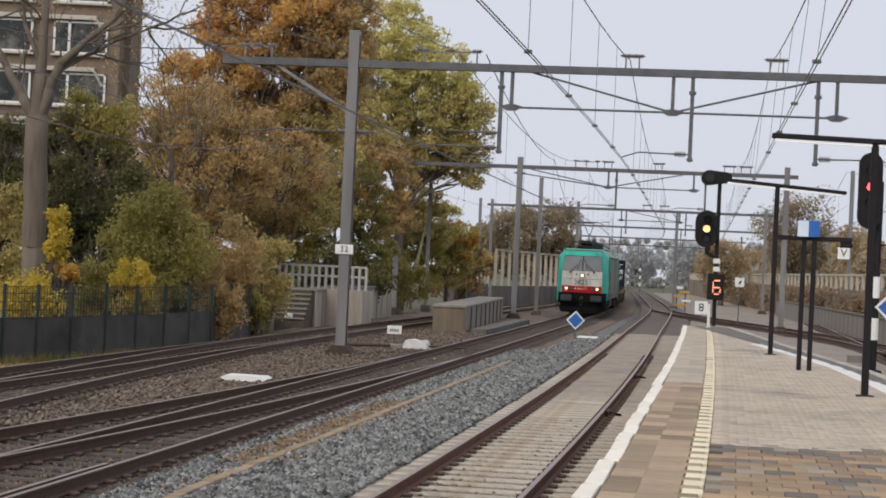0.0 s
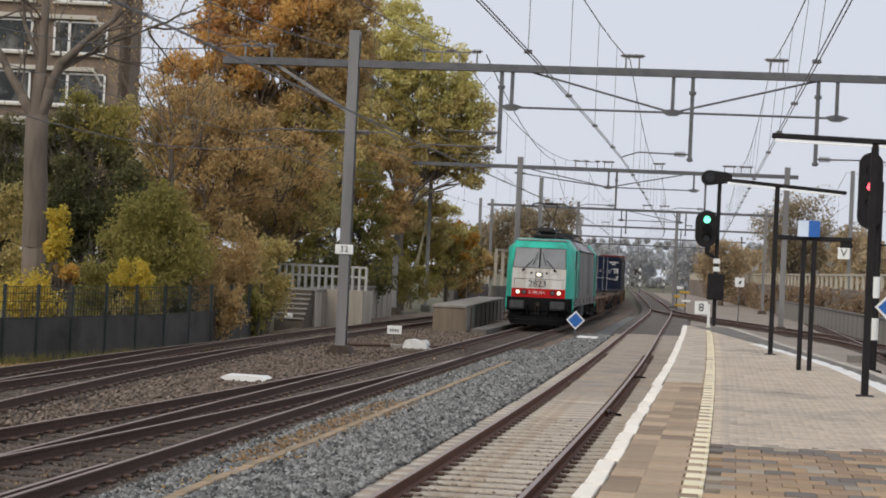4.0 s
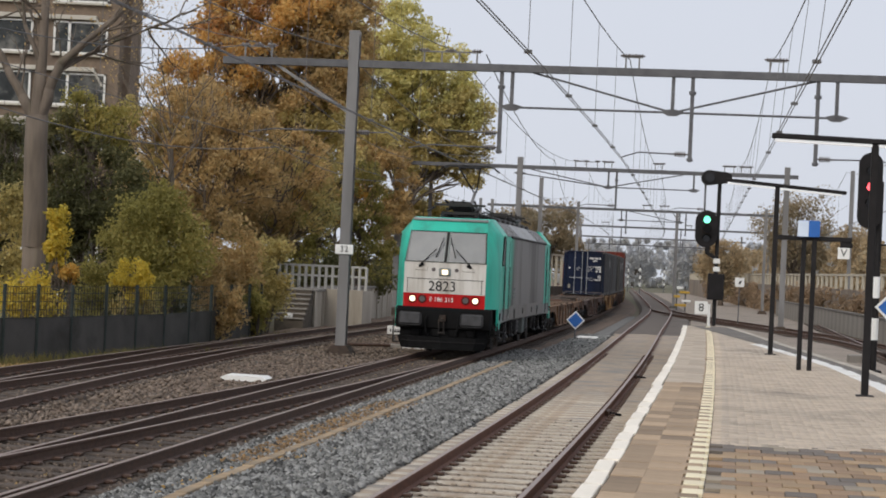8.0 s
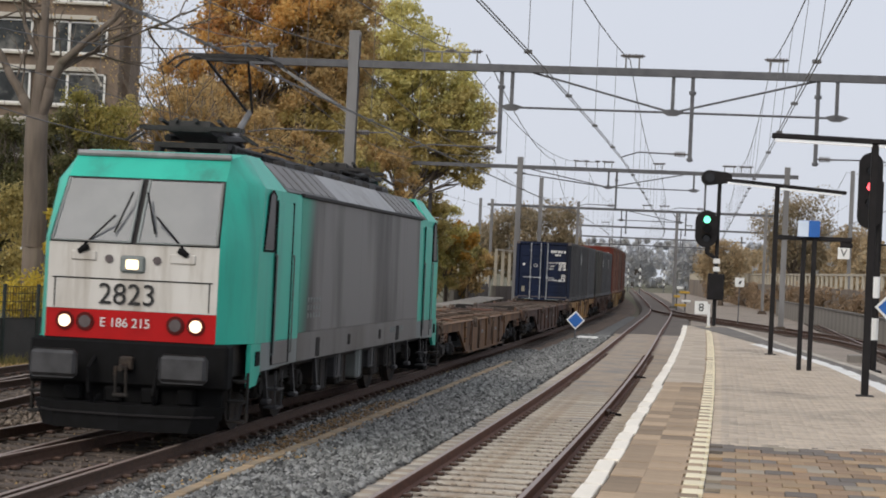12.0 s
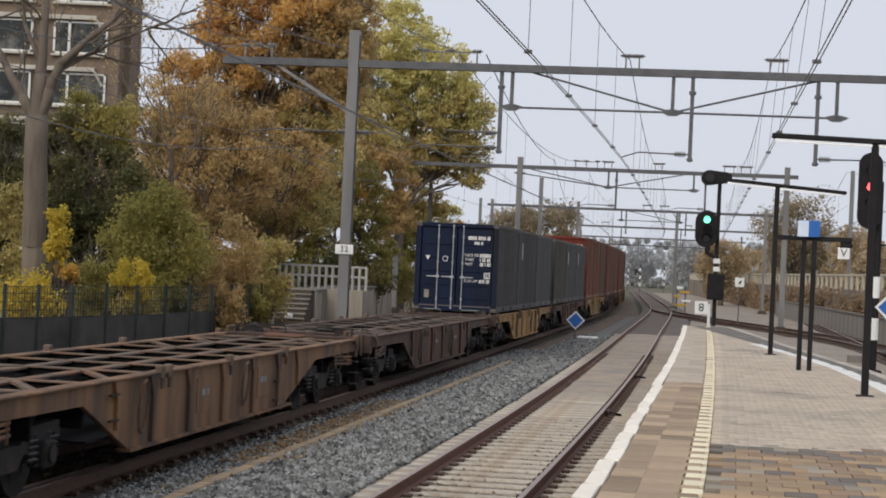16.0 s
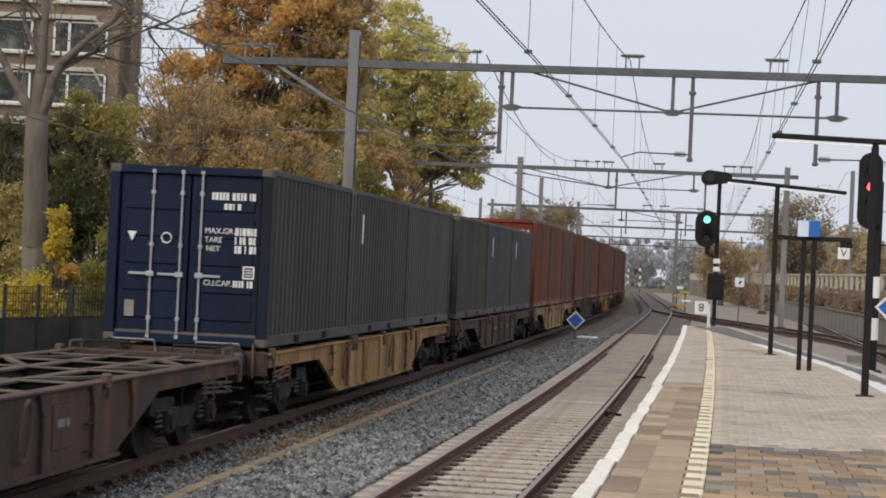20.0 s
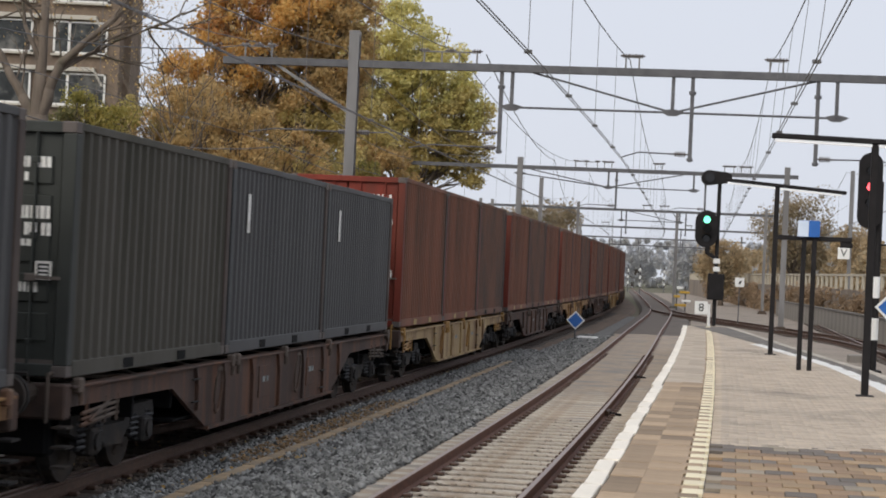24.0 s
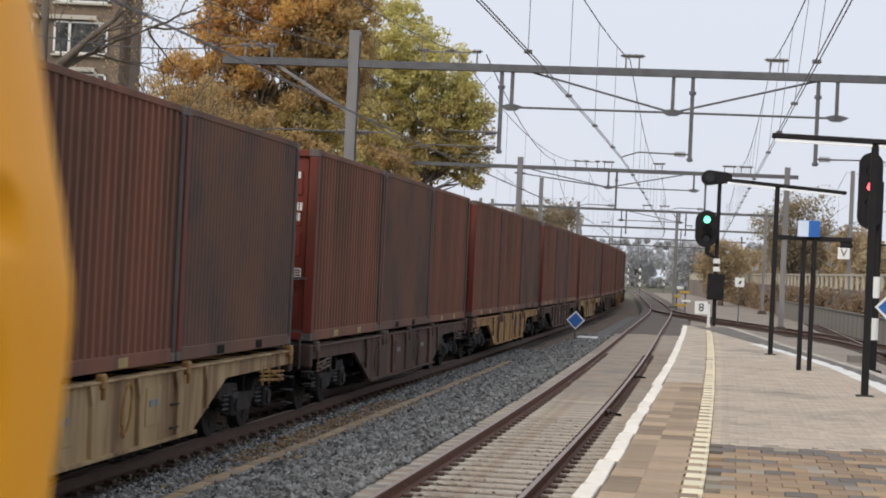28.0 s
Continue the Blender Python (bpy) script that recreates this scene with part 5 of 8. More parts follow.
BOX_PAINT = {
    "navy": (mat("navy container door", (0.0075, 0.0145, 0.044), (0.0045, 0.009, 0.026), 2, 0.6, 0, 0.05, (0.0103, 0.0122, 0.0181), 0.9, 0.4, streak=True, spec=0.2), GREY_SIDE),
    "navy_grey": (SLATE_DOOR, GREY_SIDE),
    "slate": (SLATE_DOOR,
              mat("slate container side", (0.090, 0.089, 0.090), (0.068, 0.067, 0.068), 1.6, 0.65, 0, 0.05, (0.052, 0.051, 0.052), 0.8, 0.42, streak=True, spec=0.3)),
    "olive": (mat("dark green-grey container", (0.036, 0.040, 0.036), (0.027, 0.030, 0.027), 2, 0.65, 0, 0.05),
              mat("green-grey container side", (0.099, 0.091, 0.076), (0.073, 0.067, 0.056), 1.8, 0.7, 0, 0.05, (0.0504, 0.048, 0.0372), 0.9, 0.48, streak=True, spec=0.25)),
    "red": (RED_DOOR,
            mat("red-brown container side", (0.245, 0.101, 0.062), (0.180, 0.078, 0.049), 1.8, 0.7, 0, 0.05, (0.095, 0.054, 0.038), 0.9, 0.5, streak=True, spec=0.22)),
    "dark_red": (RED_DOOR,
                 mat("dirty dark red container side", (0.222, 0.097, 0.061), (0.162, 0.073, 0.049), 1.6, 0.75, 0, 0.05, (0.085, 0.055, 0.042), 0.7, 0.55, streak=True, spec=0.2)),
    "smoky": (RED_DOOR,
              mat("smoky brown-grey container side", (0.196, 0.100, 0.068), (0.147, 0.081, 0.058), 0.9, 0.8, 0, 0.05, (0.088, 0.066, 0.056), 0.45, 0.6, spec=0.2)),
}


def make_container(length, height, paint, label, plates=(), pitch=0.28, depth=0.048, full=True, tag=None):
    door_m, side_m = BOX_PAINT[paint]
    t = thing("shipping_container", Matrix(), label, "container", "containers on the freight train")
    L, W, H = length / 2, 1.219, height
    for s in (-1, 1):
        bm = bmesh.new()
        n = max(8, round((length - 0.3) / pitch))
        p = (length - 0.3) / n
        out = []
        for i in range(n):
            y = -L + 0.15 + i * p
            out += [(y, W - 0.008), (y + p * 0.32, W - 0.008), (y + p * 0.44, W - 0.008 - depth), (y + p * 0.84, W - 0.008 - depth)]
        out += [(L - 0.15, W - 0.008)]
        a = [bm.verts.new((s * x, y, 0.16)) for y, x in out]
        b = [bm.verts.new((s * x, y, H - 0.08)) for y, x in out]
        for i in range(len(out) - 1):
            q = (a[i], a[i + 1], b[i + 1], b[i])
            bm.faces.new(q if s > 0 else q[::-1])
        ia = [bm.verts.new((s * (W - 0.07), y, z)) for y in (-L + 0.15, L - 0.15) for z in (0.16, H - 0.08)]
        bm.faces.new((ia[0], ia[1], ia[3], ia[2]) if s > 0 else (ia[2], ia[3], ia[1], ia[0]))
        part("side_wall", bm, side_m, t, "corrugated steel side wall")
        bm = bmesh.new()
        box(bm, s * (W - 0.03) - 0.03, s * (W - 0.03) + 0.03, -L + 0.17, L - 0.17, H - 0.085, H, 0.008)
        part("top_rail", bm, side_m, t)
        bm = bmesh.new()
        box(bm, s * (W - 0.03) - 0.03, s * (W - 0.03) + 0.03, -L + 0.17, L - 0.17, 0.0, 0.165, 0.008)
        br = part("bottom_rail", bm, side_m, t)
        # untagged boxes: flat black plates paint the shade inside the fork pockets
        for y in (-1.03, 1.03):
            bm = bmesh.new()
            box(bm, s * (W + 0.003) - 0.003, s * (W + 0.003) + 0.003, y - 0.17, y + 0.17, 0.02, 0.13)
            part("fork_pocket", bm, tag or BLACK_MATT, br, "small ochre pocket label" if tag else "black plate for the shade in a fork pocket")
        for f in plates:
            bm = bmesh.new()
            y = -L + f * length
            box(bm, s * (W + 0.001) - 0.004, s * (W + 0.001) + 0.004, y - 0.07, y + 0.07, H - 0.95, H - 0.42)
            part("marking_plate", bm, WHITE_PAINT, t, "pale marking strip")
        for e in (-1, 1):
            bm = bmesh.new()
            box(bm, s * (W - 0.070) - 0.076, s * (W - 0.070) + 0.076, e * (L - 0.08) - 0.08, e * (L - 0.08) + 0.08, 0.118, H - 0.118, 0.012)
            part("corner_post", bm, BOX_PAINT["slate"][0] if paint == "navy" and e > 0 else (door_m if e < 0 else POST), t)
            for z in (0.0, H - 0.118):
                bm = bmesh.new()
                box(bm, s * (W - 0.08) - 0.082, s * (W - 0.08) + 0.082, e * (L - 0.085) - 0.087, e * (L - 0.085) + 0.087, z, z + 0.118, 0.01)
                part("corner_casting", bm, CAST, t)
    bm = bmesh.new()
    box(bm, -W + 0.06, W - 0.06, -L + 0.05, L - 0.05, H - 0.07, H - 0.02)
    part("roof", bm, side_m, t)
    bm = bmesh.new()
    box(bm, -W + 0.06, W - 0.06, -L + 0.05, L - 0.05, 0.1, 0.17)
    part("floor", bm, CAST, t)
    bm = bmesh.new()
    out = [(-W + 0.16, L - 0.042)]
    for i in range(7):
        x = -0.95 + i * 0.317
        out += [(x - 0.09, L - 0.042), (x - 0.06, L - 0.012), (x + 0.06, L - 0.012), (x + 0.09, L - 0.042)]
    out += [(W - 0.16, L - 0.042), (W - 0.16, L - 0.09), (-W + 0.16, L - 0.09)]
    prism(bm, out, "z", 0.12, H - 0.11)
    part("end_wall", bm, side_m, t)
    bm = bmesh.new()
    box(bm, -W + 0.15, W - 0.15, -L + 0.0, -L + 0.12, H - 0.12, H - 0.005, 0.01)
    part("door_header", bm, door_m, t)
    bm = bmesh.new()
    box(bm, -W + 0.15, W - 0.15, -L + 0.0, -L + 0.12, 0.0, 0.13, 0.01)
    part("door_sill", bm, door_m, t)
    if not full:
        bm = bmesh.new()
        box(bm, -W + 0.16, W - 0.16, -L + 0.06, -L + 0.11, 0.13, H - 0.12, 0.006)
        part("door", bm, door_m, t, "container doors close behind the next box")
        return t
    for s in (-1, 1):
        bm = bmesh.new()
        c = s * 0.535
        box(bm, c - 0.52, c + 0.52, -L + 0.06, -L + 0.11, 0.135, H - 0.125, 0.006)
        d = part("door", bm, door_m, t, "container door leaf with pressed panels")
        for k in range(5):
            z = 0.3 + k * (H - 0.6) / 5
            bm = bmesh.new()
            box(bm, c - 0.44, c + 0.44, -L + 0.04, -L + 0.065, z + 0.05, z + (H - 0.6) / 5 - 0.05, 0.016)
            part("pressed_panel", bm, door_m, d)
        for x in ((-0.556, -0.118) if s < 0 else (0.18,)) if paint == "navy" else (c - 0.26, c + 0.26):
            bm = bmesh.new()
            rod(bm, (x, -L + 0.02, 0.05), (x, -L + 0.02, H - 0.05), 0.017, seg=8)
            for z in (0.09, 0.35, H * 0.55, H - 0.4, H - 0.09):
                box(bm, x - 0.032, x + 0.032, -L - 0.004, -L + 0.05, z - 0.032, z + 0.032, 0.008)
            r = part("lock_rod", bm, ROD_M if paint == "navy" else door_m, d, "galvanised door lock rod" if paint == "navy" else "")
            bm = bmesh.new()
            dx = 0.32 if x > 0 else -0.32
            beam(bm, (x, -L - 0.006, 1.0), (x + dx, -L - 0.006, 1.0), 0.02, 0.035)
            box(bm, x - 0.06, x + 0.06, -L - 0.014, -L + 0.01, 0.96, 1.04, 0.008)
            part("door_handle", bm, ROD_M if paint == "navy" else CAST, d)
        bm = bmesh.new()
        if s > 0:
            rows = [(H - 0.42, 0.60, 0.11), (H - 0.57, 0.22, 0.09), (H - 0.93, 0.66, 0.13), (H - 1.10, 0.62, 0.13), (H - 1.24, 0.3, 0.07), (0.90, 0.50, 0.10)]
            if paint == "navy":
                for word, z, size in (("MAX.GR.", H - 0.93, 0.115), ("TARE", H - 1.06, 0.115), ("NET", H - 1.19, 0.115), ("CU.CAP.", 0.90, 0.115)):
                    writing(word, size, WHITE_PAINT, d, Matrix.Translation((0.46 - (0.09 if len(word) < 5 else 0.0), -L + 0.03, z)) @ FRONT)
                rows = [(H - 0.42, 0.60, 0.11), (H - 0.57, 0.22, 0.09), (H - 0.93, 0.30, 0.11), (H - 1.06, 0.30, 0.11), (H - 1.19, 0.30, 0.11), (0.90, 0.30, 0.10)]
            for z, w, h in rows:
                mid = 0.84 if w == 0.30 and paint == "navy" else 0.62
                x = mid - w / 2
                while x < mid + w / 2:
                    u = random.uniform(0.02, 0.055)
                    box(bm, x, x + u, -L + 0.035, -L + 0.048, z - h / 2, z + h / 2)
                    x += u + random.choice((0.012, 0.014, 0.016, 0.05))
            for z in (0.99, 1.155):
                box(bm, 0.83, 1.0, -L + 0.035, -L + 0.048, z - 0.012, z + 0.012)
            for x in (0.84, 0.99):
                box(bm, x - 0.012, x + 0.012, -L + 0.035, -L + 0.048, 0.99, 1.155)
            for z in (1.03, 1.07, 1.11):
                box(bm, 0.87, 0.96, -L + 0.035, -L + 0.048, z - 0.009, z + 0.009)
        else:
            prism(bm, [(-0.93, H - 0.98), (-0.86, H - 1.12), (-0.79, H - 0.98)], "y", -L + 0.03, -L + 0.048)
            tube(bm, [(-0.34 + 0.075 * math.cos(k * 0.5236), -L + 0.038, H - 1.06 + 0.075 * math.sin(k * 0.5236)) for k in range(12)], 0.012, 4, True)
            plate_bm = bmesh.new()
            box(plate_bm, -0.93, -0.79, -L + 0.035, -L + 0.048, 0.36, 0.6)
            part("data_plate", plate_bm, PLATE, d, "dull beige data plate")
        part("marking_bars", bm, WHITE_PAINT, d, "pale markings on the door")["kind"] = "stuff"
    return t


# order of the train behind the locomotive
TRAIN = []     # (object, distance of its centre behind the lamps, half distance of its pivots)
SPIN = []      # (wheelset, radius)
loco, ws = make_loco()
TRAIN.append((loco, 8.97, 5.22))
SPIN += [(w, 0.625) for w in ws]
DECK = 1.20
protos = {}
for k, p, f, lab in (("rust", RUST_WAGON, FRAME_RUST, "rust-brown empty container wagon with open frame"),
                     ("dark", DARK_WAGON, FRAME_DARK, "dark brown container wagon with deep side sill"),
                     ("ochre", YELLOW_WAGON, HANDRAIL, "ochre container wagon streaked with rust"),
                     ("pale", GREY_WAGON, HANDRAIL, "pale ochre container wagon streaked with rust")):
    protos[k] = make_wagon(p, f if k != "ochre" else FRAME_RUST, lab, UNDER if k in ("rust", "dark") else LOCO_LIGHT, k == "rust")
used = set()
boxes = {}
for key, args in {
    "navy": (6.058, 2.591, "navy", "navy container with grey sides and white door markings"),
    "grey": (6.058, 2.591, "navy_grey", "dark grey container with a pale strip", (0.15,), 0.28, 0.044, False),
    "slate": (6.058, 2.591, "slate", "slate-grey container with corrugated sides", (), 0.26, 0.036, False),
    "olive": (6.058, 2.591, "olive", "green-grey container streaked with dirt"),
    "slate_strip": (6.058, 2.591, "slate", "slate-blue container with a pale strip", (0.15,), 0.24, 0.044, False),
    "slate_fine": (6.058, 2.591, "slate", "slate-grey container with fine ribs and a pale strip", (0.16,), 0.2, 0.026, False),
    "red": (6.058, 3.09, "red", "red-brown high container with red doors", (), 0.24, 0.062, True, POCKET),
    "red_mid": (6.058, 3.09, "red", "red-brown high container with worn ribs", (), 0.24, 0.058, False, POCKET),
    "rusty": (6.058, 3.09, "dark_red", "dirty dark red high container", (), 0.22, 0.036, True, POCKET),
    "smooth": (6.058, 3.09, "smoky", "grimy brown-grey high container with fine ribs", (), 0.16, 0.018, False),
}.items():
    boxes[key] = make_container(*args)
LOADS = [("rust", None), ("dark", None), ("ochre", ("navy", "grey", "slate")), ("dark", ("olive", "slate_strip", "slate_fine")), ("pale", ("red", "red_mid", "smooth")),
         ("dark", ("red", "smooth", "red_mid")), ("ochre", ("rusty", "red_mid", "smooth")), ("dark", ("red", "smooth", "red_mid")), ("pale", ("rusty", "red_mid", "smooth")),
         ("dark", ("rusty", "red_mid", "red_mid")), ("ochre", ("red", "smooth", "red_mid")), ("dark", ("rusty", "red_mid", "smooth")), ("dark", ("red", "red_mid", "smooth")),
         ("pale", ("rusty", "red_mid", "smooth")), ("dark", ("red", "red_mid", "smooth"))]
PITCH_W = 19.74
for i, (kind, load) in enumerate(LOADS):
    centre = 58.66 - 0.7 + 9.87 + (i - 2) * PITCH_W
    if kind in used:
        w = copy_thing(protos[kind][0], Matrix())
        wheels = [o for b in w.children if b.name.startswith("bogie") for o in b.children if o.name.startswith("wheelset")]
    else:
        w, wheels = protos[kind]
        used.add(kind)
    TRAIN.append((w, centre, 7.1))
    SPIN += [(o, 0.46) for o in wheels]
    if load:
        for key, off in zip(load, (-6.14, 0.0, 6.14)):
            if key in used:
                c = copy_thing(boxes[key], Matrix())
            else:
                c = boxes[key]
                used.add(key)
            TRAIN.append((c, centre, 7.1, off))


# ---- overhead line: gantries and masts ----
def mast(bm, x, y, z0, z1, w=0.26):
    """An H-shaped steel mast."""
    h, e, k = w / 2, 0.03, 0.02
    prism(bm, [(x - h, y - h), (x + h, y - h), (x + h, y - h + e), (x + k, y - h + e), (x + k, y + h - e), (x + h, y + h - e), (x + h, y + h),
               (x - h, y + h), (x - h, y + h - e), (x - k, y + h - e), (x - k, y - h + e), (x - h, y - h + e)], "z", z0, z1)


def insulator(bm, a, b, r=0.075, n=4):
    a, b = Vector(a), Vector(b)
    rod(bm, a, b, 0.025, seg=6)
    for i in range(n):
        c = a.lerp(b, 0.25 + 0.5 * i / max(1, n - 1))
        d = (b - a).normalized() * 0.02
        rod(bm, c - d, c + d, r, seg=8)


FOOTING = mat("rusty brown footing", (0.085, 0.06, 0.045), (0.05, 0.037, 0.03), 4, 0.9, 0, 0.4)


def gantry(name, base, masts, left, right, zb, drops, ties, frames, label, arms=(), brace=None, h=0.21, lit=GALV, foot=True):
    """A portal across the tracks: x runs along the beam, the tracks cross it."""
    t = thing(name, pose(base[0], base[1], 0, 0, 0, -math.degrees(HEAD)), label, "gantry", "overhead line gantries")
    for x, top in masts:
        bm = bmesh.new()
        mast(bm, x, 0, -0.3, top, 0.30 if h > 0.2 else 0.24)
        m = part("mast", bm, lit, t, "galvanised steel mast")
        if foot:
            bm = bmesh.new()
            prism(bm, [(x - 0.46, -0.35), (x + 0.46, -0.35), (x + 0.40, -0.2), (x + 0.22, 0.06), (x - 0.22, 0.06), (x - 0.40, -0.2)], "y", -0.36, 0.36)
            part("footing", bm, FOOTING, m, "dark brown concrete footing")
    bm = bmesh.new()
    a, b, e = zb - h / 2, zb + h / 2, 0.03
    prism(bm, [(-0.11, a), (0.12, a), (0.12, a + e), (-0.08, a + e), (-0.08, b - e), (0.12, b - e), (0.12, b), (-0.11, b)], "x", left, right)
    part("cross_beam", bm, GALV_DARK, t, "long steel cross beam")
    for x, z in drops:
        bm = bmesh.new()
        box(bm, x - 0.055, x + 0.055, -0.055, 0.055, z, zb - h / 2)
        rod(bm, (x, 0, zb - 0.6), (x, 0, zb - 0.5), 0.1, seg=8)
        rod(bm, (x, 0, z + 0.02), (x, 0, z + 0.1), 0.09, seg=8)
        part("drop_post", bm, GALV_DARK, t, "hanging steel post")
    for x, z in ties:
        bm = bmesh.new()
        box(bm, x - 0.05, x + 0.05, -0.05, 0.05, z, zb - h / 2)
        bm2 = bmesh.new()
        prism(bm2, [(x - 0.36, z + 0.02), (x - 0.1, z + 0.09), (x + 0.1, z + 0.09), (x + 0.36, z + 0.02), (x + 0.12, z - 0.1), (x - 0.12, z - 0.1)], "y", -0.03, 0.03)
        p = part("tie_post", bm, GALV_DARK, t)
        part("gusset", bm2, GALV_DARK, p)
    if len(ties) > 1:
        for i, ((xa, za), (xb, zb2)) in enumerate(zip(ties, ties[1:])):
            bm = bmesh.new()
            rod(bm, (xa, 0, za), (xb, 0, zb2), 0.032, seg=6)
            part("tie_rod", bm, GALV_DARK, t)
        mid = ties[len(ties) // 2]
        for xe in (ties[0][0] + 0.6, ties[-1][0] - 0.6):
            bm = bmesh.new()
            rod(bm, (mid[0], 0, mid[1]), (xe, 0, zb - h / 2), 0.03, seg=6)
            part("tie_rod", bm, GALV_DARK, t)
    for x0, x1 in frames:
        bm = bmesh.new()
        zt = zb + h / 2
        n = max(2, int((x1 - x0) / 0.42) + 1)
        for i in range(n):
            x = x0 + (x1 - x0) * i / (n - 1)
            box(bm, x - 0.022, x + 0.022, -0.03, 0.03, zt, zt + 0.34)
        box(bm, x0 - 0.05, x1 + 0.05, -0.04, 0.04, zt + 0.3, zt + 0.34)
        f = part("wire_support", bm, GALV, t, "small frame on the beam")
        bm = bmesh.new()
        for x in {x0, x1, (x0 + x1) / 2}:
            insulator(bm, (x - 0.16, 0, zt + 0.36), (x + 0.16, 0, zt + 0.36), 0.06, 3)
        part("insulator", bm, INSULATOR, f, "brown insulator")
    for xa, za, xb, zb3 in arms:
        bm = bmesh.new()
        s = 1 if xb > xa else -1
        rod(bm, (xa + s * 0.4, 0, za), (xa + s * 0.75 * abs(xb - xa), 0, za + 0.02), 0.022, seg=6)
        rod(bm, (xa + s * 0.75 * abs(xb - xa), 0, za + 0.02), (xb, 0, zb3), 0.018, seg=6)
        a = part("registration_arm", bm, GALV_DARK, t, "thin arm that steadies the wire")
        bm = bmesh.new()
        insulator(bm, (xa, 0, za), (xa + s * 0.5, 0, za), 0.075, 5)
        part("insulator", bm, INSULATOR, a, "brown insulator")
    if brace:
        bm = bmesh.new()
        beam(bm, (brace[0], 0, brace[1]), (brace[2], 0, brace[3]), 0.09, 0.09)
        part("brace", bm, GALV, t)
    return t


G1 = (-2.73, 54.4)
g1 = gantry("gantry", G1, [(-0.12, 9.26), (17.6, 9.2)], -4.05, 18.4, 8.3, [(4.25, 5.83), (9.73, 5.79), (13.24, 5.8)], [(4.56, 7.18), (9.18, 7.18), (13.77, 7.17)],
            [(1.95, 3.5), (7.8, 8.18), (11.87, 12.24), (-3.4, -2.6)], "grey steel overhead-line gantry spanning the tracks",
            [(9.7, 6.0, 7.8, 5.86), (4.25, 6.0, 1.6, 5.9), (4.25, 6.42, 2.6, 6.45), (13.24, 6.0, 15.6, 5.9), (-0.1, 6.3, -3.2, 6.2), (0.02, 6.3, 1.3, 6.1)],
            (-2.43, 8.2, -0.2, 6.86))
bm = bmesh.new()
box(bm, -0.12 - 0.27, -0.12 + 0.27, -0.19, -0.17, 2.72, 3.0, 0.01)
sign = part("number_plate", bm, SIGN_WHITE, g1, "white plate with black number")
writing("32", 0.24, SIGN_BLACK, sign, Matrix.Translation((-0.12, -0.195, 2.86)) @ FRONT, spacing=1.1)
G2 = (4.2, 104.0)
gantry("gantry", G2, [(-6.9, 8.48), (-0.1, 8.8), (14.6, 8.77)], -7.4, 15.2, 8.25, [(5.3, 6.05), (10.2, 6.1)], [(-0.1, 7.9), (4.85, 7.3), (9.55, 7.3)],
       [(3.0, 4.2), (4.6, 5.0), (7.4, 7.8), (11.2, 11.7), (12.1, 12.6)], "second grey gantry with three masts over the junction",
       [(5.3, 6.3, 3.2, 6.2), (10.2, 6.3, 8.3, 6.2)])
G3 = (8.5, 155.0)
gantry("gantry", G3, [(-4.6, 8.3), (2.6, 8.4), (18.0, 8.4)], -5.0, 18.6, 7.85, [(6.6, 5.9), (11.5, 5.9)], [(6.2, 7.0), (11.0, 7.0)], [(8.0, 8.6), (9.4, 10.0)],
       "grey gantry farther down the line", h=0.2)
G4 = (13.5, 205.0)
gantry("gantry", G4, [(1.5, 8.4), (22.0, 8.4)], 0.8, 22.6, 7.7, [(6.0, 5.9), (12.5, 5.9), (16.0, 5.9)], [], [(4.0, 4.6), (13.0, 13.6)], "distant grey gantry over the lines", h=0.2)
G5 = (18.0, 258.0)
gantry("gantry", G5, [(1.0, 8.4), (23.0, 8.4)], 0.2, 23.6, 7.6, [(5.0, 5.9), (9.0, 5.9), (15.0, 5.9)], [], [], "distant grey gantry over the lines", h=0.2)
G6 = (24.0, 320.0)
gantry("gantry", G6, [(1.0, 8.4), (24.0, 8.4)], 0.2, 24.6, 7.6, [(6.0, 5.9), (12.0, 5.9)], [], [], "far hazy gantry over the lines", h=0.2)
GB = (-11.0, 1.0)
gantry("gantry", GB, [(-0.5, 9.2), (18.0, 9.2)], -4.0, 18.6, 8.3, [(4.25, 5.83), (9.2, 5.8)], [], [], "gantry over the platform end behind the viewer")


def single_mast(x, y, top, label, legs=False, lean=0.0):
    t = thing("catenary_mast", pose(x, y, 0), label, "mast", "single overhead line masts")
    bm = bmesh.new()
    mast(bm, 0, 0, -0.3, top, 0.24)
    part("mast", bm, GALV, t)
    bm = bmesh.new()
    box(bm, -0.3, 0.3, -0.3, 0.3, -0.4, 0.0, 0.03)
    part("footing", bm, CONCRETE_DARK, t)
    if legs:
        for s in (0.0, 0.22):
            bm = bmesh.new()
            beam(bm, (-1.1 - s, -0.1, -0.3), (-0.12, 0, top * 0.62), 0.08, 0.08)
            part("stay_leg", bm, mat_stay, t, "pale yellow-grey stay leg")
        bm = bmesh.new()
        for i in range(5):
            z = 0.6 + i * 0.9
            f = z / (top * 0.62)
            box(bm, -1.3 * (1 - f) - 0.1 * f, -1.0 * (1 - f) - 0.1 * f, -0.12, -0.06, z, z + 0.05)
        part("stay_rung", bm, mat_stay, t)
    return t


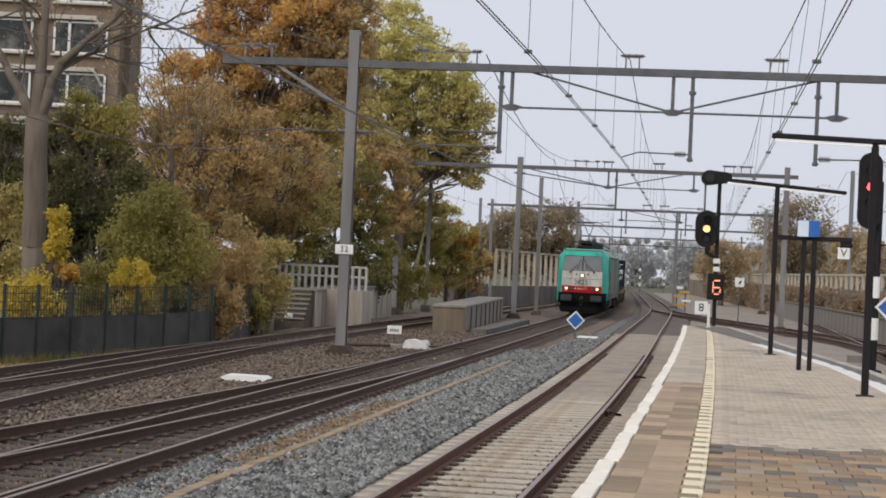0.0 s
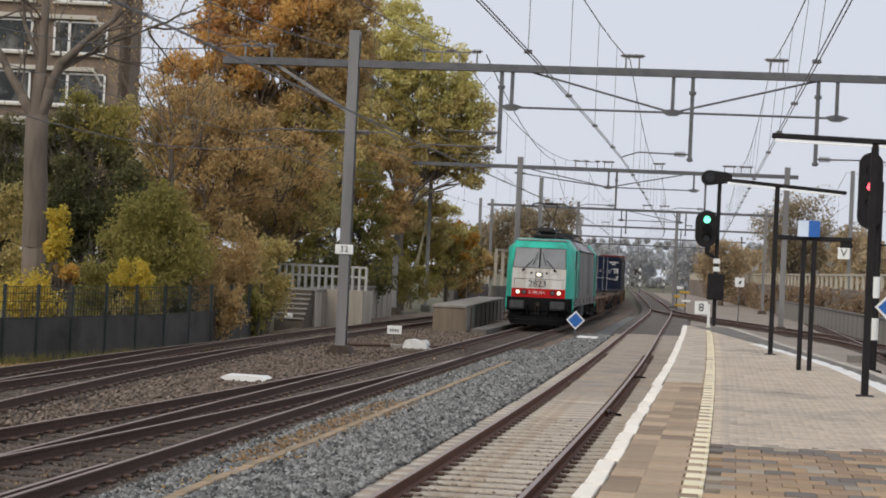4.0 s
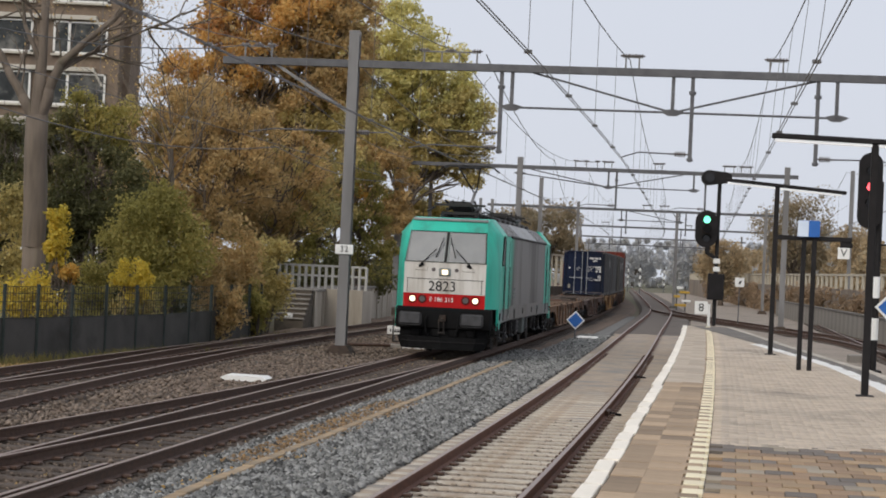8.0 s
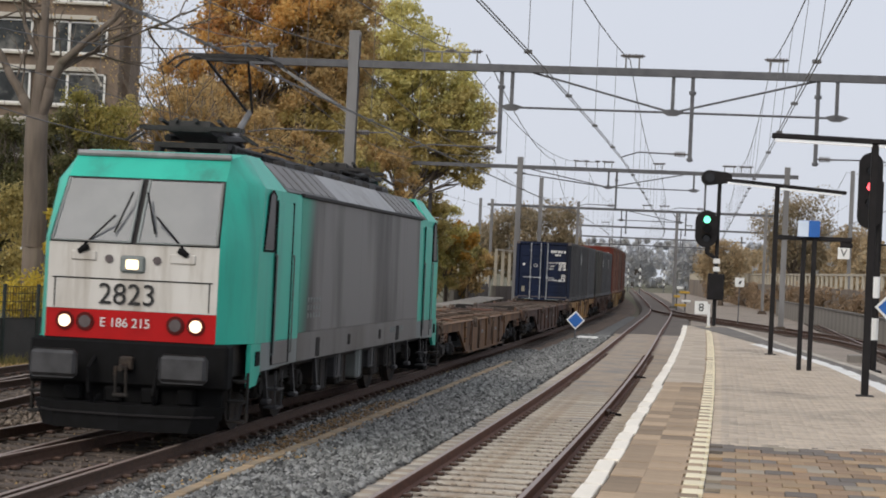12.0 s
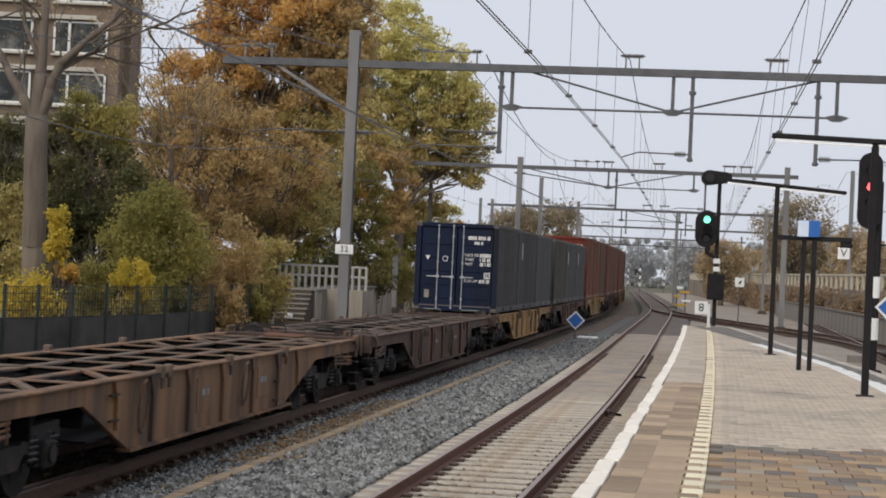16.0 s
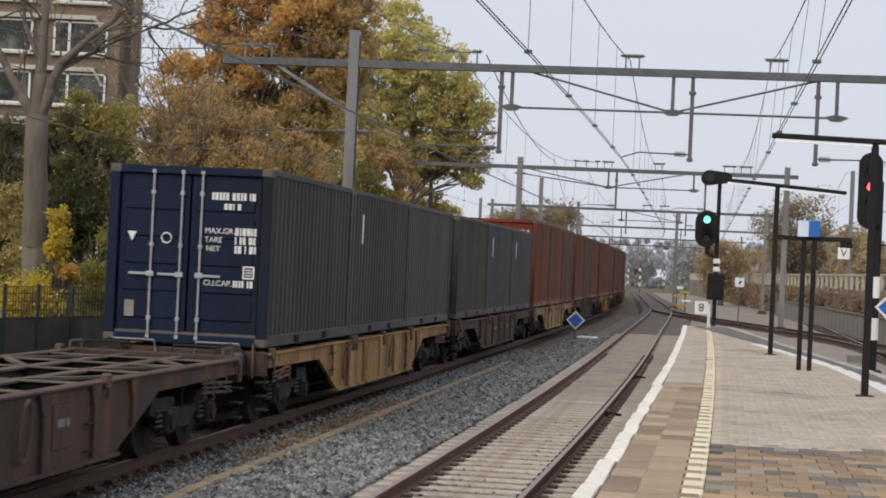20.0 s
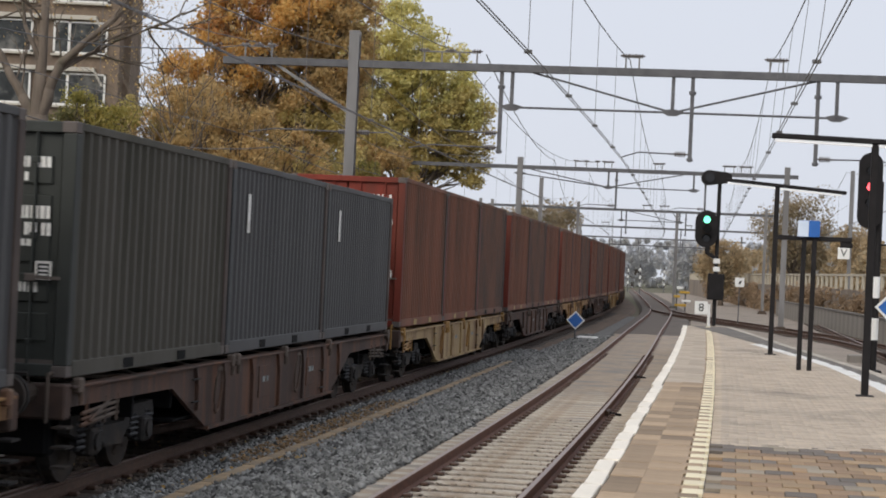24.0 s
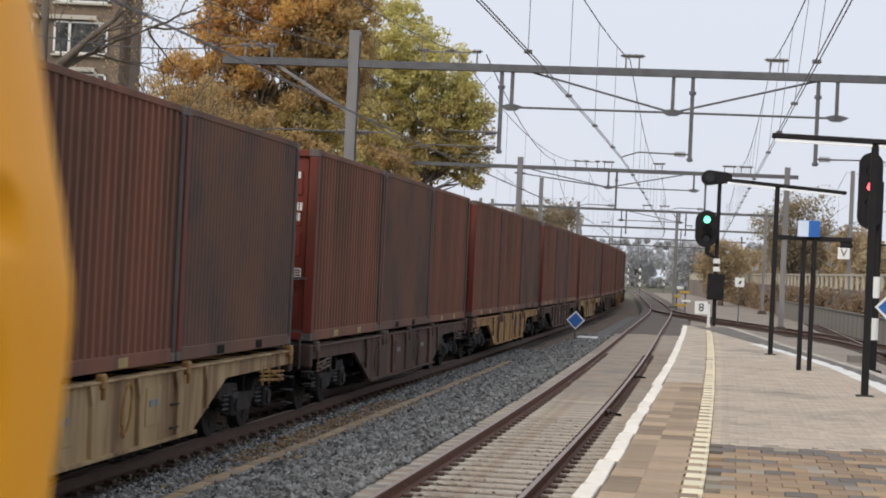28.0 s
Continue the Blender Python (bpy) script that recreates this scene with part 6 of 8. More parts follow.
mat_stay = mat("weathered stay", (0.36, 0.33, 0.22), (0.27, 0.25, 0.18), 2, 0.7, 0.1, 0.1)
single_mast(-0.95, 118.0, 8.9, "slim grey mast with slanting stay legs", True)
single_mast(2.9, 152.0, 8.2, "slim grey mast with slanting stay legs", True)
single_mast(5.95, 116.0, 8.3, "slim grey mast beside the freight line")
single_mast(28.8, 132.0, 10.6, "slim grey mast behind the concrete wall")
single_mast(20.0, 160.0, 8.0, "grey mast beside the junction")

# wires
WIRE_Y = [1.0, 54.4, 104.0, 155.0, 205.0, 258.0, 320.0]


def overhead(fx, zc, zm, label, shift, double=True, lo=0, hi=6, droppers=8, sag=1.0, lean=0.0):
    """Contact wires, a sagging carrier and its droppers, from gantry to gantry."""
    t = thing("overhead_wire", Matrix(), label, "overhead wire", "overhead wires")
    for k in range(lo, hi):
        ya, yb = WIRE_Y[k], WIRE_Y[k + 1]

        def pt(f, z, o=0.0):
            y = ya + (yb - ya) * f
            zig = shift * (1 - f if k % 2 else f) - shift * 0.5
            x = fx(y) + o + zig
            return Vector((x, y - 0.147 * (x - fx(y)), z))
        for o in ((-0.026, 0.026) if double else (0.0,)):
            bm = bmesh.new()
            tube(bm, [pt(i / 8, zc, o) for i in range(9)], 0.01, 5)
            part("contact_wire", bm, WIRE, t)
        bm = bmesh.new()
        tube(bm, [pt(i / 12, zm - sag * 4 * (i / 12) * (1 - i / 12), lean) for i in range(13)], 0.013, 5)
        part("carrier_wire", bm, WIRE, t)
        for i in range(1, droppers):
            f = i / droppers
            bm = bmesh.new()
            rod(bm, pt(f, zc), pt(f, zm - sag * 4 * f * (1 - f), lean), 0.006, seg=4)
            o = pt(f, zc)
            box(bm, o.x - 0.06, o.x + 0.06, o.y - 0.05, o.y + 0.05, o.z - 0.02, o.z + 0.03)
            part("dropper", bm, WIRE, t)
    return t


overhead(lambda y: near_x(y) - 0.4 * max(0.0, (54.4 - y) / 53.4), 5.75, 8.78, "double contact wire and carrier over the platform track", 0.0)
overhead(freight_x, 5.64, 8.78, "double contact wire and carrier over the freight track", -0.3)
overhead(right_x, 5.75, 8.78, "contact wire over the other platform track", 0.3, lo=1)
overhead(lambda y: 9.15 + 0.1393 * (y - 54.4), 5.8, 8.9, "double contact wire crossing above the platform", 0.0, lo=0, hi=3, lean=0.2)
overhead(siding_x, 6.0, 8.78, "contact wire over the siding", 0.3, False, hi=3)
feeders = thing("feeder_wire", Matrix(), "dark feeder wires strung past the trees", "feeder wire", "overhead wires")
for pts in ([(-9.5, 30.0, 9.6), (-3.2, 54.4, 8.75), (2.5, 104, 8.6)], [(-12.5, 36, 7.6), (-6.0, 54.4, 8.7), (-2.0, 104, 8.4)], [(-12.0, 42, 6.2), (-5.5, 60.0, 6.1), (-2.0, 104, 7.4)],
            [(1.0, 54.4, 8.75), (6.0, 104, 8.7), (10.5, 155, 8.1)]):
    bm = bmesh.new()
    run = [Vector(pts[0])]
    for a, b in zip(pts, pts[1:]):
        a, b = Vector(a), Vector(b)
        run += [a.lerp(b, i / 8) - Vector((0, 0, 2.4 * (i / 8) * (1 - i / 8))) for i in range(1, 9)]
    tube(bm, run, 0.016, 5)
    part("wire", bm, WIRE, feeders)

# ---- signals and signs ----
RED_ON = mat("lit red lens", (0.9, 0.1, 0.1), (0.9, 0.1, 0.1), emit=(1.0, 0.10, 0.12), power=2.5)
GREEN_ON = mat("lit green lens", (0.3, 1, 0.7), (0.3, 1, 0.7), emit=(0.16, 0.95, 0.52), power=1.8)
AMBER_ON = mat("lit amber lens", (1, 0.6, 0.25), (1, 0.6, 0.25), emit=(1.0, 0.56, 0.19), power=1.5)
MATRIX_ON = mat("lit red numeral", (1, 0.3, 0.15), (1, 0.3, 0.15), emit=(1.0, 0.36, 0.20), power=1.0)
LENS_OFF = mat("dark lens", (0.02, 0.02, 0.022), None, 6, 0.15)


def signal_head(parent, w, h, x, z, lenses, lamp_r):
    """A rounded black backboard with hooded lenses, facing -y."""
    bm = bmesh.new()
    out = []
    k = 12
    r = w / 2
    for i in range(k + 1):
        a = math.pi * i / k
        out.append((x + r * math.cos(a), z + h / 2 - r + r * math.sin(a)))
    for i in range(k + 1):
        a = math.pi + math.pi * i / k
        out.append((x + r * math.cos(a), z - h / 2 + r + r * math.sin(a)))
    prism(bm, out, "y", -0.06, 0.06)
    b = part("backboard", bm, BLACK_PAINT, parent, "rounded black signal backboard")
    for lz, m in lenses:
        bm = bmesh.new()
        rod(bm, (x, -0.10, lz), (x, -0.02, lz), lamp_r, seg=16)
        part("lens", bm, m, b, "lit lens" if m in (RED_ON, GREEN_ON, AMBER_ON) else "dark lens")
        bm = bmesh.new()
        for i in range(9):
            a0, a1 = math.pi * (i / 9), math.pi * ((i + 1) / 9)
            p = [(x + lamp_r * 1.25 * math.cos(a), lz + lamp_r * 1.25 * math.sin(a)) for a in (a0, a1)]
            panel(bm, [(p[0][0], -0.06, p[0][1]), (p[1][0], -0.06, p[1][1]), (p[1][0], -0.24, p[1][1]), (p[0][0], -0.24, p[0][1])], 0.008)
        part("hood", bm, BLACK_MATT, b)
    return b


sig = thing("railway_signal", pose(10.1, 69.0, 0), "black colour-light signal on a post at the platform end", "signal")
bm = bmesh.new()
rod(bm, (0.06, 0.12, -0.3), (0.06, 0.12, 6.1), 0.075, seg=10)
part("post", bm, BLACK_PAINT, sig)
bm = bmesh.new()
for z in (3.16, 2.86):
    box(bm, -0.06, 0.18, -0.02, 0.1, z - 0.09, z + 0.09, 0.01)
part("white_band", bm, SIGN_WHITE, sig, "white band plates")
head = signal_head(sig, 0.82, 1.38, -0.38, 4.34, [(4.68, GREEN_ON), (4.34, AMBER_ON), (3.98, LENS_OFF)], 0.13)
bm = bmesh.new()
box(bm, -0.40, -0.22, -0.03, 0.06, 3.4, 3.85, 0.02)
beam(bm, (-0.30, 0.02, 3.45), (0.05, 0.1, 3.25), 0.12, 0.12)
part("bracket", bm, BLACK_PAINT, sig)
# added disc: green and amber both glow throughout, it hides one of them
bm = bmesh.new()
rod(bm, (-0.38, -0.28, 0), (-0.38, -0.25, 0), 0.165, seg=16)
shutter = part("lens_shutter", bm, BLACK_MATT, sig, "added dark disc that hides a glowing lens")
shutter.location = (0, 0, 4.34)
bm = bmesh.new()
box(bm, -0.24, 0.36, -0.08, 0.12, 1.72, 2.70, 0.03)
ind = part("speed_indicator", bm, BLACK_PAINT, sig, "black speed indicator box")
bm = bmesh.new()
for x0, x1, z0, z1 in ((-0.05, 0.25, 2.54, 2.60), (-0.12, -0.06, 2.42, 2.5), (-0.12, -0.06, 2.3, 2.38), (-0.12, 0.25, 2.20, 2.26), (-0.13, -0.07, 2.08, 2.16), (-0.13, -0.07, 1.98, 2.05),
                       (0.24, 0.30, 2.08, 2.16), (0.22, 0.28, 1.98, 2.05), (-0.04, 0.2, 1.88, 1.94)):
    box(bm, 0.07 + (x0 - 0.07) * 0.74, 0.07 + (x1 - 0.07) * 0.74, -0.04, 0.0, 2.19 + (z0 - 2.24) * 0.76, 2.19 + (z1 - 2.24) * 0.76)
numeral = part("lamp_numeral", bm, MATRIX_ON, ind, "red lamp numeral")
bm = bmesh.new()
out = []
for i in range(9):
    a = math.pi / 2 + math.pi * i / 8
    out.append((-0.36 + 0.28 * math.cos(a), 6.24 + 0.28 * math.sin(a)))
for i in range(9):
    a = -math.pi / 2 + math.pi * i / 8
    out.append((0.28 + 0.2 * math.cos(a), 6.26 + 0.2 * math.sin(a)))
prism(bm, out, "y", -0.12, 0.2)
top = part("route_lamp_box", bm, BLACK_PAINT, sig, "long rounded black lamp box on top of the post")
bm = bmesh.new()
rod(bm, (-0.36, -0.2, 6.24), (-0.36, -0.12, 6.24), 0.18, seg=14)
part("dark_lens", bm, LENS_OFF, top)

sig2 = thing("railway_signal", pose(11.05, 47.8, 0), "tall black signal with red light on a banded post", "signal")
bm = bmesh.new()
rod(bm, (0.14, 0.14, -0.3), (0.14, 0.14, 5.2), 0.085, seg=10)
part("post", bm, BLACK_PAINT, sig2)
bm = bmesh.new()
for z0, z1 in ((2.2, 2.75), (1.12, 1.68)):
    rod(bm, (0.14, 0.14, z0), (0.14, 0.14, z1), 0.10, seg=12)
part("white_band", bm, SIGN_WHITE, sig2, "white bands round the post")
signal_head(sig2, 0.60, 1.95, -0.16, 4.95, [(5.05, RED_ON), (5.45, LENS_OFF), (4.62, LENS_OFF)], 0.11)
bm = bmesh.new()
prism(bm, [(-0.15, -0.3), (0.45, -0.3), (0.3, 0.35), (0.0, 0.35)], "y", -0.1, 0.35)
part("base", bm, BLACK_PAINT, sig2)
bm = bmesh.new()
box(bm, 0.1, 0.5, 0.1, 0.18, 3.55, 3.6)
part("bracket", bm, BLACK_PAINT, sig2)


def diamond(x, y, z, s, label, foot):
    t = thing("diamond_sign", pose(x, y, 0), label, "sign")
    bm = bmesh.new()
    prism(bm, [(0, z + s), (s, z), (0, z - s), (-s, z)], "y", -0.02, 0.0)
    b = part("plate", bm, SIGN_WHITE, t, "white diamond plate")
    bm = bmesh.new()
    k = s * 0.8
    prism(bm, [(0, z + k), (k, z), (0, z - k), (-k, z)], "y", -0.026, -0.02)
    part("blue_face", bm, SIGN_BLUE, b, "blue diamond face")
    bm = bmesh.new()
    rod(bm, (0, 0.03, foot), (0, 0.03, z), 0.03, seg=8)
    part("stake", bm, GALV_DARK, t)
    return t


diamond(5.32, 73.0, 0.63, 0.37, "blue and white diamond sign in the ballast", -0.3)
diamond(11.42, 47.2, 1.98, 0.42, "blue and white diamond sign beside the signal post", -0.3)


def board(name, x, y, z, w, h, text, size, label, foot, post_x=None, post_mat=None, post_r=0.03):
    t = thing(name, pose(x, y, 0), label, "sign")
    bm = bmesh.new()
    box(bm, -w / 2, w / 2, -0.015, 0.015, z - h / 2, z + h / 2, 0.008)
    b = part("plate", bm, SIGN_WHITE, t)
    if text:
        writing(text, size, SIGN_BLACK, b, Matrix.Translation((0, -0.02, z)) @ FRONT)
    bm = bmesh.new()
    px = post_x or 0.0
    rod(bm, (px, 0.03, foot), (px, 0.03, z + (0.15 if post_x else 0.0)), post_r, seg=8)
    part("post", bm, post_mat or GALV_DARK, t)
    return t


board("platform_sign", 9.28, 66.3, 1.45, 0.46, 0.46, "8", 0.40, "white sign with the figure 8 on a white post", 0.8, 0.28, SIGN_WHITE, 0.05)
t = board("track_sign", 17.6, 110.0, 2.36, 0.55, 0.55, "", 0.3, "small white track sign with a dark flag mark", -0.3)
bm = bmesh.new()
prism(bm, [(-0.08, 2.26), (0.05, 2.26), (0.12, 2.46), (0.0, 2.43)], "y", -0.03, -0.016)
part("mark", bm, SIGN_BLACK, t)
for x, y, w, hh in ((-6.0, 74.0, 0.3, 0.26), (-1.55, 64.5, 0.5, 0.3)):
    t = board("lineside_marker", x, y, 0.22, w, hh, "", 0.1, "low white lineside marker plate", -0.3)
    bm = bmesh.new()
    for i in range(4):
        box(bm, -w * 0.32 + i * w * 0.17, -w * 0.32 + i * w * 0.17 + w * 0.1, -0.022, -0.016, 0.16, 0.26)
    part("writing_bars", bm, GALV_DARK, t)

# white cover in the ballast, tarpaulin-like motor box and pale slab
t = thing("white_cover", pose(-4.18, 40.88, 0.02, 0, 0, -6), "long white plastic cover lying in the ballast", "cover")
bm = bmesh.new()
prism(bm, [(-0.42, -0.22), (0.42, -0.22), (0.52, -0.16), (0.42, -0.11), (-0.40, -0.10), (-0.50, -0.15)], "y", -0.35, 0.35)
part("lid", bm, SIGN_WHITE, t)
t = thing("point_motor", pose(-0.72, 60.0, 0, 0, 0, -8), "white-covered point motor beside the freight rail", "point motor")
bm = bmesh.new()
prism(bm, [(-0.38, -0.2), (0.42, -0.2), (0.38, 0.0), (0.28, 0.10), (0.1, 0.06), (-0.1, 0.12), (-0.30, 0.08), (-0.36, -0.05)], "y", -0.4, 0.4)
part("cover", bm, WHITE_PAINT, t, "rumpled white cover")
bm = bmesh.new()
box(bm, -0.9, -0.4, -0.2, 0.3, -0.25, -0.08, 0.03)
part("base", bm, CONCRETE, t)
bm = bmesh.new()
rod(bm, (0.4, 0, -0.1), (1.6, 0.2, -0.1), 0.03)
rod(bm, (-0.8, -0.3, -0.12), (-2.2, -1.2, -0.12), 0.05)
part("rodding", bm, STEEL_DARK, t)
t = thing("pale_slab", pose(6.0, 75.5, 0, 0, 0, -8), "pale concrete slab lying in the ballast", "slab")
bm = bmesh.new()
box(bm, -0.4, 0.42, -0.8, 0.8, -0.25, -0.08, 0.03)
part("block", bm, WHITE_PAINT, t)
t = thing("pale_slab", pose(14.6, 65.0, 0, 0, 0, -8), "pale concrete block beside the other track", "slab")
bm = bmesh.new()
box(bm, -0.3, 0.3, -0.5, 0.5, -0.25, 0.08, 0.03)
part("block", bm, CONCRETE, t)

# ---- platform furniture ----
TUBE = mat("white light strip", (0.8, 0.8, 0.8), (0.7, 0.7, 0.7), 5, 0.4, emit=(0.95, 0.97, 1.0), power=0.35)


def platform_lamp(x, y, top, a, b, label, tilt=0.0):
    """A black post with a long arm and a light strip under it; the arm lies across the platform."""
    t = thing("platform_lamp", pose(x, y, PZ, 0, 0, -math.degrees(HEAD)), label, "lamp", "platform lamps")
    bm = bmesh.new()
    box(bm, -0.055, 0.055, -0.055, 0.055, 0, top - PZ, 0.01)
    part("post", bm, BLACK_PAINT, t)
    bm = bmesh.new()
    box(bm, a, b, -0.09, 0.09, top - PZ - 0.02, top - PZ + 0.06, 0.015)
    arm = part("arm", bm, BLACK_PAINT, t)
    bm = bmesh.new()
    box(bm, a + 0.05, b - 0.1, -0.05, 0.05, top - PZ - 0.07, top - PZ - 0.022, 0.01)
    part("light_strip", bm, TUBE, arm, "white light strip under the arm")
    arm.matrix_basis = Matrix.Translation((0, 0, top - PZ)) @ Matrix.Rotation(radians(tilt), 4, "Y") @ Matrix.Translation((0, 0, PZ - top))
    bm = bmesh.new()
    box(bm, -0.13, 0.13, -0.13, 0.13, 0.0, 0.02)
    part("foot_plate", bm, BLACK_PAINT, t)


platform_lamp(7.71, 43.3, 4.72, -1.2, 1.58, "black platform lamp post with long arm and light strip", 4.2)
platform_lamp(6.59, 28.7, 4.71, -1.58, 1.6, "black platform lamp post with long arm and light strip", 1.5)
t = thing("station_sign_stand", pose(7.12, 36.3, PZ, 0, 0, -math.degrees(HEAD)), "black twin-post stand with a blue and white sign box", "sign stand")
for x in (-0.09, 0.11):
    bm = bmesh.new()
    box(bm, x - 0.045, x + 0.045, -0.06, 0.06, 0, 2.6, 0.008)
    part("post", bm, BLACK_PAINT, t)
bm = bmesh.new()
box(bm, -0.62, 0.82, -0.05, 0.05, 2.53, 2.62, 0.008)
part("cross_bar", bm, BLACK_PAINT, t)
bx = bmesh.new()
box(bx, -0.22, 0.2, -0.14, 0.14, 2.6, 2.92, 0.01)
sb = part("sign_box", bx, SIGN_BLUE, t, "small blue sign box")
bm = bmesh.new()
box(bm, -0.228, -0.02, -0.148, -0.1, 2.605, 2.915)
part("pale_face", bm, mat("pale blue sign face", (0.66, 0.74, 0.86), (0.58, 0.68, 0.82), 3, 0.5), sb, "pale blue sign face")
bm = bmesh.new()
box(bm, 0.02, 0.1, -0.03, 0.03, 2.92, 3.0)
part("finial", bm, CONCRETE, sb)
bm = bmesh.new()
box(bm, 0.60, 0.84, -0.03, 0.03, 2.42, 2.53, 0.008)
part("hanger", bm, BLACK_PAINT, t)
bm = bmesh.new()
box(bm, 0.56, 0.79, -0.02, 0.02, 2.20, 2.43, 0.006)
v = part("letter_plate", bm, SIGN_WHITE, t, "white plate with a black letter V")
writing("V", 0.2, SIGN_BLACK, v, Matrix.Translation((0.675, -0.025, 2.315)) @ FRONT)

# ---- old loading banks on the far side ----
BANK_WALL = mat("pale stained concrete wall", (0.47, 0.42, 0.35), (0.36, 0.32, 0.27), 2, 0.9, 0, 0.4, (0.2, 0.175, 0.14), 0.6, 0.4, streak=True)
BANK_BROWN = mat("brown grimy masonry", (0.21, 0.165, 0.12), (0.14, 0.11, 0.082), 3, 0.9, 0, 0.5, (0.09, 0.07, 0.05), 0.8, 0.4, streak=True)
# risers are darker than the concrete treads above them
STAIR_DARK = mat("grimy stair riser", (0.12, 0.098, 0.075), (0.075, 0.062, 0.05), 3, 0.9, 0, 0.3)
RAIL_PALE = mat("pale concrete railing", (0.50, 0.49, 0.46), (0.40, 0.39, 0.365), 3, 0.85, 0, 0.3, (0.25, 0.235, 0.21), 0.9, 0.35)
def bank(name, x, y, w, l, z, label, panels, railing=None, steps=False, wall=None, cope=None, side=None):
    """A low concrete bank beside the siding; x, y: its near corner by the track; it runs away from there."""
    t = thing(name, pose(x, y, 0, 0, 0, -math.degrees(HEAD) * 0.62), label, "loading bank")
    bm = bmesh.new()
    box(bm, -w, -0.03, 0, l, -0.4, z - 0.12)
    wall, cope = wall or CONCRETE, cope or CONCRETE
    part("core", bm, CONCRETE_DARK if wall == CONCRETE else wall, t)
    bm = bmesh.new()
    box(bm, -w - 0.03, 0.05, -0.05, l, z - 0.12, z, 0.02)
    part("coping", bm, cope, t, "worn coping")
    first = None
    for i in range(panels):
        y0, y1 = l * i / panels, l * (i + 1) / panels
        bm = bmesh.new()
        box(bm, -0.03, 0.0, y0 + 0.04, y1 - 0.04, -0.4, z - 0.12, 0.008)
        part("wall_panel", bm, side or wall, t)
        bm = bmesh.new()
        box(bm, 0.0, 0.06, y0 - 0.06, y0 + 0.06, -0.4, z - 0.1, 0.008)
        part("rib", bm, wall, t)
    if railing:
        y0, y1, x0, top = railing
        for zz in (top, top - 0.42):
            bm = bmesh.new()
            beam(bm, (x0, y0, zz), (x0, y1, zz), 0.07, 0.09)
            part("hand_bar", bm, CONCRETE, t, "grey railing bar")
        n = 14
        for i in range(n + 1):
            yy = y0 + (y1 - y0) * i / n
            bm = bmesh.new()
            box(bm, x0 - 0.05, x0 + 0.05, yy - 0.07, yy + 0.07, z, top, 0.01)
            part("railing_post", bm, CONCRETE, t)
    if steps:
        for i in range(7):
            bm = bmesh.new()
            zz = z - i * z / 7
            box(bm, -w + 0.03, -0.06, -0.32 * (i + 1) + 0.05, -0.32 * i, -0.4, zz - 0.075, 0.01)
            st = part("stair_step", bm, STAIR_DARK, t, "dark riser below a paler tread")
            bm = bmesh.new()
            box(bm, -w, -0.03, -0.32 * (i + 1), -0.32 * i + 0.02, zz - 0.07, zz - 0.005, 0.012)
            part("tread", bm, CONCRETE, st, "grey stair tread")
    return t


b1 = bank("loading_bank", -5.15, 76.0, 1.25, 27.0, 1.32, "old concrete loading bank with stairs and railing", 12, None, True, BANK_WALL)
t = thing("railing", pose(-6.35, 79.0, 0, 0, 0, -20), "grey concrete balustrade on the loading bank", "railing")
for zz in (2.28, 1.86):
    bm = bmesh.new()
    beam(bm, (-0.6, 0, zz), (3.0, 1.0, zz), 0.08, 0.09)
    part("hand_bar", bm, RAIL_PALE, t)
n = 13
for i in range(n + 1):
    f = i / n
    bm = bmesh.new()
    x, y = -0.6 + 3.6 * f, f * 1.0
    box(bm, x - 0.05, x + 0.05, y - 0.06, y + 0.06, 1.30, 2.27, 0.01)
    part("railing_post", bm, RAIL_PALE, t)
bm = bmesh.new()
box(bm, -0.5, 3.2, 0.2, 1.3, -0.4, 1.31)
part("bank_block", bm, BANK_WALL, t)
b2 = bank("loading_bank", 1.05, 77.0, 1.35, 27.0, 0.92, "brown concrete bank end beside the freight line", 9, None, False, BANK_BROWN, CONCRETE, CONCRETE)
t = thing("concrete_kerb", pose(1.85, 76.5, 0, 0, 0, -8), "flat dark concrete kerb slab by the track", "kerb")
bm = bmesh.new()
box(bm, -0.45, 0.2, -0.8, 18, -0.35, 0.02, 0.02)
part("slab", bm, CONCRETE_DARK, t)


def palings(x0, y0, x1, y1, z0, z1, n, label, material, rail_z, posts_w=0.16):
    t = thing("fence", Matrix(), label, "fence")
    a, b = Vector((x0, y0, 0)), Vector((x1, y1, 0))
    for zz in rail_z:
        bm = bmesh.new()
        beam(bm, a + Vector((0, 0, zz)), b + Vector((0, 0, zz)), 0.12, 0.14)
        part("top_bar", bm, material, t)
    bm = bmesh.new()
    box(bm, -posts_w / 2, posts_w / 2, -posts_w / 2, posts_w / 2, z0, z1, 0.015)
    first = part("post", bm, material, t)
    first.location = a
    for i in range(1, n + 1):
        twin(first, Matrix.Translation(a.lerp(b, i / n)))
    return t


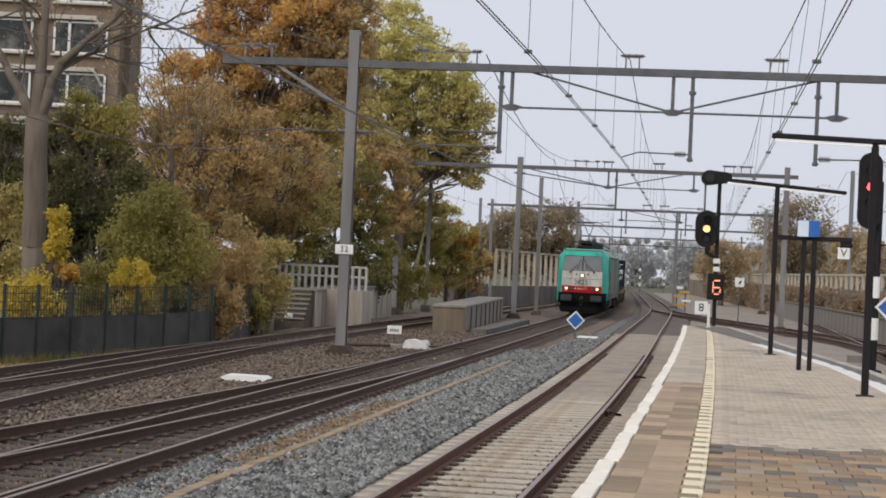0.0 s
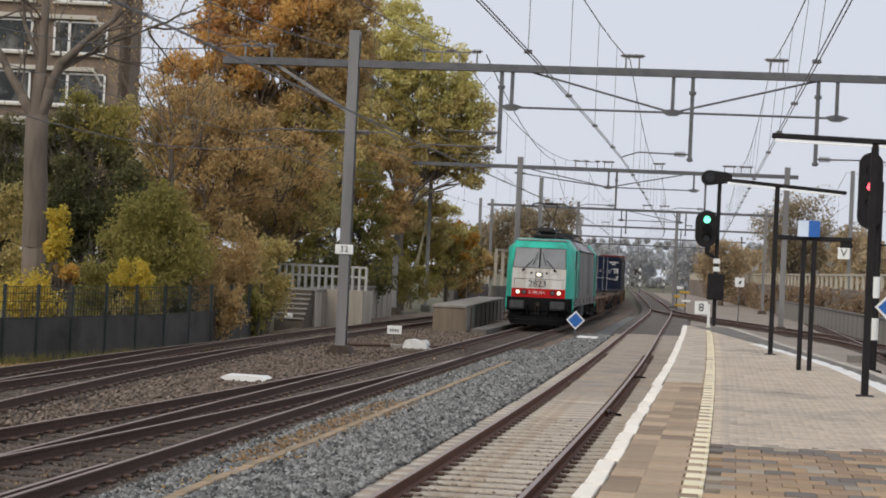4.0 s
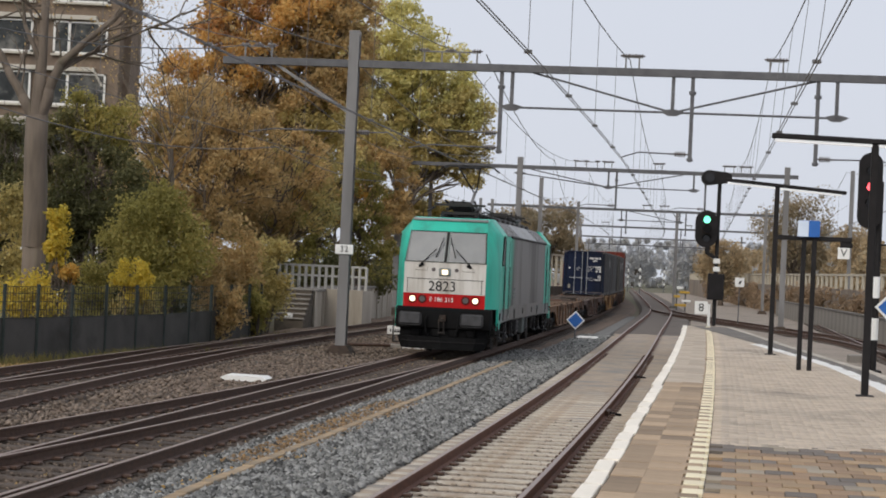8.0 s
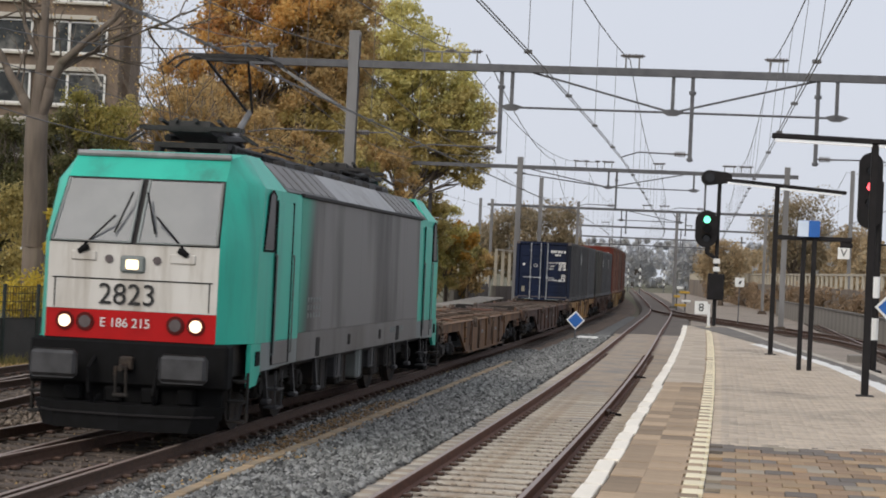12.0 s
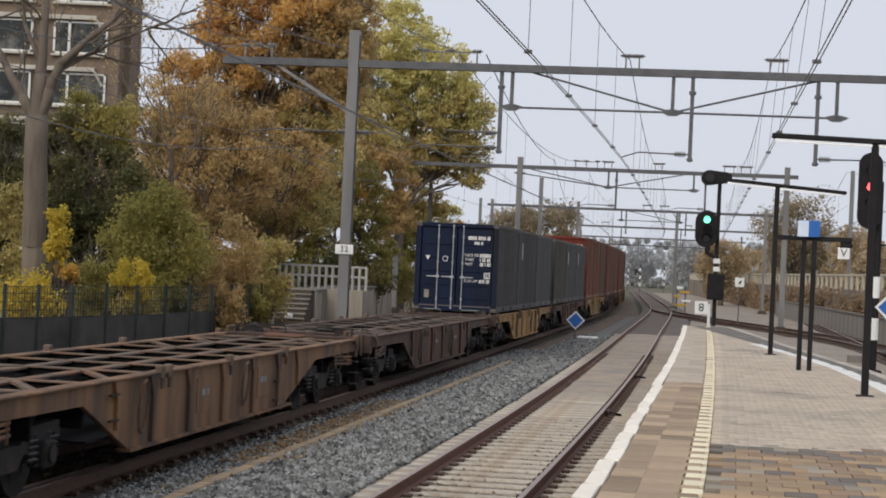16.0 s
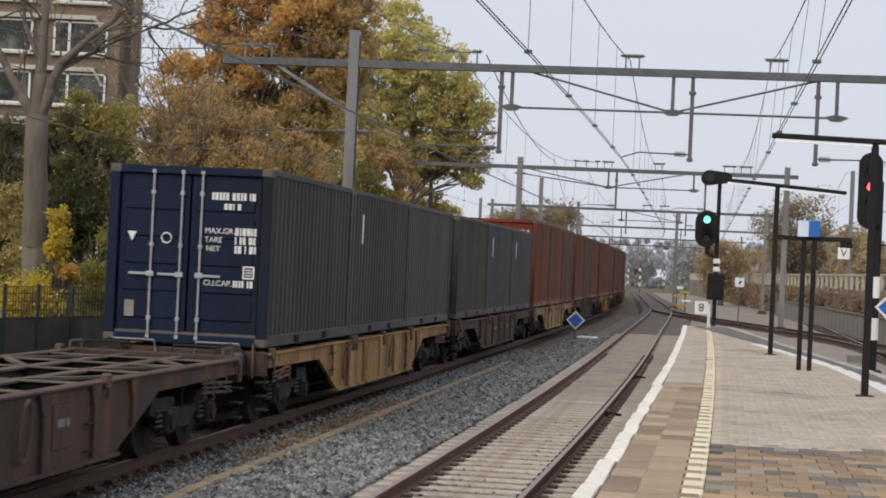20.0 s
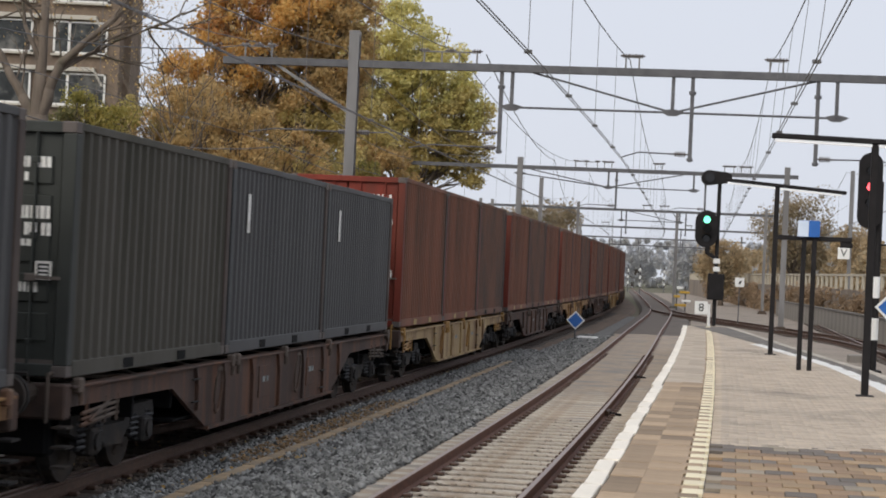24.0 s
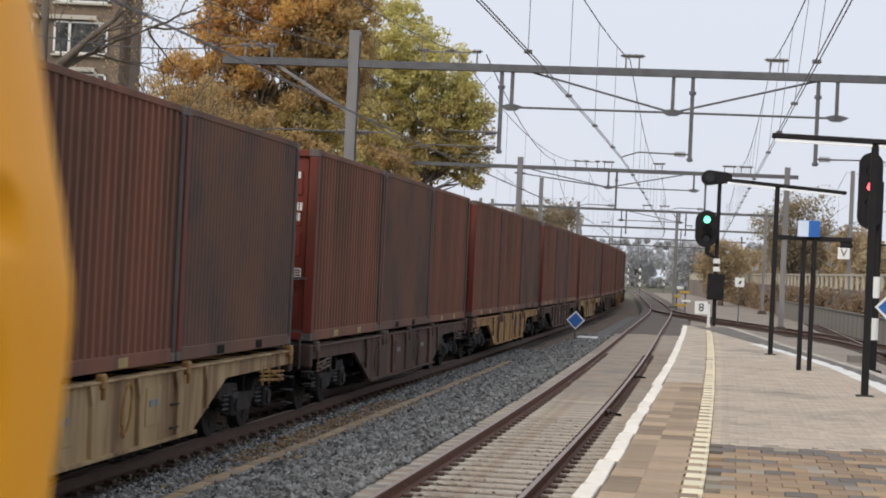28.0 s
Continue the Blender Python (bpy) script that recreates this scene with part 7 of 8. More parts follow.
CREAM = mat("weathered cream concrete", (0.50, 0.45, 0.36), (0.39, 0.35, 0.275), 1.5, 0.85, 0, 0.2, (0.28, 0.25, 0.2), 0.7, 0.4, streak=True)
palings(3.9, 136.0, 11.5, 166.0, 1.2, 3.9, 13, "tall pale concrete post fence beside the line", CREAM, (3.9,), 0.22)
palings(1.2, 140.0, 3.8, 152.0, 1.0, 3.0, 8, "cream post fence behind the line", CREAM, (3.0,), 0.18)
t = thing("parapet_wall", Matrix(), "grey concrete parapet under the post fence", "wall")
for (xa, ya), (xb, yb) in (((3.8, 135.6), (11.6, 166.4)), ((0.8, 139.6), (3.7, 152.2))):
    n = 8
    for i in range(n):
        p, q = Vector((xa, ya, 0.4)).lerp(Vector((xb, yb, 0.4)), i / n), Vector((xa, ya, 0.4)).lerp(Vector((xb, yb, 0.4)), (i + 0.985) / n)
        bm = bmesh.new()
        beam(bm, p, q, 0.35, 1.7)
        part("wall_panel", bm, CONCRETE_DARK, t)
palings(25.0, 104.0, 40.0, 300.0, 2.2, 3.15, 80, "cream concrete post balustrade along the other line", CREAM, (3.15,), 0.17)
t = thing("retaining_wall", Matrix(), "rust-brown retaining wall under the balustrade", "wall")
RWALL = mat("rust-brown masonry", (0.25, 0.20, 0.155), (0.18, 0.145, 0.115), 1.0, 0.9, 0, 0.5, (0.10, 0.09, 0.075), 0.2, 0.4, streak=True)
for i in range(28):
    p, q = Vector((25.05, 104.0, 0.95)).lerp(Vector((40.05, 300.0, 0.95)), i / 28), Vector((25.05, 104.0, 0.95)).lerp(Vector((40.05, 300.0, 0.95)), (i + 0.99) / 28)
    bm = bmesh.new()
    beam(bm, p, q, 0.4, 2.5)
    part("wall_section", bm, RWALL, t)
# concrete wall in panels
t = thing("concrete_wall", Matrix(), "low grey concrete panel wall beside the other line", "wall")
a, b = Vector((20.3, 84.0, 0)), Vector((27.0, 150.0, 0))
dirw = (b - a).normalized()
ang = -math.degrees(math.atan2(dirw.x, dirw.y))
bm = bmesh.new()
box(bm, -0.09, 0.09, -0.98, 0.98, -0.4, 0.95, 0.02)
first = part("wall_panel", bm, CONCRETE, t)
bm = bmesh.new()
box(bm, -0.13, 0.13, -1.0, 1.0, 0.95, 1.07, 0.02)
cap = part("coping", bm, CONCRETE_DARK, t)
for i in range(34):
    m = Matrix.Translation(a + dirw * 2.0 * (i - 1)) @ Matrix.Rotation(radians(ang), 4, "Z")
    if i == 0:
        first.matrix_basis, cap.matrix_basis = m, m
    else:
        twin(first, m)
        twin(cap, m)
# yellow buffer-stop boards at the junction
t = thing("lineside_cabinet", pose(19.3, 150.0, 0), "yellow lineside boards at the junction", "cabinet")
YELLOW = mat("dull yellow paint", (0.5, 0.32, 0.05), (0.42, 0.26, 0.04), 2, 0.6, 0, 0.1)
for i, (x, z, w) in enumerate(((0.0, 0.15, 0.9), (0.45, 0.5, 0.7), (-0.3, 0.85, 0.5), (0.3, 1.2, 0.8), (-0.1, 1.55, 0.5))):
    bm = bmesh.new()
    box(bm, x - w / 2, x + w / 2, -0.1 - 0.03 * i, 0.1, z, z + 0.2, 0.02)
    part("board", bm, YELLOW if i not in (1, 4) else SIGN_WHITE, t)
for x in (-0.6, 0.8):
    bm = bmesh.new()
    box(bm, x * 0.5 - 0.05, x * 0.5 + 0.05, 0.1, 0.2, -0.3, 1.8)
    part("post", bm, GALV_DARK, t)
# white-banded marker posts far down the line
for x, y in ((26.6, 250.0), (35.8, 300.0), (30.0, 300.0)):
    t = thing("marker_post", pose(x, y, 0), "thin dark post with white bands far down the line", "post")
    bm = bmesh.new()
    rod(bm, (0, 0, -0.3), (0, 0, 4.0), 0.07, seg=8)
    part("pole", bm, GALV_DARK, t)
    bm = bmesh.new()
    for z in (1.0, 2.0, 3.0):
        rod(bm, (0, 0, z), (0, 0, z + 0.5), 0.12, seg=8)
    part("white_band", bm, SIGN_WHITE, t)

# ---- fence on the near left ----
MESH_M = mat("dark green fence bar", (0.03, 0.04, 0.035), (0.02, 0.028, 0.025), 4, 0.6)
PANEL_M = mat("dark grey screen", (0.082, 0.076, 0.069), (0.058, 0.054, 0.05), 1.2, 0.85, 0, 0.2, (0.04, 0.037, 0.032), 0.9, 0.45)
t = thing("fence", Matrix(), "dark mesh fence with solid grey lower screen", "fence")
pts = [(-11.6, 40.0), (-10.16, 43.42), (-9.64, 44.66), (-9.14, 46.27), (-8.62, 48.08), (-8.12, 49.83), (-7.62, 51.57), (-7.27, 53.94), (-6.96, 56.56), (-6.65, 59.23), (-6.34, 61.82), (-6.2, 64.5), (-6.6, 69.0), (-7.2, 75.0)]
for (xa, ya), (xb, yb) in zip(pts, pts[1:]):
    a, b = Vector((xa, ya, 0)), Vector((xb, yb, 0))
    bm = bmesh.new()
    rod(bm, a + Vector((0, 0, -0.4)), a + Vector((0, 0, 1.62)), 0.045, seg=8)
    part("post", bm, MESH_M, t)
    bm = bmesh.new()
    beam(bm, a + Vector((0, 0.1, 0.27)), b + Vector((0, 0.1, 0.27)), 0.05, 1.1)
    part("screen", bm, PANEL_M, t, "solid grey screen panel")
    bm = bmesh.new()
    for k in range(12):
        p = a.lerp(b, k / 12)
        beam(bm, p + Vector((0, 0, 0.8)), p + Vector((0, 0, 1.55)), 0.012, 0.012, up=(0, 1, 0))
    for z in (0.82, 1.0, 1.2, 1.4, 1.56):
        beam(bm, a + Vector((0, 0, z)), b + Vector((0, 0, z)), 0.014, 0.014)
    part("mesh_panel", bm, MESH_M, t, "dark wire mesh panel")

# ---- apartment block ----
BRICK = mat("brown brick", (0.227, 0.168, 0.122), (0.168, 0.126, 0.0924), 3.5, 0.9, 0, 0.4, (0.118, 0.0924, 0.0756), 0.15, 0.4, fine=14)
BAND = mat("cream facade band", (0.561, 0.527, 0.459), (0.468, 0.433, 0.374), 1, 0.8, 0, 0.1, (0.323, 0.297, 0.255), 0.5, 0.4)
WINDOW = mat("apartment window glass", (0.05, 0.055, 0.055), (0.02, 0.022, 0.022), 1.2, 0.25, stain=(0.2, 0.19, 0.17), stain_scale=0.6, stain_amount=0.4, spec=0.3)
t = thing("apartment_building", pose(-19.3, 108.0, -0.3), "brown brick apartment block with cream bands and white windows", "building")
bm = bmesh.new()
box(bm, -36, 0, 0, 6.0, -0.5, 25.0)
part("wall", bm, BRICK, t, "brown brick walls")
bm = bmesh.new()
box(bm, -36.2, 0.2, -0.2, 6.2, 25.0, 25.5, 0.05)
part("roof", bm, CONCRETE_DARK, t)
bm = bmesh.new()
box(bm, 0.004, 0.4, 1.5, 5.0, -0.2, 24.0)
part("stair_wing", bm, BRICK, t)
for k in range(8):
    zf = 1.2 + k * 3.0
    bm = bmesh.new()
    box(bm, -36.1, -1.35, -0.35, -0.004, zf - 0.12, zf + 0.14, 0.02)
    beam(bm, (-1.4, -0.18, zf), (-0.9, -0.18, zf - 0.9), 0.2, 0.12)
    part("band", bm, BAND, t, "cream band above the windows")
    for j in range(8):
        x0 = -3.85 - j * 4.35
        x1 = x0 + 3.15
        z0, z1 = zf - 2.1, zf - 0.2
        bm = bmesh.new()
        for a, b2 in (((x0, z0), (x1, z0 + 0.12)), ((x0, z1 - 0.1), (x1, z1)), ((x0, z0), (x0 + 0.12, z1)), ((x1 - 0.12, z0), (x1, z1)), ((x0 + 0.85, z0), (x0 + 1.0, z1))):
            box(bm, a[0], b2[0], -0.14, -0.01, a[1], b2[1])
        w = part("window", bm, WHITE_PAINT, t, "white window frame")
        for xa, xb in ((x0 + 0.12, x0 + 0.85), (x0 + 1.0, x1 - 0.12)):
            bm = bmesh.new()
            box(bm, xa, xb, -0.06, -0.02, z0 + 0.12, z1 - 0.1)
            part("pane", bm, WINDOW, w)
        bm = bmesh.new()
        box(bm, x0 - 0.1, x1 + 0.1, -0.25, -0.01, z0 - 0.12, z0 - 0.004)
        part("sill", bm, BAND, w)


# ---- trees and shrubs ----
BARK = mat("grey-brown bark", (0.176, 0.141, 0.111), (0.113, 0.0905, 0.0724), 6, 0.95, 0, 0.8, (0.113, 0.113, 0.0679), 1.2, 0.3, streak=True)
BARK_DARK = mat("dark bark", (0.156, 0.126, 0.102), (0.102, 0.0816, 0.0672), 6, 0.95, 0, 0.6)
L_ORANGE = leaf_mat("orange-brown leaves", [(0.434, 0.313, 0.133), (0.587, 0.388, 0.148), (0.714, 0.431, 0.137), (0.765, 0.526, 0.198)])
L_RUST = leaf_mat("rust-red leaves", [(0.403, 0.258, 0.123), (0.538, 0.314, 0.134), (0.65, 0.358, 0.14), (0.616, 0.437, 0.213)])
L_BROWN = leaf_mat("olive-brown leaves", [(0.345, 0.253, 0.125), (0.462, 0.336, 0.159), (0.580, 0.405, 0.181), (0.690, 0.475, 0.218)])
L_OLIVE = leaf_mat("olive leaves", [(0.339, 0.290, 0.122), (0.457, 0.382, 0.155), (0.575, 0.463, 0.180), (0.679, 0.524, 0.217)])
L_YELGREEN = leaf_mat("yellow-green leaves", [(0.44, 0.41, 0.17), (0.59, 0.54, 0.22), (0.72, 0.645, 0.27), (0.79, 0.72, 0.36)])
L_GREEN = leaf_mat("green leaves", [(0.196, 0.186, 0.0561), (0.288, 0.258, 0.0777), (0.392, 0.335, 0.104), (0.515, 0.394, 0.13)])
L_DARK = leaf_mat("dark evergreen leaves", [(0.0652, 0.0702, 0.0332), (0.112, 0.113, 0.0509), (0.171, 0.162, 0.072), (0.265, 0.223, 0.0976)])
L_YELLOW = leaf_mat("bright yellow leaves", [(0.40, 0.33, 0.07), (0.56, 0.45, 0.075), (0.70, 0.53, 0.085), (0.74, 0.48, 0.08)])
L_AMBER = leaf_mat("amber leaves", [(0.345, 0.253, 0.0805), (0.529, 0.345, 0.0862), (0.69, 0.391, 0.0862), (0.667, 0.322, 0.0862)])
L_MIX = leaf_mat("mixed green and rust leaves", [(0.281, 0.292, 0.117), (0.421, 0.374, 0.152), (0.562, 0.433, 0.17), (0.655, 0.491, 0.199)])
# far foliage: distance haze is put into these paler, greyer leaf colours
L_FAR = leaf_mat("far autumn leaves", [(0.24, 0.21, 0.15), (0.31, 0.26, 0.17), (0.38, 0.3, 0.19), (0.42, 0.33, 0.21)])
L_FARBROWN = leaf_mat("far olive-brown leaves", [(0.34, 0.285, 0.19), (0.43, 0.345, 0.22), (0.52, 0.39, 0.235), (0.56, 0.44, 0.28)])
L_FARHAZE = leaf_mat("far hazy leaves", [(0.454, 0.474, 0.516), (0.521, 0.534, 0.567), (0.59, 0.582, 0.567), (0.634, 0.617, 0.593)])


def leaves(name, centres, radii, per, size, material, parent, seed, flat=1.0, hang=0.0):
    """Loose leaves round many centres, as folded quads."""
    rng = np.random.default_rng(seed)
    c = np.repeat(np.asarray(centres, float), per, axis=0)
    r = np.repeat(np.asarray(radii, float), per)
    n = len(c)
    d = rng.normal(size=(n, 3))
    d /= np.linalg.norm(d, axis=1)[:, None]
    p = c + d * (r * rng.random(n) ** 0.5)[:, None] * np.array([1, 1, flat])
    s = size * (0.55 + 0.9 * rng.random(n))
    a = rng.normal(size=(n, 3))
    a[:, 2] -= hang
    a /= np.linalg.norm(a, axis=1)[:, None]
    b = np.cross(a, rng.normal(size=(n, 3)))
    b /= np.linalg.norm(b, axis=1)[:, None]
    nn = np.cross(a, b)
    a, b, nn = a * s[:, None], b * s[:, None] * 0.62, nn * s[:, None] * 0.18
    v = np.stack([p - a, p + b + nn, p + a, p - b + nn], 1).reshape(-1, 3)
    f = np.arange(n * 4).reshape(-1, 4)
    ob = new(name, raw_mesh(name, v, f, material))
    ob.parent = parent
    return ob


def limb(bm, a, b, r0, r1, bend=0.12, n=4, rng=random):
    """A crooked tapered limb from a to b, one skin from end to end."""
    a, b = Vector(a), Vector(b)
    L = (b - a).length
    pts = [a]
    for i in range(1, n + 1):
        q = a.lerp(b, i / n)
        if i < n:
            q += Vector((rng.uniform(-1, 1), rng.uniform(-1, 1), rng.uniform(-0.5, 0.5))) * L * bend * 0.5
        pts.append(q)
    seg = 9 if r0 > 0.15 else (6 if r0 > 0.06 else 4)
    d0 = (b - a).normalized()
    u = d0.cross(Vector((0, 1, 0)) if abs(d0.y) < 0.9 else Vector((1, 0, 0))).normalized()
    w = d0.cross(u)
    rows = []
    for i, p in enumerate(pts):
        r = r0 + (r1 - r0) * i / n
        rows.append([bm.verts.new(p + (u * math.cos(6.2832 * k / seg) + w * math.sin(6.2832 * k / seg)) * r * (1 + (rng.uniform(-0.06, 0.06) if r > 0.1 else 0))) for k in range(seg)])
    for q0, q1 in zip(rows, rows[1:]):
        for k in range(seg):
            bm.faces.new((q0[k], q0[(k + 1) % seg], q1[(k + 1) % seg], q1[k]))
    bm.faces.new(rows[-1])
    return b


def branch_out(bm, base, direction, length, r, depth, tips, rng, spread=0.7):
    end = base + direction * length
    limb(bm, base, end, r, r * 0.6, 0.15, 3, rng)
    if depth == 0:
        tips.append(end)
        return
    for _ in range(rng.choice((2, 3, 3))):
        d = (direction + Vector((rng.uniform(-1, 1), rng.uniform(-1, 1), rng.uniform(-0.45, 0.8))) * spread).normalized()
        branch_out(bm, base.lerp(end, rng.uniform(0.55, 1.0)), d, length * rng.uniform(0.55, 0.8), r * 0.55, depth - 1, tips, rng, spread)


def tree(x, y, trunk_h, trunk_r, crown, label, leaf_m, n_clumps, per, size, seed, bark=BARK_DARK, z0=-0.4, clump=0.9, hollow=0.35, group="trees beside the line", name="tree"):
    """A trunk, limbs that reach into the crown, and loose leaves in clumps. crown: centre dx, z and half sizes x, y, z."""
    rng = random.Random(seed)
    t = thing(name, pose(x, y, 0), label, "tree", group)
    dx, cz, hx, hy, hz = crown
    bm = bmesh.new()
    fork = Vector((dx * 0.3, 0, z0 + trunk_h))
    limb(bm, (0, 0, z0), fork, trunk_r, trunk_r * 0.7, 0.05, 4, rng)
    centres, radii = [], []
    while len(centres) < n_clumps:
        v = Vector((rng.uniform(-1, 1), rng.uniform(-1, 1), rng.uniform(-1, 1)))
        k = v.length
        wob = 0.85 + 0.3 * noise.noise(Vector((v.x * 1.7 + seed, v.y * 1.7, v.z * 1.7)))
        if k > wob or k < hollow * rng.random():
            continue
        centres.append((dx + v.x * hx, v.y * hy, cz + v.z * hz))
        radii.append(clump * rng.uniform(0.55, 1.2))
    for i in range(min(30, n_clumps)):
        c = Vector(centres[i])
        mid = fork.lerp(c, rng.uniform(0.35, 0.55)) + Vector((0, 0, rng.uniform(0.0, 0.5)))
        r = trunk_r * rng.uniform(0.16, 0.3)
        limb(bm, fork + Vector((0, 0, rng.uniform(-0.6, 0.4))), mid, r, r * 0.6, 0.1, 3, rng)
        limb(bm, mid, c, r * 0.6, 0.015, 0.15, 3, rng)
    part("trunk", bm, bark, t, "trunk and limbs")
    bm = bmesh.new()
    for i in range(min(70, n_clumps)):
        c = Vector(centres[i])
        for _ in range(2):
            p = c + Vector((rng.uniform(-1, 1), rng.uniform(-1, 1), rng.uniform(-0.6, 1.0))) * radii[i] * 1.3
            tube(bm, [c.lerp(fork, 0.25), c.lerp(p, 0.5) + Vector((rng.uniform(-0.1, 0.1), 0, rng.uniform(-0.1, 0.1))), p], 0.012, 3)
    part("twig_spray", bm, BARK, t, "fine bare twigs")["kind"] = "stuff"
    leaves("crown", centres, radii, int(per * 1.5), size * 0.74, leaf_m, t, seed)
    return t


def shrub(x, y, hx, hy, z_lo, z_hi, label, leaf_m, n, per, size, seed, clump=0.55, hang=0.0, name="shrub"):
    rng = random.Random(seed)
    t = thing(name, pose(x, y, 0), label, "shrub", "shrubs behind the fence")
    bm = bmesh.new()
    centres, radii = [], []
    cz, hz = (z_lo + z_hi) / 2, (z_hi - z_lo) / 2
    while len(centres) < n:
        v = Vector((rng.uniform(-1, 1), rng.uniform(-1, 1), rng.uniform(-1, 1)))
        if v.length > 0.9 + 0.25 * noise.noise(v * 2.1 + Vector((seed, 0, 0))):
            continue
        centres.append((v.x * hx, v.y * hy, cz + v.z * hz))
        radii.append(clump * rng.uniform(0.6, 1.25))
    for i in range(min(14, n)):
        c = Vector(centres[i])
        limb(bm, (c.x * 0.25, c.y * 0.25, -0.45), c, 0.035, 0.008, 0.1, 4, rng)
    part("stem", bm, BARK_DARK, t)
    leaves("foliage", centres, radii, per, size, leaf_m, t, seed, 1.0, hang)
    return t


def wood_tree(x, y, trunk_h, trunk_r, lobes, label, size, seed, per=120, dense=7.0, clump=0.6, twigs=90, bark=BARK_DARK, name="tree", group="trees beside the line", z0=-0.4):
    """A tree whose crown is made of lobes: (x, z, half width, half height, leaves, forward shift), each filled with clumps of loose leaves."""
    rng = random.Random(seed)
    t = thing(name, pose(x, y, 0), label, "tree", group)
    fork = Vector((rng.uniform(-0.2, 0.2), 0, z0 + trunk_h))
    bm = bmesh.new()
    limb(bm, (0, 0, z0), fork, trunk_r, trunk_r * 0.72, 0.05, 4, rng)
    spray = bmesh.new()
    by_leaf = {}
    for lx, lz, hx, hz, leaf_m, fy in lobes:
        c0 = Vector((lx - x, fy, lz))
        hy = 0.75 * max(hx, hz) if hx > 1 else hx
        n = max(6, int(dense * hx * hz))
        centres, radii = by_leaf.setdefault(leaf_m.name, ([], [], leaf_m))[:2]
        mine = []
        while len(mine) < n:
            v = Vector((rng.uniform(-1, 1), rng.uniform(-1, 1), rng.uniform(-1, 1)))
            edge = 0.86 + 0.42 * noise.noise(Vector((v.x * 1.9 + seed * 3.1 + lx, v.y * 1.9, v.z * 1.9 + lz)))
            if v.length > edge or (v.length < 0.55 and rng.random() < 0.6):
                continue
            mine.append(c0 + Vector((v.x * hx, v.y * hy, v.z * hz)))
        # limbs fork from a lead into the lobe
        lead = fork.lerp(c0, 0.6) + Vector((rng.uniform(-0.3, 0.3), rng.uniform(-0.3, 0.3), 0))
        r = trunk_r * rng.uniform(0.3, 0.42)
        limb(bm, fork - Vector((0, 0, rng.uniform(0, 0.5))), lead, r, r * 0.65, 0.12, 4, rng)
        for i in range(min(12, n)):
            limb(bm, lead.lerp(fork, rng.uniform(0, 0.35)), mine[i], r * 0.45, 0.012, 0.16, 4, rng)
        for i in range(min(int(twigs * hx * hz / 12) + 4, n)):
            c = mine[i]
            for _ in range(2):
                d = (c - lead).normalized()
                p = c + (d + Vector((rng.uniform(-1, 1), rng.uniform(-1, 1), rng.uniform(-0.5, 0.9)))) * clump * rng.uniform(0.6, 1.3)
                q = c.lerp(lead, 0.3)
                tube(spray, [q, q.lerp(p, 0.5) + Vector((rng.uniform(-0.12, 0.12), 0, rng.uniform(-0.12, 0.12))), p], 0.011, 3)
        centres += [tuple(p) for p in mine]
        radii += [clump * rng.uniform(0.5, 1.25) for _ in mine]
    part("trunk", bm, bark, t, "trunk and forking limbs", True)
    part("twig_spray", spray, BARK, t, "fine bare twigs")["kind"] = "stuff"
    for k, (centres, radii, leaf_m) in enumerate(by_leaf.values()):
        leaves("crown", centres, radii, per, size, leaf_m, t, seed * 7 + k, 0.75, 0.25)
    return t


# the tall orange tree and the yellow-green one beside it
wood_tree(-8.4, 84.0, 5.0, 0.34,
          [(-8.2, 12.9, 3.6, 2.8, L_ORANGE, 0), (-7.4, 10.4, 3.4, 2.4, L_BROWN, 0.2), (-4.9, 13.6, 1.6, 2.0, L_BROWN, 0.4), (-10.6, 10.8, 2.5, 2.5, L_ORANGE, -0.8), (-6.4, 14.3, 1.9, 1.9, L_ORANGE, 0), (-9.8, 13.4, 1.8, 1.6, L_RUST, -0.6), (-5.3, 11.4, 1.9, 2.8, L_BROWN, 0.3),
           (-9.8, 8.4, 3.2, 2.2, L_BROWN, -0.3), (-7.0, 7.6, 3.4, 3.2, L_OLIVE, 0.5), (-11.6, 8.6, 1.6, 1.8, L_BROWN, 0.4)],
          "tall tree with orange and brown autumn leaves", 0.08, 11, 160, 10.0, 0.66, 40)
wood_tree(-2.6, 116.0, 6.5, 0.34,
          [(-3.2, 15.6, 3.2, 3.7, L_YELGREEN, 0), (-6.6, 16.6, 1.8, 2.2, L_OLIVE, 0.8), (-1.0, 13.4, 3.3, 3.5, L_YELGREEN, 0), (-5.4, 13.8, 2.4, 3.2, L_OLIVE, 0.6), (0.2, 11.4, 2.7, 2.7, L_OLIVE, -0.5), (1.2, 12.4, 1.7, 1.6, L_YELGREEN, -0.6), (-4.0, 10.8, 3.5, 2.8, L_OLIVE, 0),
           (0.9, 9.7, 1.8, 1.7, L_OLIVE, 0), (1.3, 8.3, 1.0, 0.9, L_OLIVE, 0), (-1.6, 8.9, 2.4, 1.5, L_OLIVE, 0.4)],
          "tall round tree with yellow-green and olive leaves", 0.105, 13, 140, 8.0, 0.75, 14)
wood_tree(-6.0, 104.0, 4.0, 0.28, [(-6.2, 9.2, 3.4, 3.4, L_OLIVE, 0), (-4.0, 6.6, 2.8, 3.2, L_BROWN, 0), (-8.6, 6.4, 3.4, 3.6, L_OLIVE, 0), (-12.0, 6.4, 3.2, 3.8, L_BROWN, 0)],
          "broad olive tree filling the wood's edge", 0.10, 29, 140, 9.0, 0.75, 20)
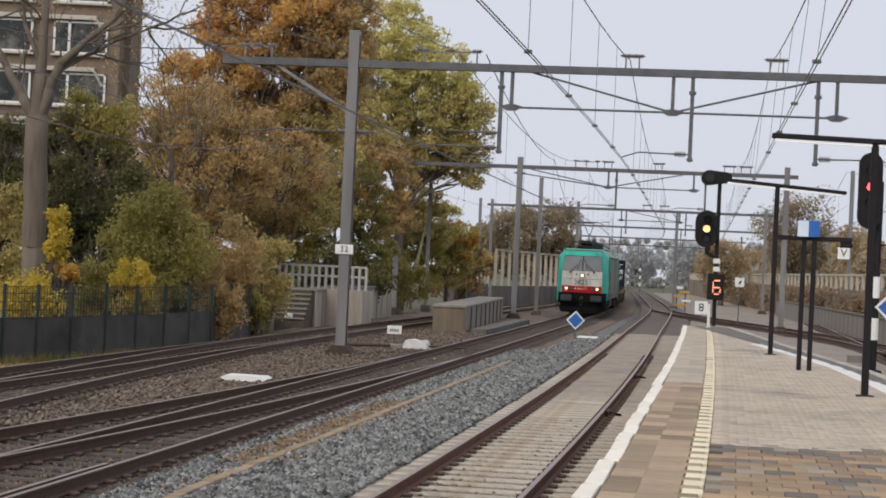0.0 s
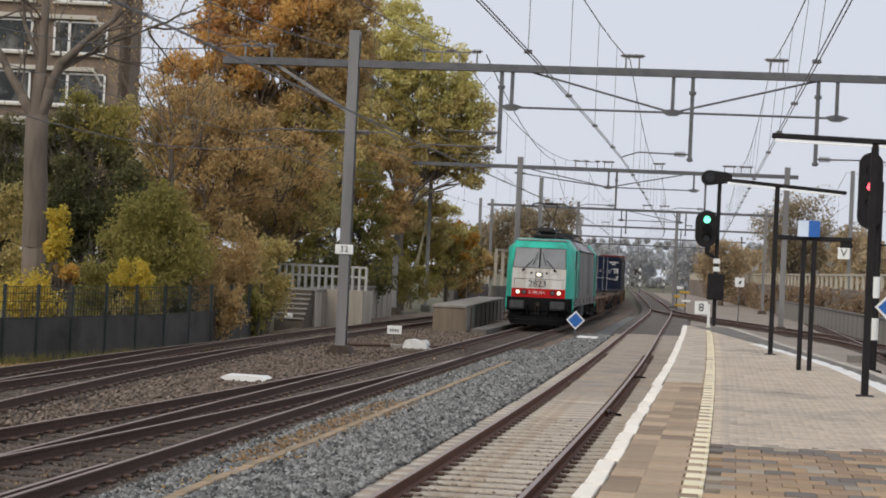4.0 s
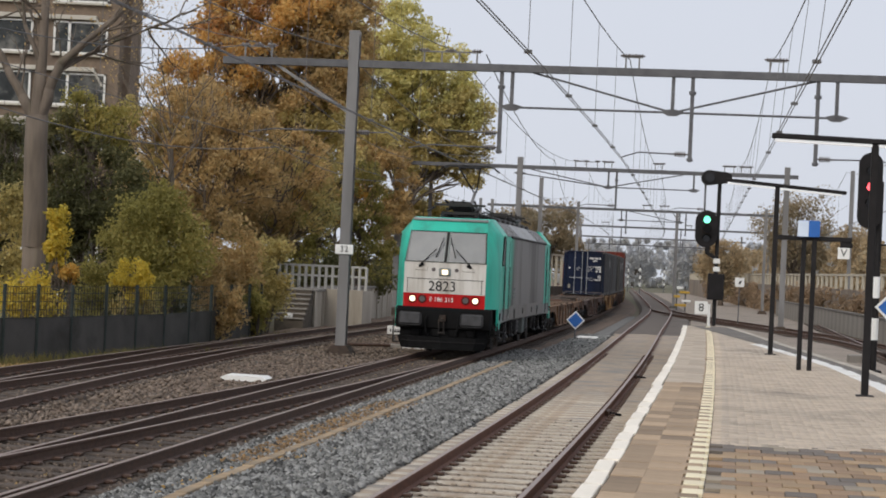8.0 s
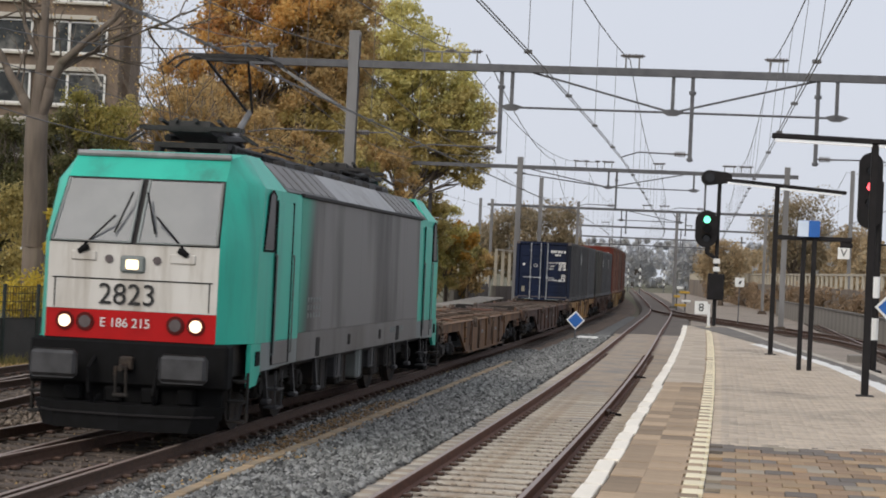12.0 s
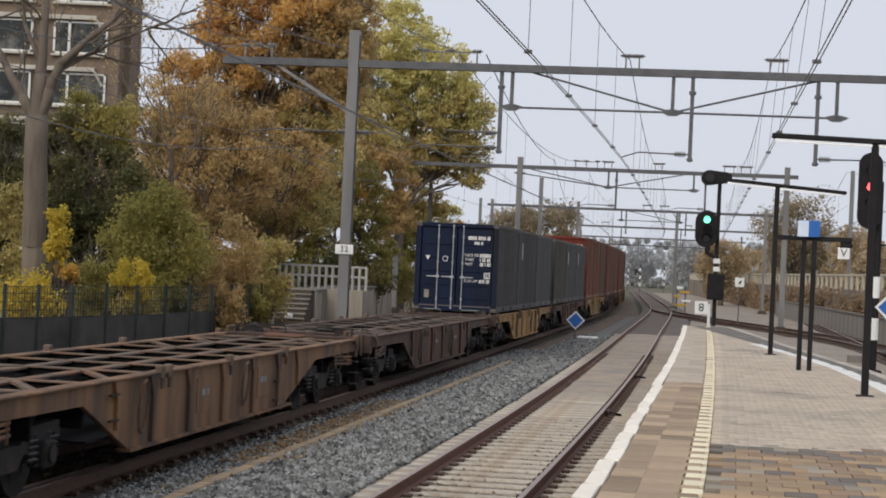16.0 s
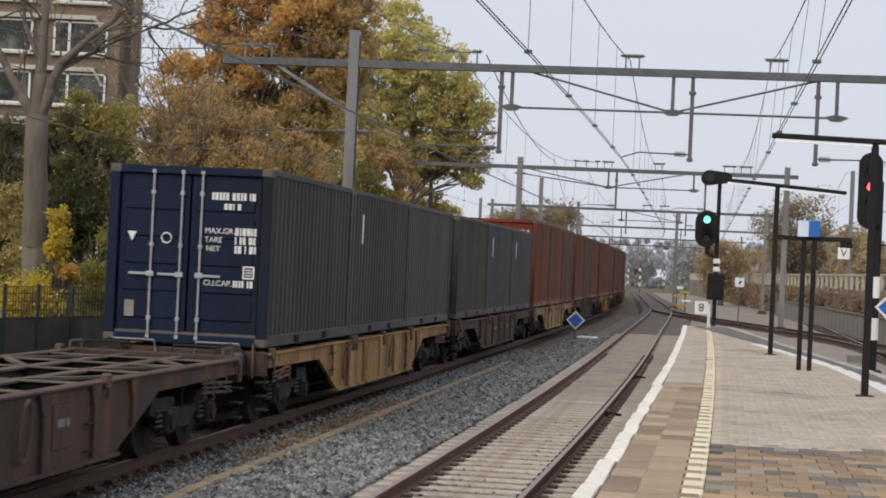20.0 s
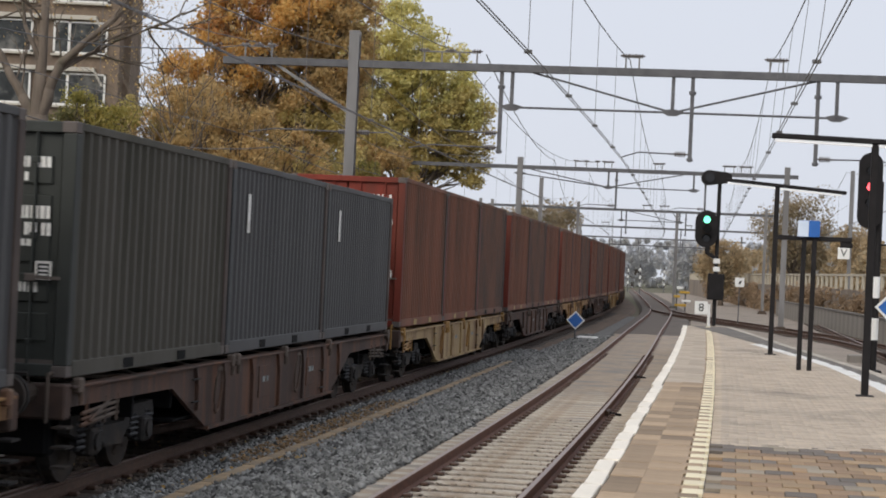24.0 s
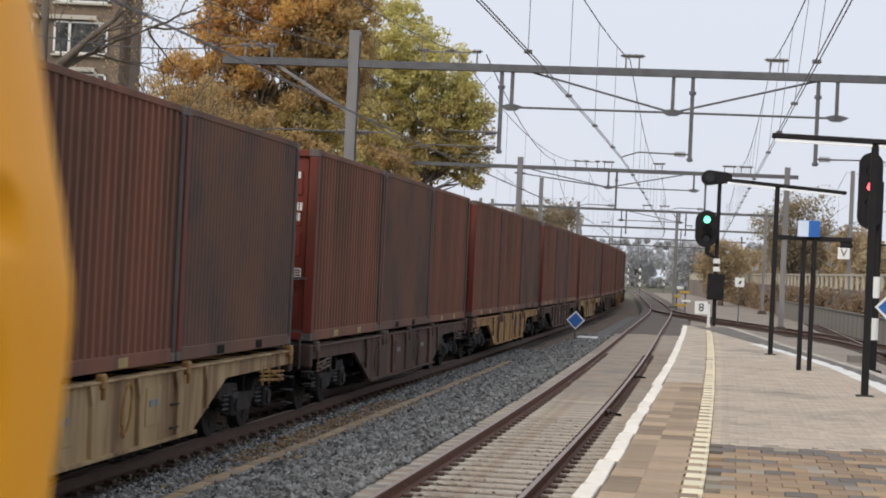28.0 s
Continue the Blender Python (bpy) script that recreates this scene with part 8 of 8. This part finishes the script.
# twiggy half-bare trees before them
wood_tree(-9.2, 75.0, 3.2, 0.22, [(-10.9, 8.0, 2.3, 2.0, L_BROWN, 0), (-9.6, 5.4, 2.9, 2.3, L_BROWN, 0), (-8.2, 7.0, 1.9, 2.0, L_BROWN, 0.4), (-12.4, 6.6, 1.6, 2.4, L_OLIVE, 0.6), (-11.6, 4.4, 1.6, 2.2, L_BROWN, 0)],
          "half-bare tree with olive-brown leaves and pale twigs", 0.066, 16, 130, 10.0, 0.58, 420, BARK)
wood_tree(-7.4, 78.5, 2.4, 0.18, [(-7.5, 4.5, 2.0, 2.3, L_BROWN, 0), (-6.4, 6.8, 1.5, 1.5, L_BROWN, 0), (-8.6, 3.4, 1.5, 1.9, L_MIX, 0), (-5.6, 4.6, 1.2, 1.7, L_MIX, 0.3)],
          "half-bare tree with rusty brown leaves", 0.068, 12, 130, 10.0, 0.58, 320, BARK)
wood_tree(-13.6, 80.0, 3.5, 0.24, [(-13.2, 5.4, 2.4, 3.0, L_BROWN, 0), (-15.6, 4.6, 2.2, 2.4, L_OLIVE, 0)], "tree with thin brown leaves near the block", 0.075, 15, 120, 8.0, 0.6, 100)
# green and amber young trees along the bank
wood_tree(-5.9, 85.0, 1.6, 0.15, [(-6.2, 3.6, 1.6, 1.9, L_GREEN, 0), (-5.2, 5.0, 1.0, 1.2, L_MIX, 0), (-6.9, 5.0, 0.9, 1.0, L_AMBER, 0.3)], "young green tree with rust-tinged leaves", 0.07, 17, 130, 11.0, 0.5, 120)
wood_tree(-4.0, 91.0, 1.8, 0.16, [(-3.9, 5.6, 1.2, 2.0, L_GREEN, 0), (-3.6, 3.2, 1.5, 1.8, L_GREEN, 0.2), (-4.6, 5.2, 0.8, 1.5, L_AMBER, -0.4)], "young tree with green and amber leaves", 0.075, 18, 130, 11.0, 0.5, 120)
wood_tree(-2.0, 122.0, 1.8, 0.18, [(-2.4, 4.8, 1.9, 2.9, L_MIX, 0), (-0.9, 5.2, 1.5, 2.4, L_OLIVE, 0), (-3.4, 6.4, 1.3, 1.6, L_GREEN, 0.3), (-1.6, 3.0, 2.2, 1.8, L_GREEN, 0.2)], "young tree with yellowing green leaves", 0.09, 28, 130, 11.0, 0.55, 60)
wood_tree(0.3, 127.0, 1.8, 0.18, [(0.2, 4.6, 1.5, 2.2, L_YELGREEN, 0), (1.0, 3.8, 1.3, 1.9, L_AMBER, -0.3), (-0.9, 5.2, 1.2, 1.8, L_OLIVE, 0), (0.4, 2.2, 2.0, 1.6, L_MIX, 0)], "young tree with amber and yellow leaves", 0.09, 19, 130, 11.0, 0.5, 60)
wood_tree(2.0, 141.0, 1.6, 0.16, [(1.9, 3.6, 1.5, 1.8, L_MIX, 0), (3.0, 2.8, 1.2, 1.4, L_BROWN, 0)], "low amber and brown scrub tree by the far fence", 0.11, 44, 110, 9.0, 0.55, 100)
# evergreens and shrubs behind the mesh fence
wood_tree(-11.4, 60.5, 1.0, 0.14, [(-11.4, 4.6, 1.45, 2.6, L_DARK, 0), (-11.0, 6.3, 0.9, 1.1, L_GREEN, -0.3), (-11.8, 2.6, 1.3, 1.7, L_DARK, -0.5), (-12.8, 3.6, 1.3, 2.6, L_DARK, 0.4), (-11.9, 6.9, 0.9, 0.9, L_GREEN, 0.2), (-12.7, 5.8, 1.0, 1.3, L_DARK, 0.2)],
          "dark evergreen tree behind the fence", 0.06, 21, 170, 16.0, 0.5, 60)
wood_tree(-15.0, 62.0, 1.0, 0.16, [(-15.0, 4.9, 1.3, 2.6, L_DARK, 0), (-14.0, 2.6, 1.4, 2.2, L_DARK, 0), (-14.3, 5.4, 0.9, 1.4, L_DARK, 0)], "dark evergreen tree behind the thick trunk", 0.06, 22, 170, 14.0, 0.5, 60)
shrub(-8.7, 57.0, 1.75, 1.1, 0.6, 4.7, "broad grey-green willow-like shrub", L_GREEN, 120, 150, 0.05, 31, 0.5, 0.9)
shrub(-9.9, 59.0, 0.9, 0.9, 2.2, 5.4, "narrow dark green shrub", L_DARK, 50, 150, 0.055, 45, 0.45)
shrub(-7.2, 63.0, 1.0, 0.9, 0.0, 4.0, "olive shrub with some rust leaves", L_BROWN, 60, 120, 0.055, 32, 0.45)
shrub(-6.4, 67.0, 1.0, 0.9, -0.2, 3.6, "brown and green undergrowth shrub", L_OLIVE, 55, 120, 0.06, 33, 0.45)
shrub(-8.5, 51.4, 0.58, 0.4, 1.1, 2.35, "bright yellow-green shrub by the mesh fence", L_YELLOW, 34, 80, 0.045, 34, 0.24)
shrub(-8.45, 51.6, 0.7, 0.35, 0.4, 1.4, "yellowing bramble below the bright shrub", L_MIX, 30, 80, 0.045, 46, 0.26)
shrub(-9.75, 47.2, 0.28, 0.3, 2.0, 3.75, "climbing shrub with amber and yellow leaves", L_YELLOW, 34, 80, 0.045, 35, 0.2)
shrub(-10.2, 46.5, 0.95, 0.4, 0.5, 1.9, "low yellow and orange shrub", L_YELLOW, 44, 70, 0.045, 36, 0.28)
shrub(-9.5, 47.1, 0.36, 0.25, 1.65, 2.12, "small orange-leaved shrub by the trunk", L_AMBER, 14, 60, 0.045, 37, 0.18)
shrub(-11.7, 50.0, 0.85, 0.6, 0.5, 4.6, "pale green shrub by the trunk", L_OLIVE, 60, 110, 0.05, 38, 0.36)
shrub(-9.9, 52.6, 0.6, 0.4, 0.3, 2.2, "dull green bramble behind the mesh", L_GREEN, 34, 100, 0.045, 47, 0.3)
shrub(-6.9, 57.5, 0.8, 0.6, -0.2, 2.2, "rusty bramble growing through the fence", L_BROWN, 40, 110, 0.05, 39, 0.34)
shrub(-6.2, 62.5, 0.5, 0.5, -0.3, 1.7, "green undergrowth by the fence end", L_GREEN, 30, 110, 0.05, 40, 0.3)
shrub(-7.0, 71.5, 0.7, 0.6, -0.3, 2.0, "green creeper on the fence end post", L_GREEN, 36, 110, 0.055, 48, 0.34)
shrub(-10.6, 66.0, 3.0, 1.2, -0.3, 3.2, "dense dark undergrowth behind the fence", L_DARK, 90, 150, 0.07, 41, 0.7)
shrub(-6.2, 96.0, 4.0, 1.6, -0.3, 3.4, "dense undergrowth behind the loading bank", L_DARK, 90, 140, 0.09, 42, 0.8)
shrub(-3.2, 112.0, 2.6, 1.2, -0.2, 3.0, "green undergrowth behind the bank", L_GREEN, 60, 140, 0.08, 43, 0.6)
shrub(1.0, 142.0, 2.4, 1.6, -0.2, 3.6, "amber and green scrub by the far fence", L_BROWN, 60, 120, 0.10, 49, 0.6)

# bare tree beside the fence: a thick trunk that forks in three
t = thing("bare_tree", pose(-10.5, 48.0, 0), "nearly bare tree with a thick forked trunk", "tree")
rng = random.Random(77)
bm = bmesh.new()
limb(bm, (0.0, 0, -0.5), (-0.04, 0, 2.5), 0.36, 0.31, 0.02, 4, rng)
limb(bm, (-0.04, 0, 2.5), (-0.12, 0, 5.9), 0.31, 0.29, 0.025, 4, rng)
tips = []
for run, r in (([(-0.14, 0, 5.7), (-0.55, 0.1, 6.4), (-1.0, 0.2, 7.1), (-1.5, 0.3, 7.95), (-1.8, 0.3, 9.2)], 0.16),
               ([(-0.10, 0, 5.8), (-0.08, 0, 7.0), (-0.05, 0.1, 8.9), (0.08, 0.1, 10.1)], 0.20),
               ([(-0.05, 0, 5.7), (0.18, -0.05, 6.6), (0.42, -0.1, 7.25), (1.3, -0.1, 8.05), (1.95, 0, 8.7), (2.5, 0.1, 9.8)], 0.16),
               ([(0.30, -0.1, 7.0), (0.9, 0.2, 7.45), (1.7, 0.4, 7.95), (2.7, 0.5, 8.4)], 0.08),
               ([(-0.08, 0, 7.2), (-0.5, -0.2, 8.2), (-0.7, -0.2, 9.6)], 0.08)):
    k = len(run) - 1
    for i in range(k):
        a, b = Vector(run[i]), Vector(run[i + 1])
        limb(bm, a, b, r * (1 - 0.75 * i / k), r * (1 - 0.75 * (i + 1) / k), 0.06, 3, rng)
        if i:
            for _ in range(2):
                d = ((b - a).normalized() * 0.5 + Vector((rng.uniform(-0.5, 1.0), rng.uniform(-0.4, 0.4), rng.uniform(-0.5, 0.7)))).normalized()
                branch_out(bm, a.lerp(b, rng.random()), d, 1.1, 0.03, 2, tips, rng)
    branch_out(bm, Vector(run[-1]), (Vector(run[-1]) - Vector(run[-2])).normalized(), 1.2, 0.035, 3, tips, rng)
part("trunk", bm, BARK, t, "grey-brown trunk with twigs", True)
leaves("last_leaves", [tuple(p) for p in tips], [0.3] * len(tips), 3, 0.04, L_BROWN, t, 78)
t = thing("bare_tree", pose(-9.4, 62.0, 0), "bare twiggy tree in front of the sky", "tree")
bm = bmesh.new()
limb(bm, (0, 0, -0.5), (0.2, 0, 6.0), 0.12, 0.07, 0.05, 4, rng)
tips = []
for k in range(9):
    branch_out(bm, Vector((0.15, 0, 4.4 + k * 0.3)), Vector((rng.uniform(-0.7, 0.7), rng.uniform(-0.3, 0.3), 1)).normalized(), 2.1, 0.026, 3, tips, rng)
part("trunk", bm, BARK, t, "thin grey branches")
leaves("last_leaves", [tuple(p) for p in tips], [0.3] * len(tips), 4, 0.045, L_BROWN, t, 79)

# far trees
tree(9.0, 185.0, 2.5, 0.3, (0, 5.4, 6.0, 3.0, 4.2), "far tan and olive tree behind the fence", L_FAR, 90, 110, 0.2, 51, clump=1.3)
tree(3.5, 190.0, 2.5, 0.3, (0, 4.0, 5.0, 3.0, 3.4), "far tree with grey-brown leaves", L_FAR, 60, 100, 0.2, 52, clump=1.2)
tree(33.0, 175.0, 3.0, 0.4, (0, 6.6, 4.6, 3.0, 4.8), "far half-bare tree with brown leaves", L_FAR, 90, 90, 0.16, 53, clump=1.3)
tree(28.5, 190.0, 1.8, 0.3, (0, 4.0, 3.0, 2.0, 2.8), "far tree with orange-brown leaves", L_FARBROWN, 60, 90, 0.18, 54, clump=1.0)
tree(38.5, 170.0, 2.0, 0.3, (0, 4.6, 3.6, 2.0, 3.4), "far tree with olive leaves", L_FARBROWN, 70, 90, 0.18, 55, clump=1.0)
# haze over the most distant trees is only their grey leaf colour
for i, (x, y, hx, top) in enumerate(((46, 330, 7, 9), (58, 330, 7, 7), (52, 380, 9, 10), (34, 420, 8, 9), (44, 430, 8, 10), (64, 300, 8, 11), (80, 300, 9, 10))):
    tree(x, y, 2.5, 0.4, (0, top * 0.55, hx, 3.0, top * 0.5), "distant tree with haze put into its grey leaf colour", L_FARHAZE, 60, 90, 0.36, 60 + i, clump=1.8, group="distant trees")


def hedge(name, x0, y0, x1, y1, z_hi, wid, label, leaf_m, n, per, size, seed):
    rng = random.Random(seed)
    cs = []
    for _ in range(n):
        f = rng.random()
        cs.append((x0 + (x1 - x0) * f + rng.uniform(-wid, wid), y0 + (y1 - y0) * f + rng.uniform(-wid, wid), rng.uniform(-0.2, z_hi)))
    h = thing(name, Matrix(), label, "hedge")
    leaves("foliage", cs, [0.6] * n, per, size, leaf_m, h, seed)
    return h


# hedge and tree belt colours are lightened towards the haze as well
hedge("hedge", 24.5, 100, 37.2, 260, 2.0, 0.5, "rust-brown hedge below the balustrade", leaf_mat("rusty hedge leaves", [(0.28, 0.215, 0.15), (0.35, 0.255, 0.17), (0.42, 0.30, 0.19)]), 420, 70, 0.13, 91)
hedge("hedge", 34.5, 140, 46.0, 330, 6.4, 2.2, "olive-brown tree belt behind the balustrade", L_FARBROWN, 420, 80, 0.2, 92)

hedge("hedge", 20.0, 470, 110.0, 430, 11.0, 6.0, "distant tree line with haze put into its leaf colour", L_FARHAZE, 700, 60, 0.55, 93)

# weeds along the fence foot and between the tracks
rng = np.random.default_rng(8)
n = 4200
tuft = rng.random(46)
f = np.clip(tuft[rng.integers(0, 46, n)] + rng.normal(0, 0.008, n), 0, 1)
px = np.interp(f, [0, 0.25, 0.6, 1], [-11.2, -9.1, -7.0, -5.5]) + rng.normal(0, 0.16, n) + 0.25
py = np.interp(f, [0, 0.25, 0.6, 1], [40.5, 45, 52, 66]) + rng.normal(0, 0.25, n)
hgt = 0.08 + 0.28 * rng.random(n) ** 2
ang = rng.random(n) * 6.28
lean = rng.normal(0, 0.35, (n, 2)) * hgt[:, None]
w = 0.012 + 0.012 * rng.random(n)
base = np.stack([px, py, np.full(n, -0.27)], 1)
side = np.stack([np.cos(ang) * w, np.sin(ang) * w, np.zeros(n)], 1)
tip = base + np.stack([lean[:, 0], lean[:, 1], hgt], 1)
v = np.stack([base - side, base + side, tip], 1).reshape(-1, 3)
weeds = new("weeds", raw_mesh("weeds", v, np.arange(n * 3).reshape(-1, 3), leaf_mat("dry grass", [(0.09, 0.10, 0.03), (0.19, 0.17, 0.06), (0.30, 0.24, 0.10)])))
tagged(weeds, "dry grass and weeds along the fence foot", "weeds", kind="stuff")
# leaf litter along the fence foot and beside the sidings
n = 2600
cs = [(float(np.interp(y, (40, 45, 52, 66), (-11.0, -8.9, -6.9, -5.4))) + random.gauss(0.3, 0.35), y, -0.2) for y in (random.uniform(40, 66) for _ in range(n))]
fl = leaves("fallen_leaves", cs, [0.05] * n, 1, 0.04, L_BROWN, None, 97, 0.4)
tagged(fl, "brown leaf litter along the fence foot", "leaves", kind="stuff")
# fallen leaves in the ballast
n = 420
cs = [(lane(random.uniform(-9.5, -5.2), y), y, -0.17) for y in (random.uniform(15, 60) for _ in range(n))]
fl = leaves("fallen_leaves", cs, [0.02] * n, 1, 0.035, L_BROWN, None, 95, 0.2)
tagged(fl, "scattered fallen autumn leaves on the ballast", "leaves", kind="stuff")

# drift of orange leaves beside the cable duct
n = 45
cs = [(random.gauss(-2.25, 0.12) + (y - 23.5) * 0.3, y, -0.13) for y in (random.uniform(20.5, 26.5) for _ in range(n))]
fl = leaves("fallen_leaves", cs, [0.03] * n, 1, 0.034, L_ORANGE, None, 96, 0.2)
tagged(fl, "orange fallen leaves drifted along the cable duct", "leaves", kind="stuff")


# ---- yellow passenger train on the platform track ----
Y_PAINT = mat("yellow train paint", (0.96, 0.42, 0.010), (0.91, 0.395, 0.010), 1.2, 0.5, 0, 0.0, (0.60, 0.28, 0.012), 0.6, 0.2, spec=0.12)
yellow = thing("passenger_train", Matrix(), "yellow passenger train with a rounded nose", "train")


def dent(y, z):
    """Lamp recesses pressed into the flanks of the nose."""
    def bowl(u, v):
        return max(0.0, min(1.0, (1.0 - (u * u + v * v)) * 4.0))
    tall = bowl((y + 2.25) / 0.42, (z - 2.14) / 0.33)
    shelf = bowl((y + 2.3) / 0.6, ((z - 2.57) / 0.075) ** 3)
    return 0.07 * tall + 0.045 * shelf


def nose_ring(z, tip_back, half, n=44):
    """Plan outline at height z, nose towards +y; tip at y = -tip_back."""
    ring = []
    for i in range(n + 1):
        a = math.pi / 2 * i / n
        ring.append((half * math.sin(a) ** 0.75, -tip_back - 1.9 * (1 - math.cos(a) ** 0.9)))
    ring += [(half, -tip_back - 1.9 - 0.07 * k) for k in range(1, 15)] + [(half, -24.0)]
    ring = [(x - (dent(y, z) if x > 0.6 else 0.0), y) for x, y in ring]
    return [(-x, y, z) for x, y in reversed(ring)] + [(x, y, z) for x, y in ring[1:]]


def profile(z):
    """How far the nose leans back, and its half width, at height z."""
    zs = (0.35, 0.9, 1.7, 1.9, 2.1, 2.3, 2.42, 2.52, 2.64, 2.68, 2.9, 3.2, 3.4, 3.7, 4.0, 4.1)
    back = (0.6, 0.36, 0.235, 0.20, 0.145, 0.113, 0.129, 0.18, 0.236, 0.255, 0.296, 0.36, 0.45, 0.8, 1.4, 2.0)
    half = (1.38, 1.42, 1.44, 1.44, 1.44, 1.44, 1.44, 1.44, 1.44, 1.435, 1.402, 1.357, 1.327, 1.25, 1.0, 0.6)
    return float(np.interp(z, zs, back)), float(np.interp(z, zs, half))


bm = bmesh.new()
heights = [0.35, 0.6, 0.9, 1.3, 1.6] + [1.7 + 0.04 * k for k in range(28)] + [2.9, 3.05, 3.2, 3.4, 3.7, 4.0, 4.1]
rings = [[bm.verts.new(p) for p in nose_ring(z, *profile(z))] for z in heights]
for r0, r1 in zip(rings, rings[1:]):
    k = len(r0)
    for j in range(k):
        bm.faces.new((r0[j], r0[(j + 1) % k], r1[(j + 1) % k], r1[j]))
bm.faces.new(rings[0][::-1])
bm.faces.new(rings[-1])
bmesh.ops.recalc_face_normals(bm, faces=bm.faces)
part("body", bm, Y_PAINT, yellow, "yellow rounded body", True)
bm = bmesh.new()
box(bm, -1.3, 1.3, -23.8, -1.8, 0.15, 0.5, 0.03)
part("underframe", bm, UNDER, yellow)
for y in (-4.5, -20.0):
    b, ws = bogie(yellow, y, 2.5, 0.46)


def yellow_at(t):
    y = YELLOW_TIP - 10.0 * (28.0 - t)
    x = near_x(y)
    return pose(x, y, 0, 0, 0, -math.degrees(math.atan2(near_x(y) - near_x(y - 3), 3.0)))


YELLOW_TIP = 6.3


# ---- what moves ----
def lamp_s(t):
    """How far along the line the locomotive's lamps are."""
    return 19.87 - 7.058 * (t - 12.0) + 0.0057 * (t - 12.0) ** 2 - 0.0085 * max(0.0, t - 18.0) ** 2


def ride(t, behind, half, off=0.0, z=0.0):
    s = lamp_s(t) + behind
    ax, ay, _ = line_at(s - half)
    bx, by, _ = line_at(s + half)
    h = math.atan2(bx - ax, by - ay)
    cx, cy = (ax + bx) / 2, (ay + by) / 2
    return pose(cx + off * math.sin(h), cy + off * math.cos(h), z, 0, 0, -math.degrees(h))


def motions():
    times = [i * 0.5 for i in range(57)]
    # the signal clears: an added disc drops from the green lens to the amber one, and the numeral goes in
    walk(shutter, [(0.0, pose(0, 0, 4.67)), (0.75, pose(0, 0, 4.67)), (0.85, pose(0, 0, 4.34)), (28.0, pose(0, 0, 4.34))])
    walk(numeral, [(0.0, pose(0, -0.07, 0)), (0.75, pose(0, -0.07, 0)), (0.85, pose(0, 0.03, 0)), (28.0, pose(0, 0.03, 0))])
    # the yellow train comes up on the platform track
    walk(yellow, [(t, yellow_at(t)) for t in times])
    for row in TRAIN:
        ob, behind, half = row[:3]
        off = row[3] if len(row) > 3 else 0.0
        z = DECK if len(row) > 3 else 0.0
        walk(ob, [(t, ride(t, behind, half, off, z)) for t in times])
    for o, r in SPIN:
        y = o.location.y
        rows = []
        for i in range(281):
            t = i * 0.1
            rows.append((t, pose(0, y, r, math.degrees((lamp_s(t) - lamp_s(0)) / r))))
        walk(o, rows)


motions()
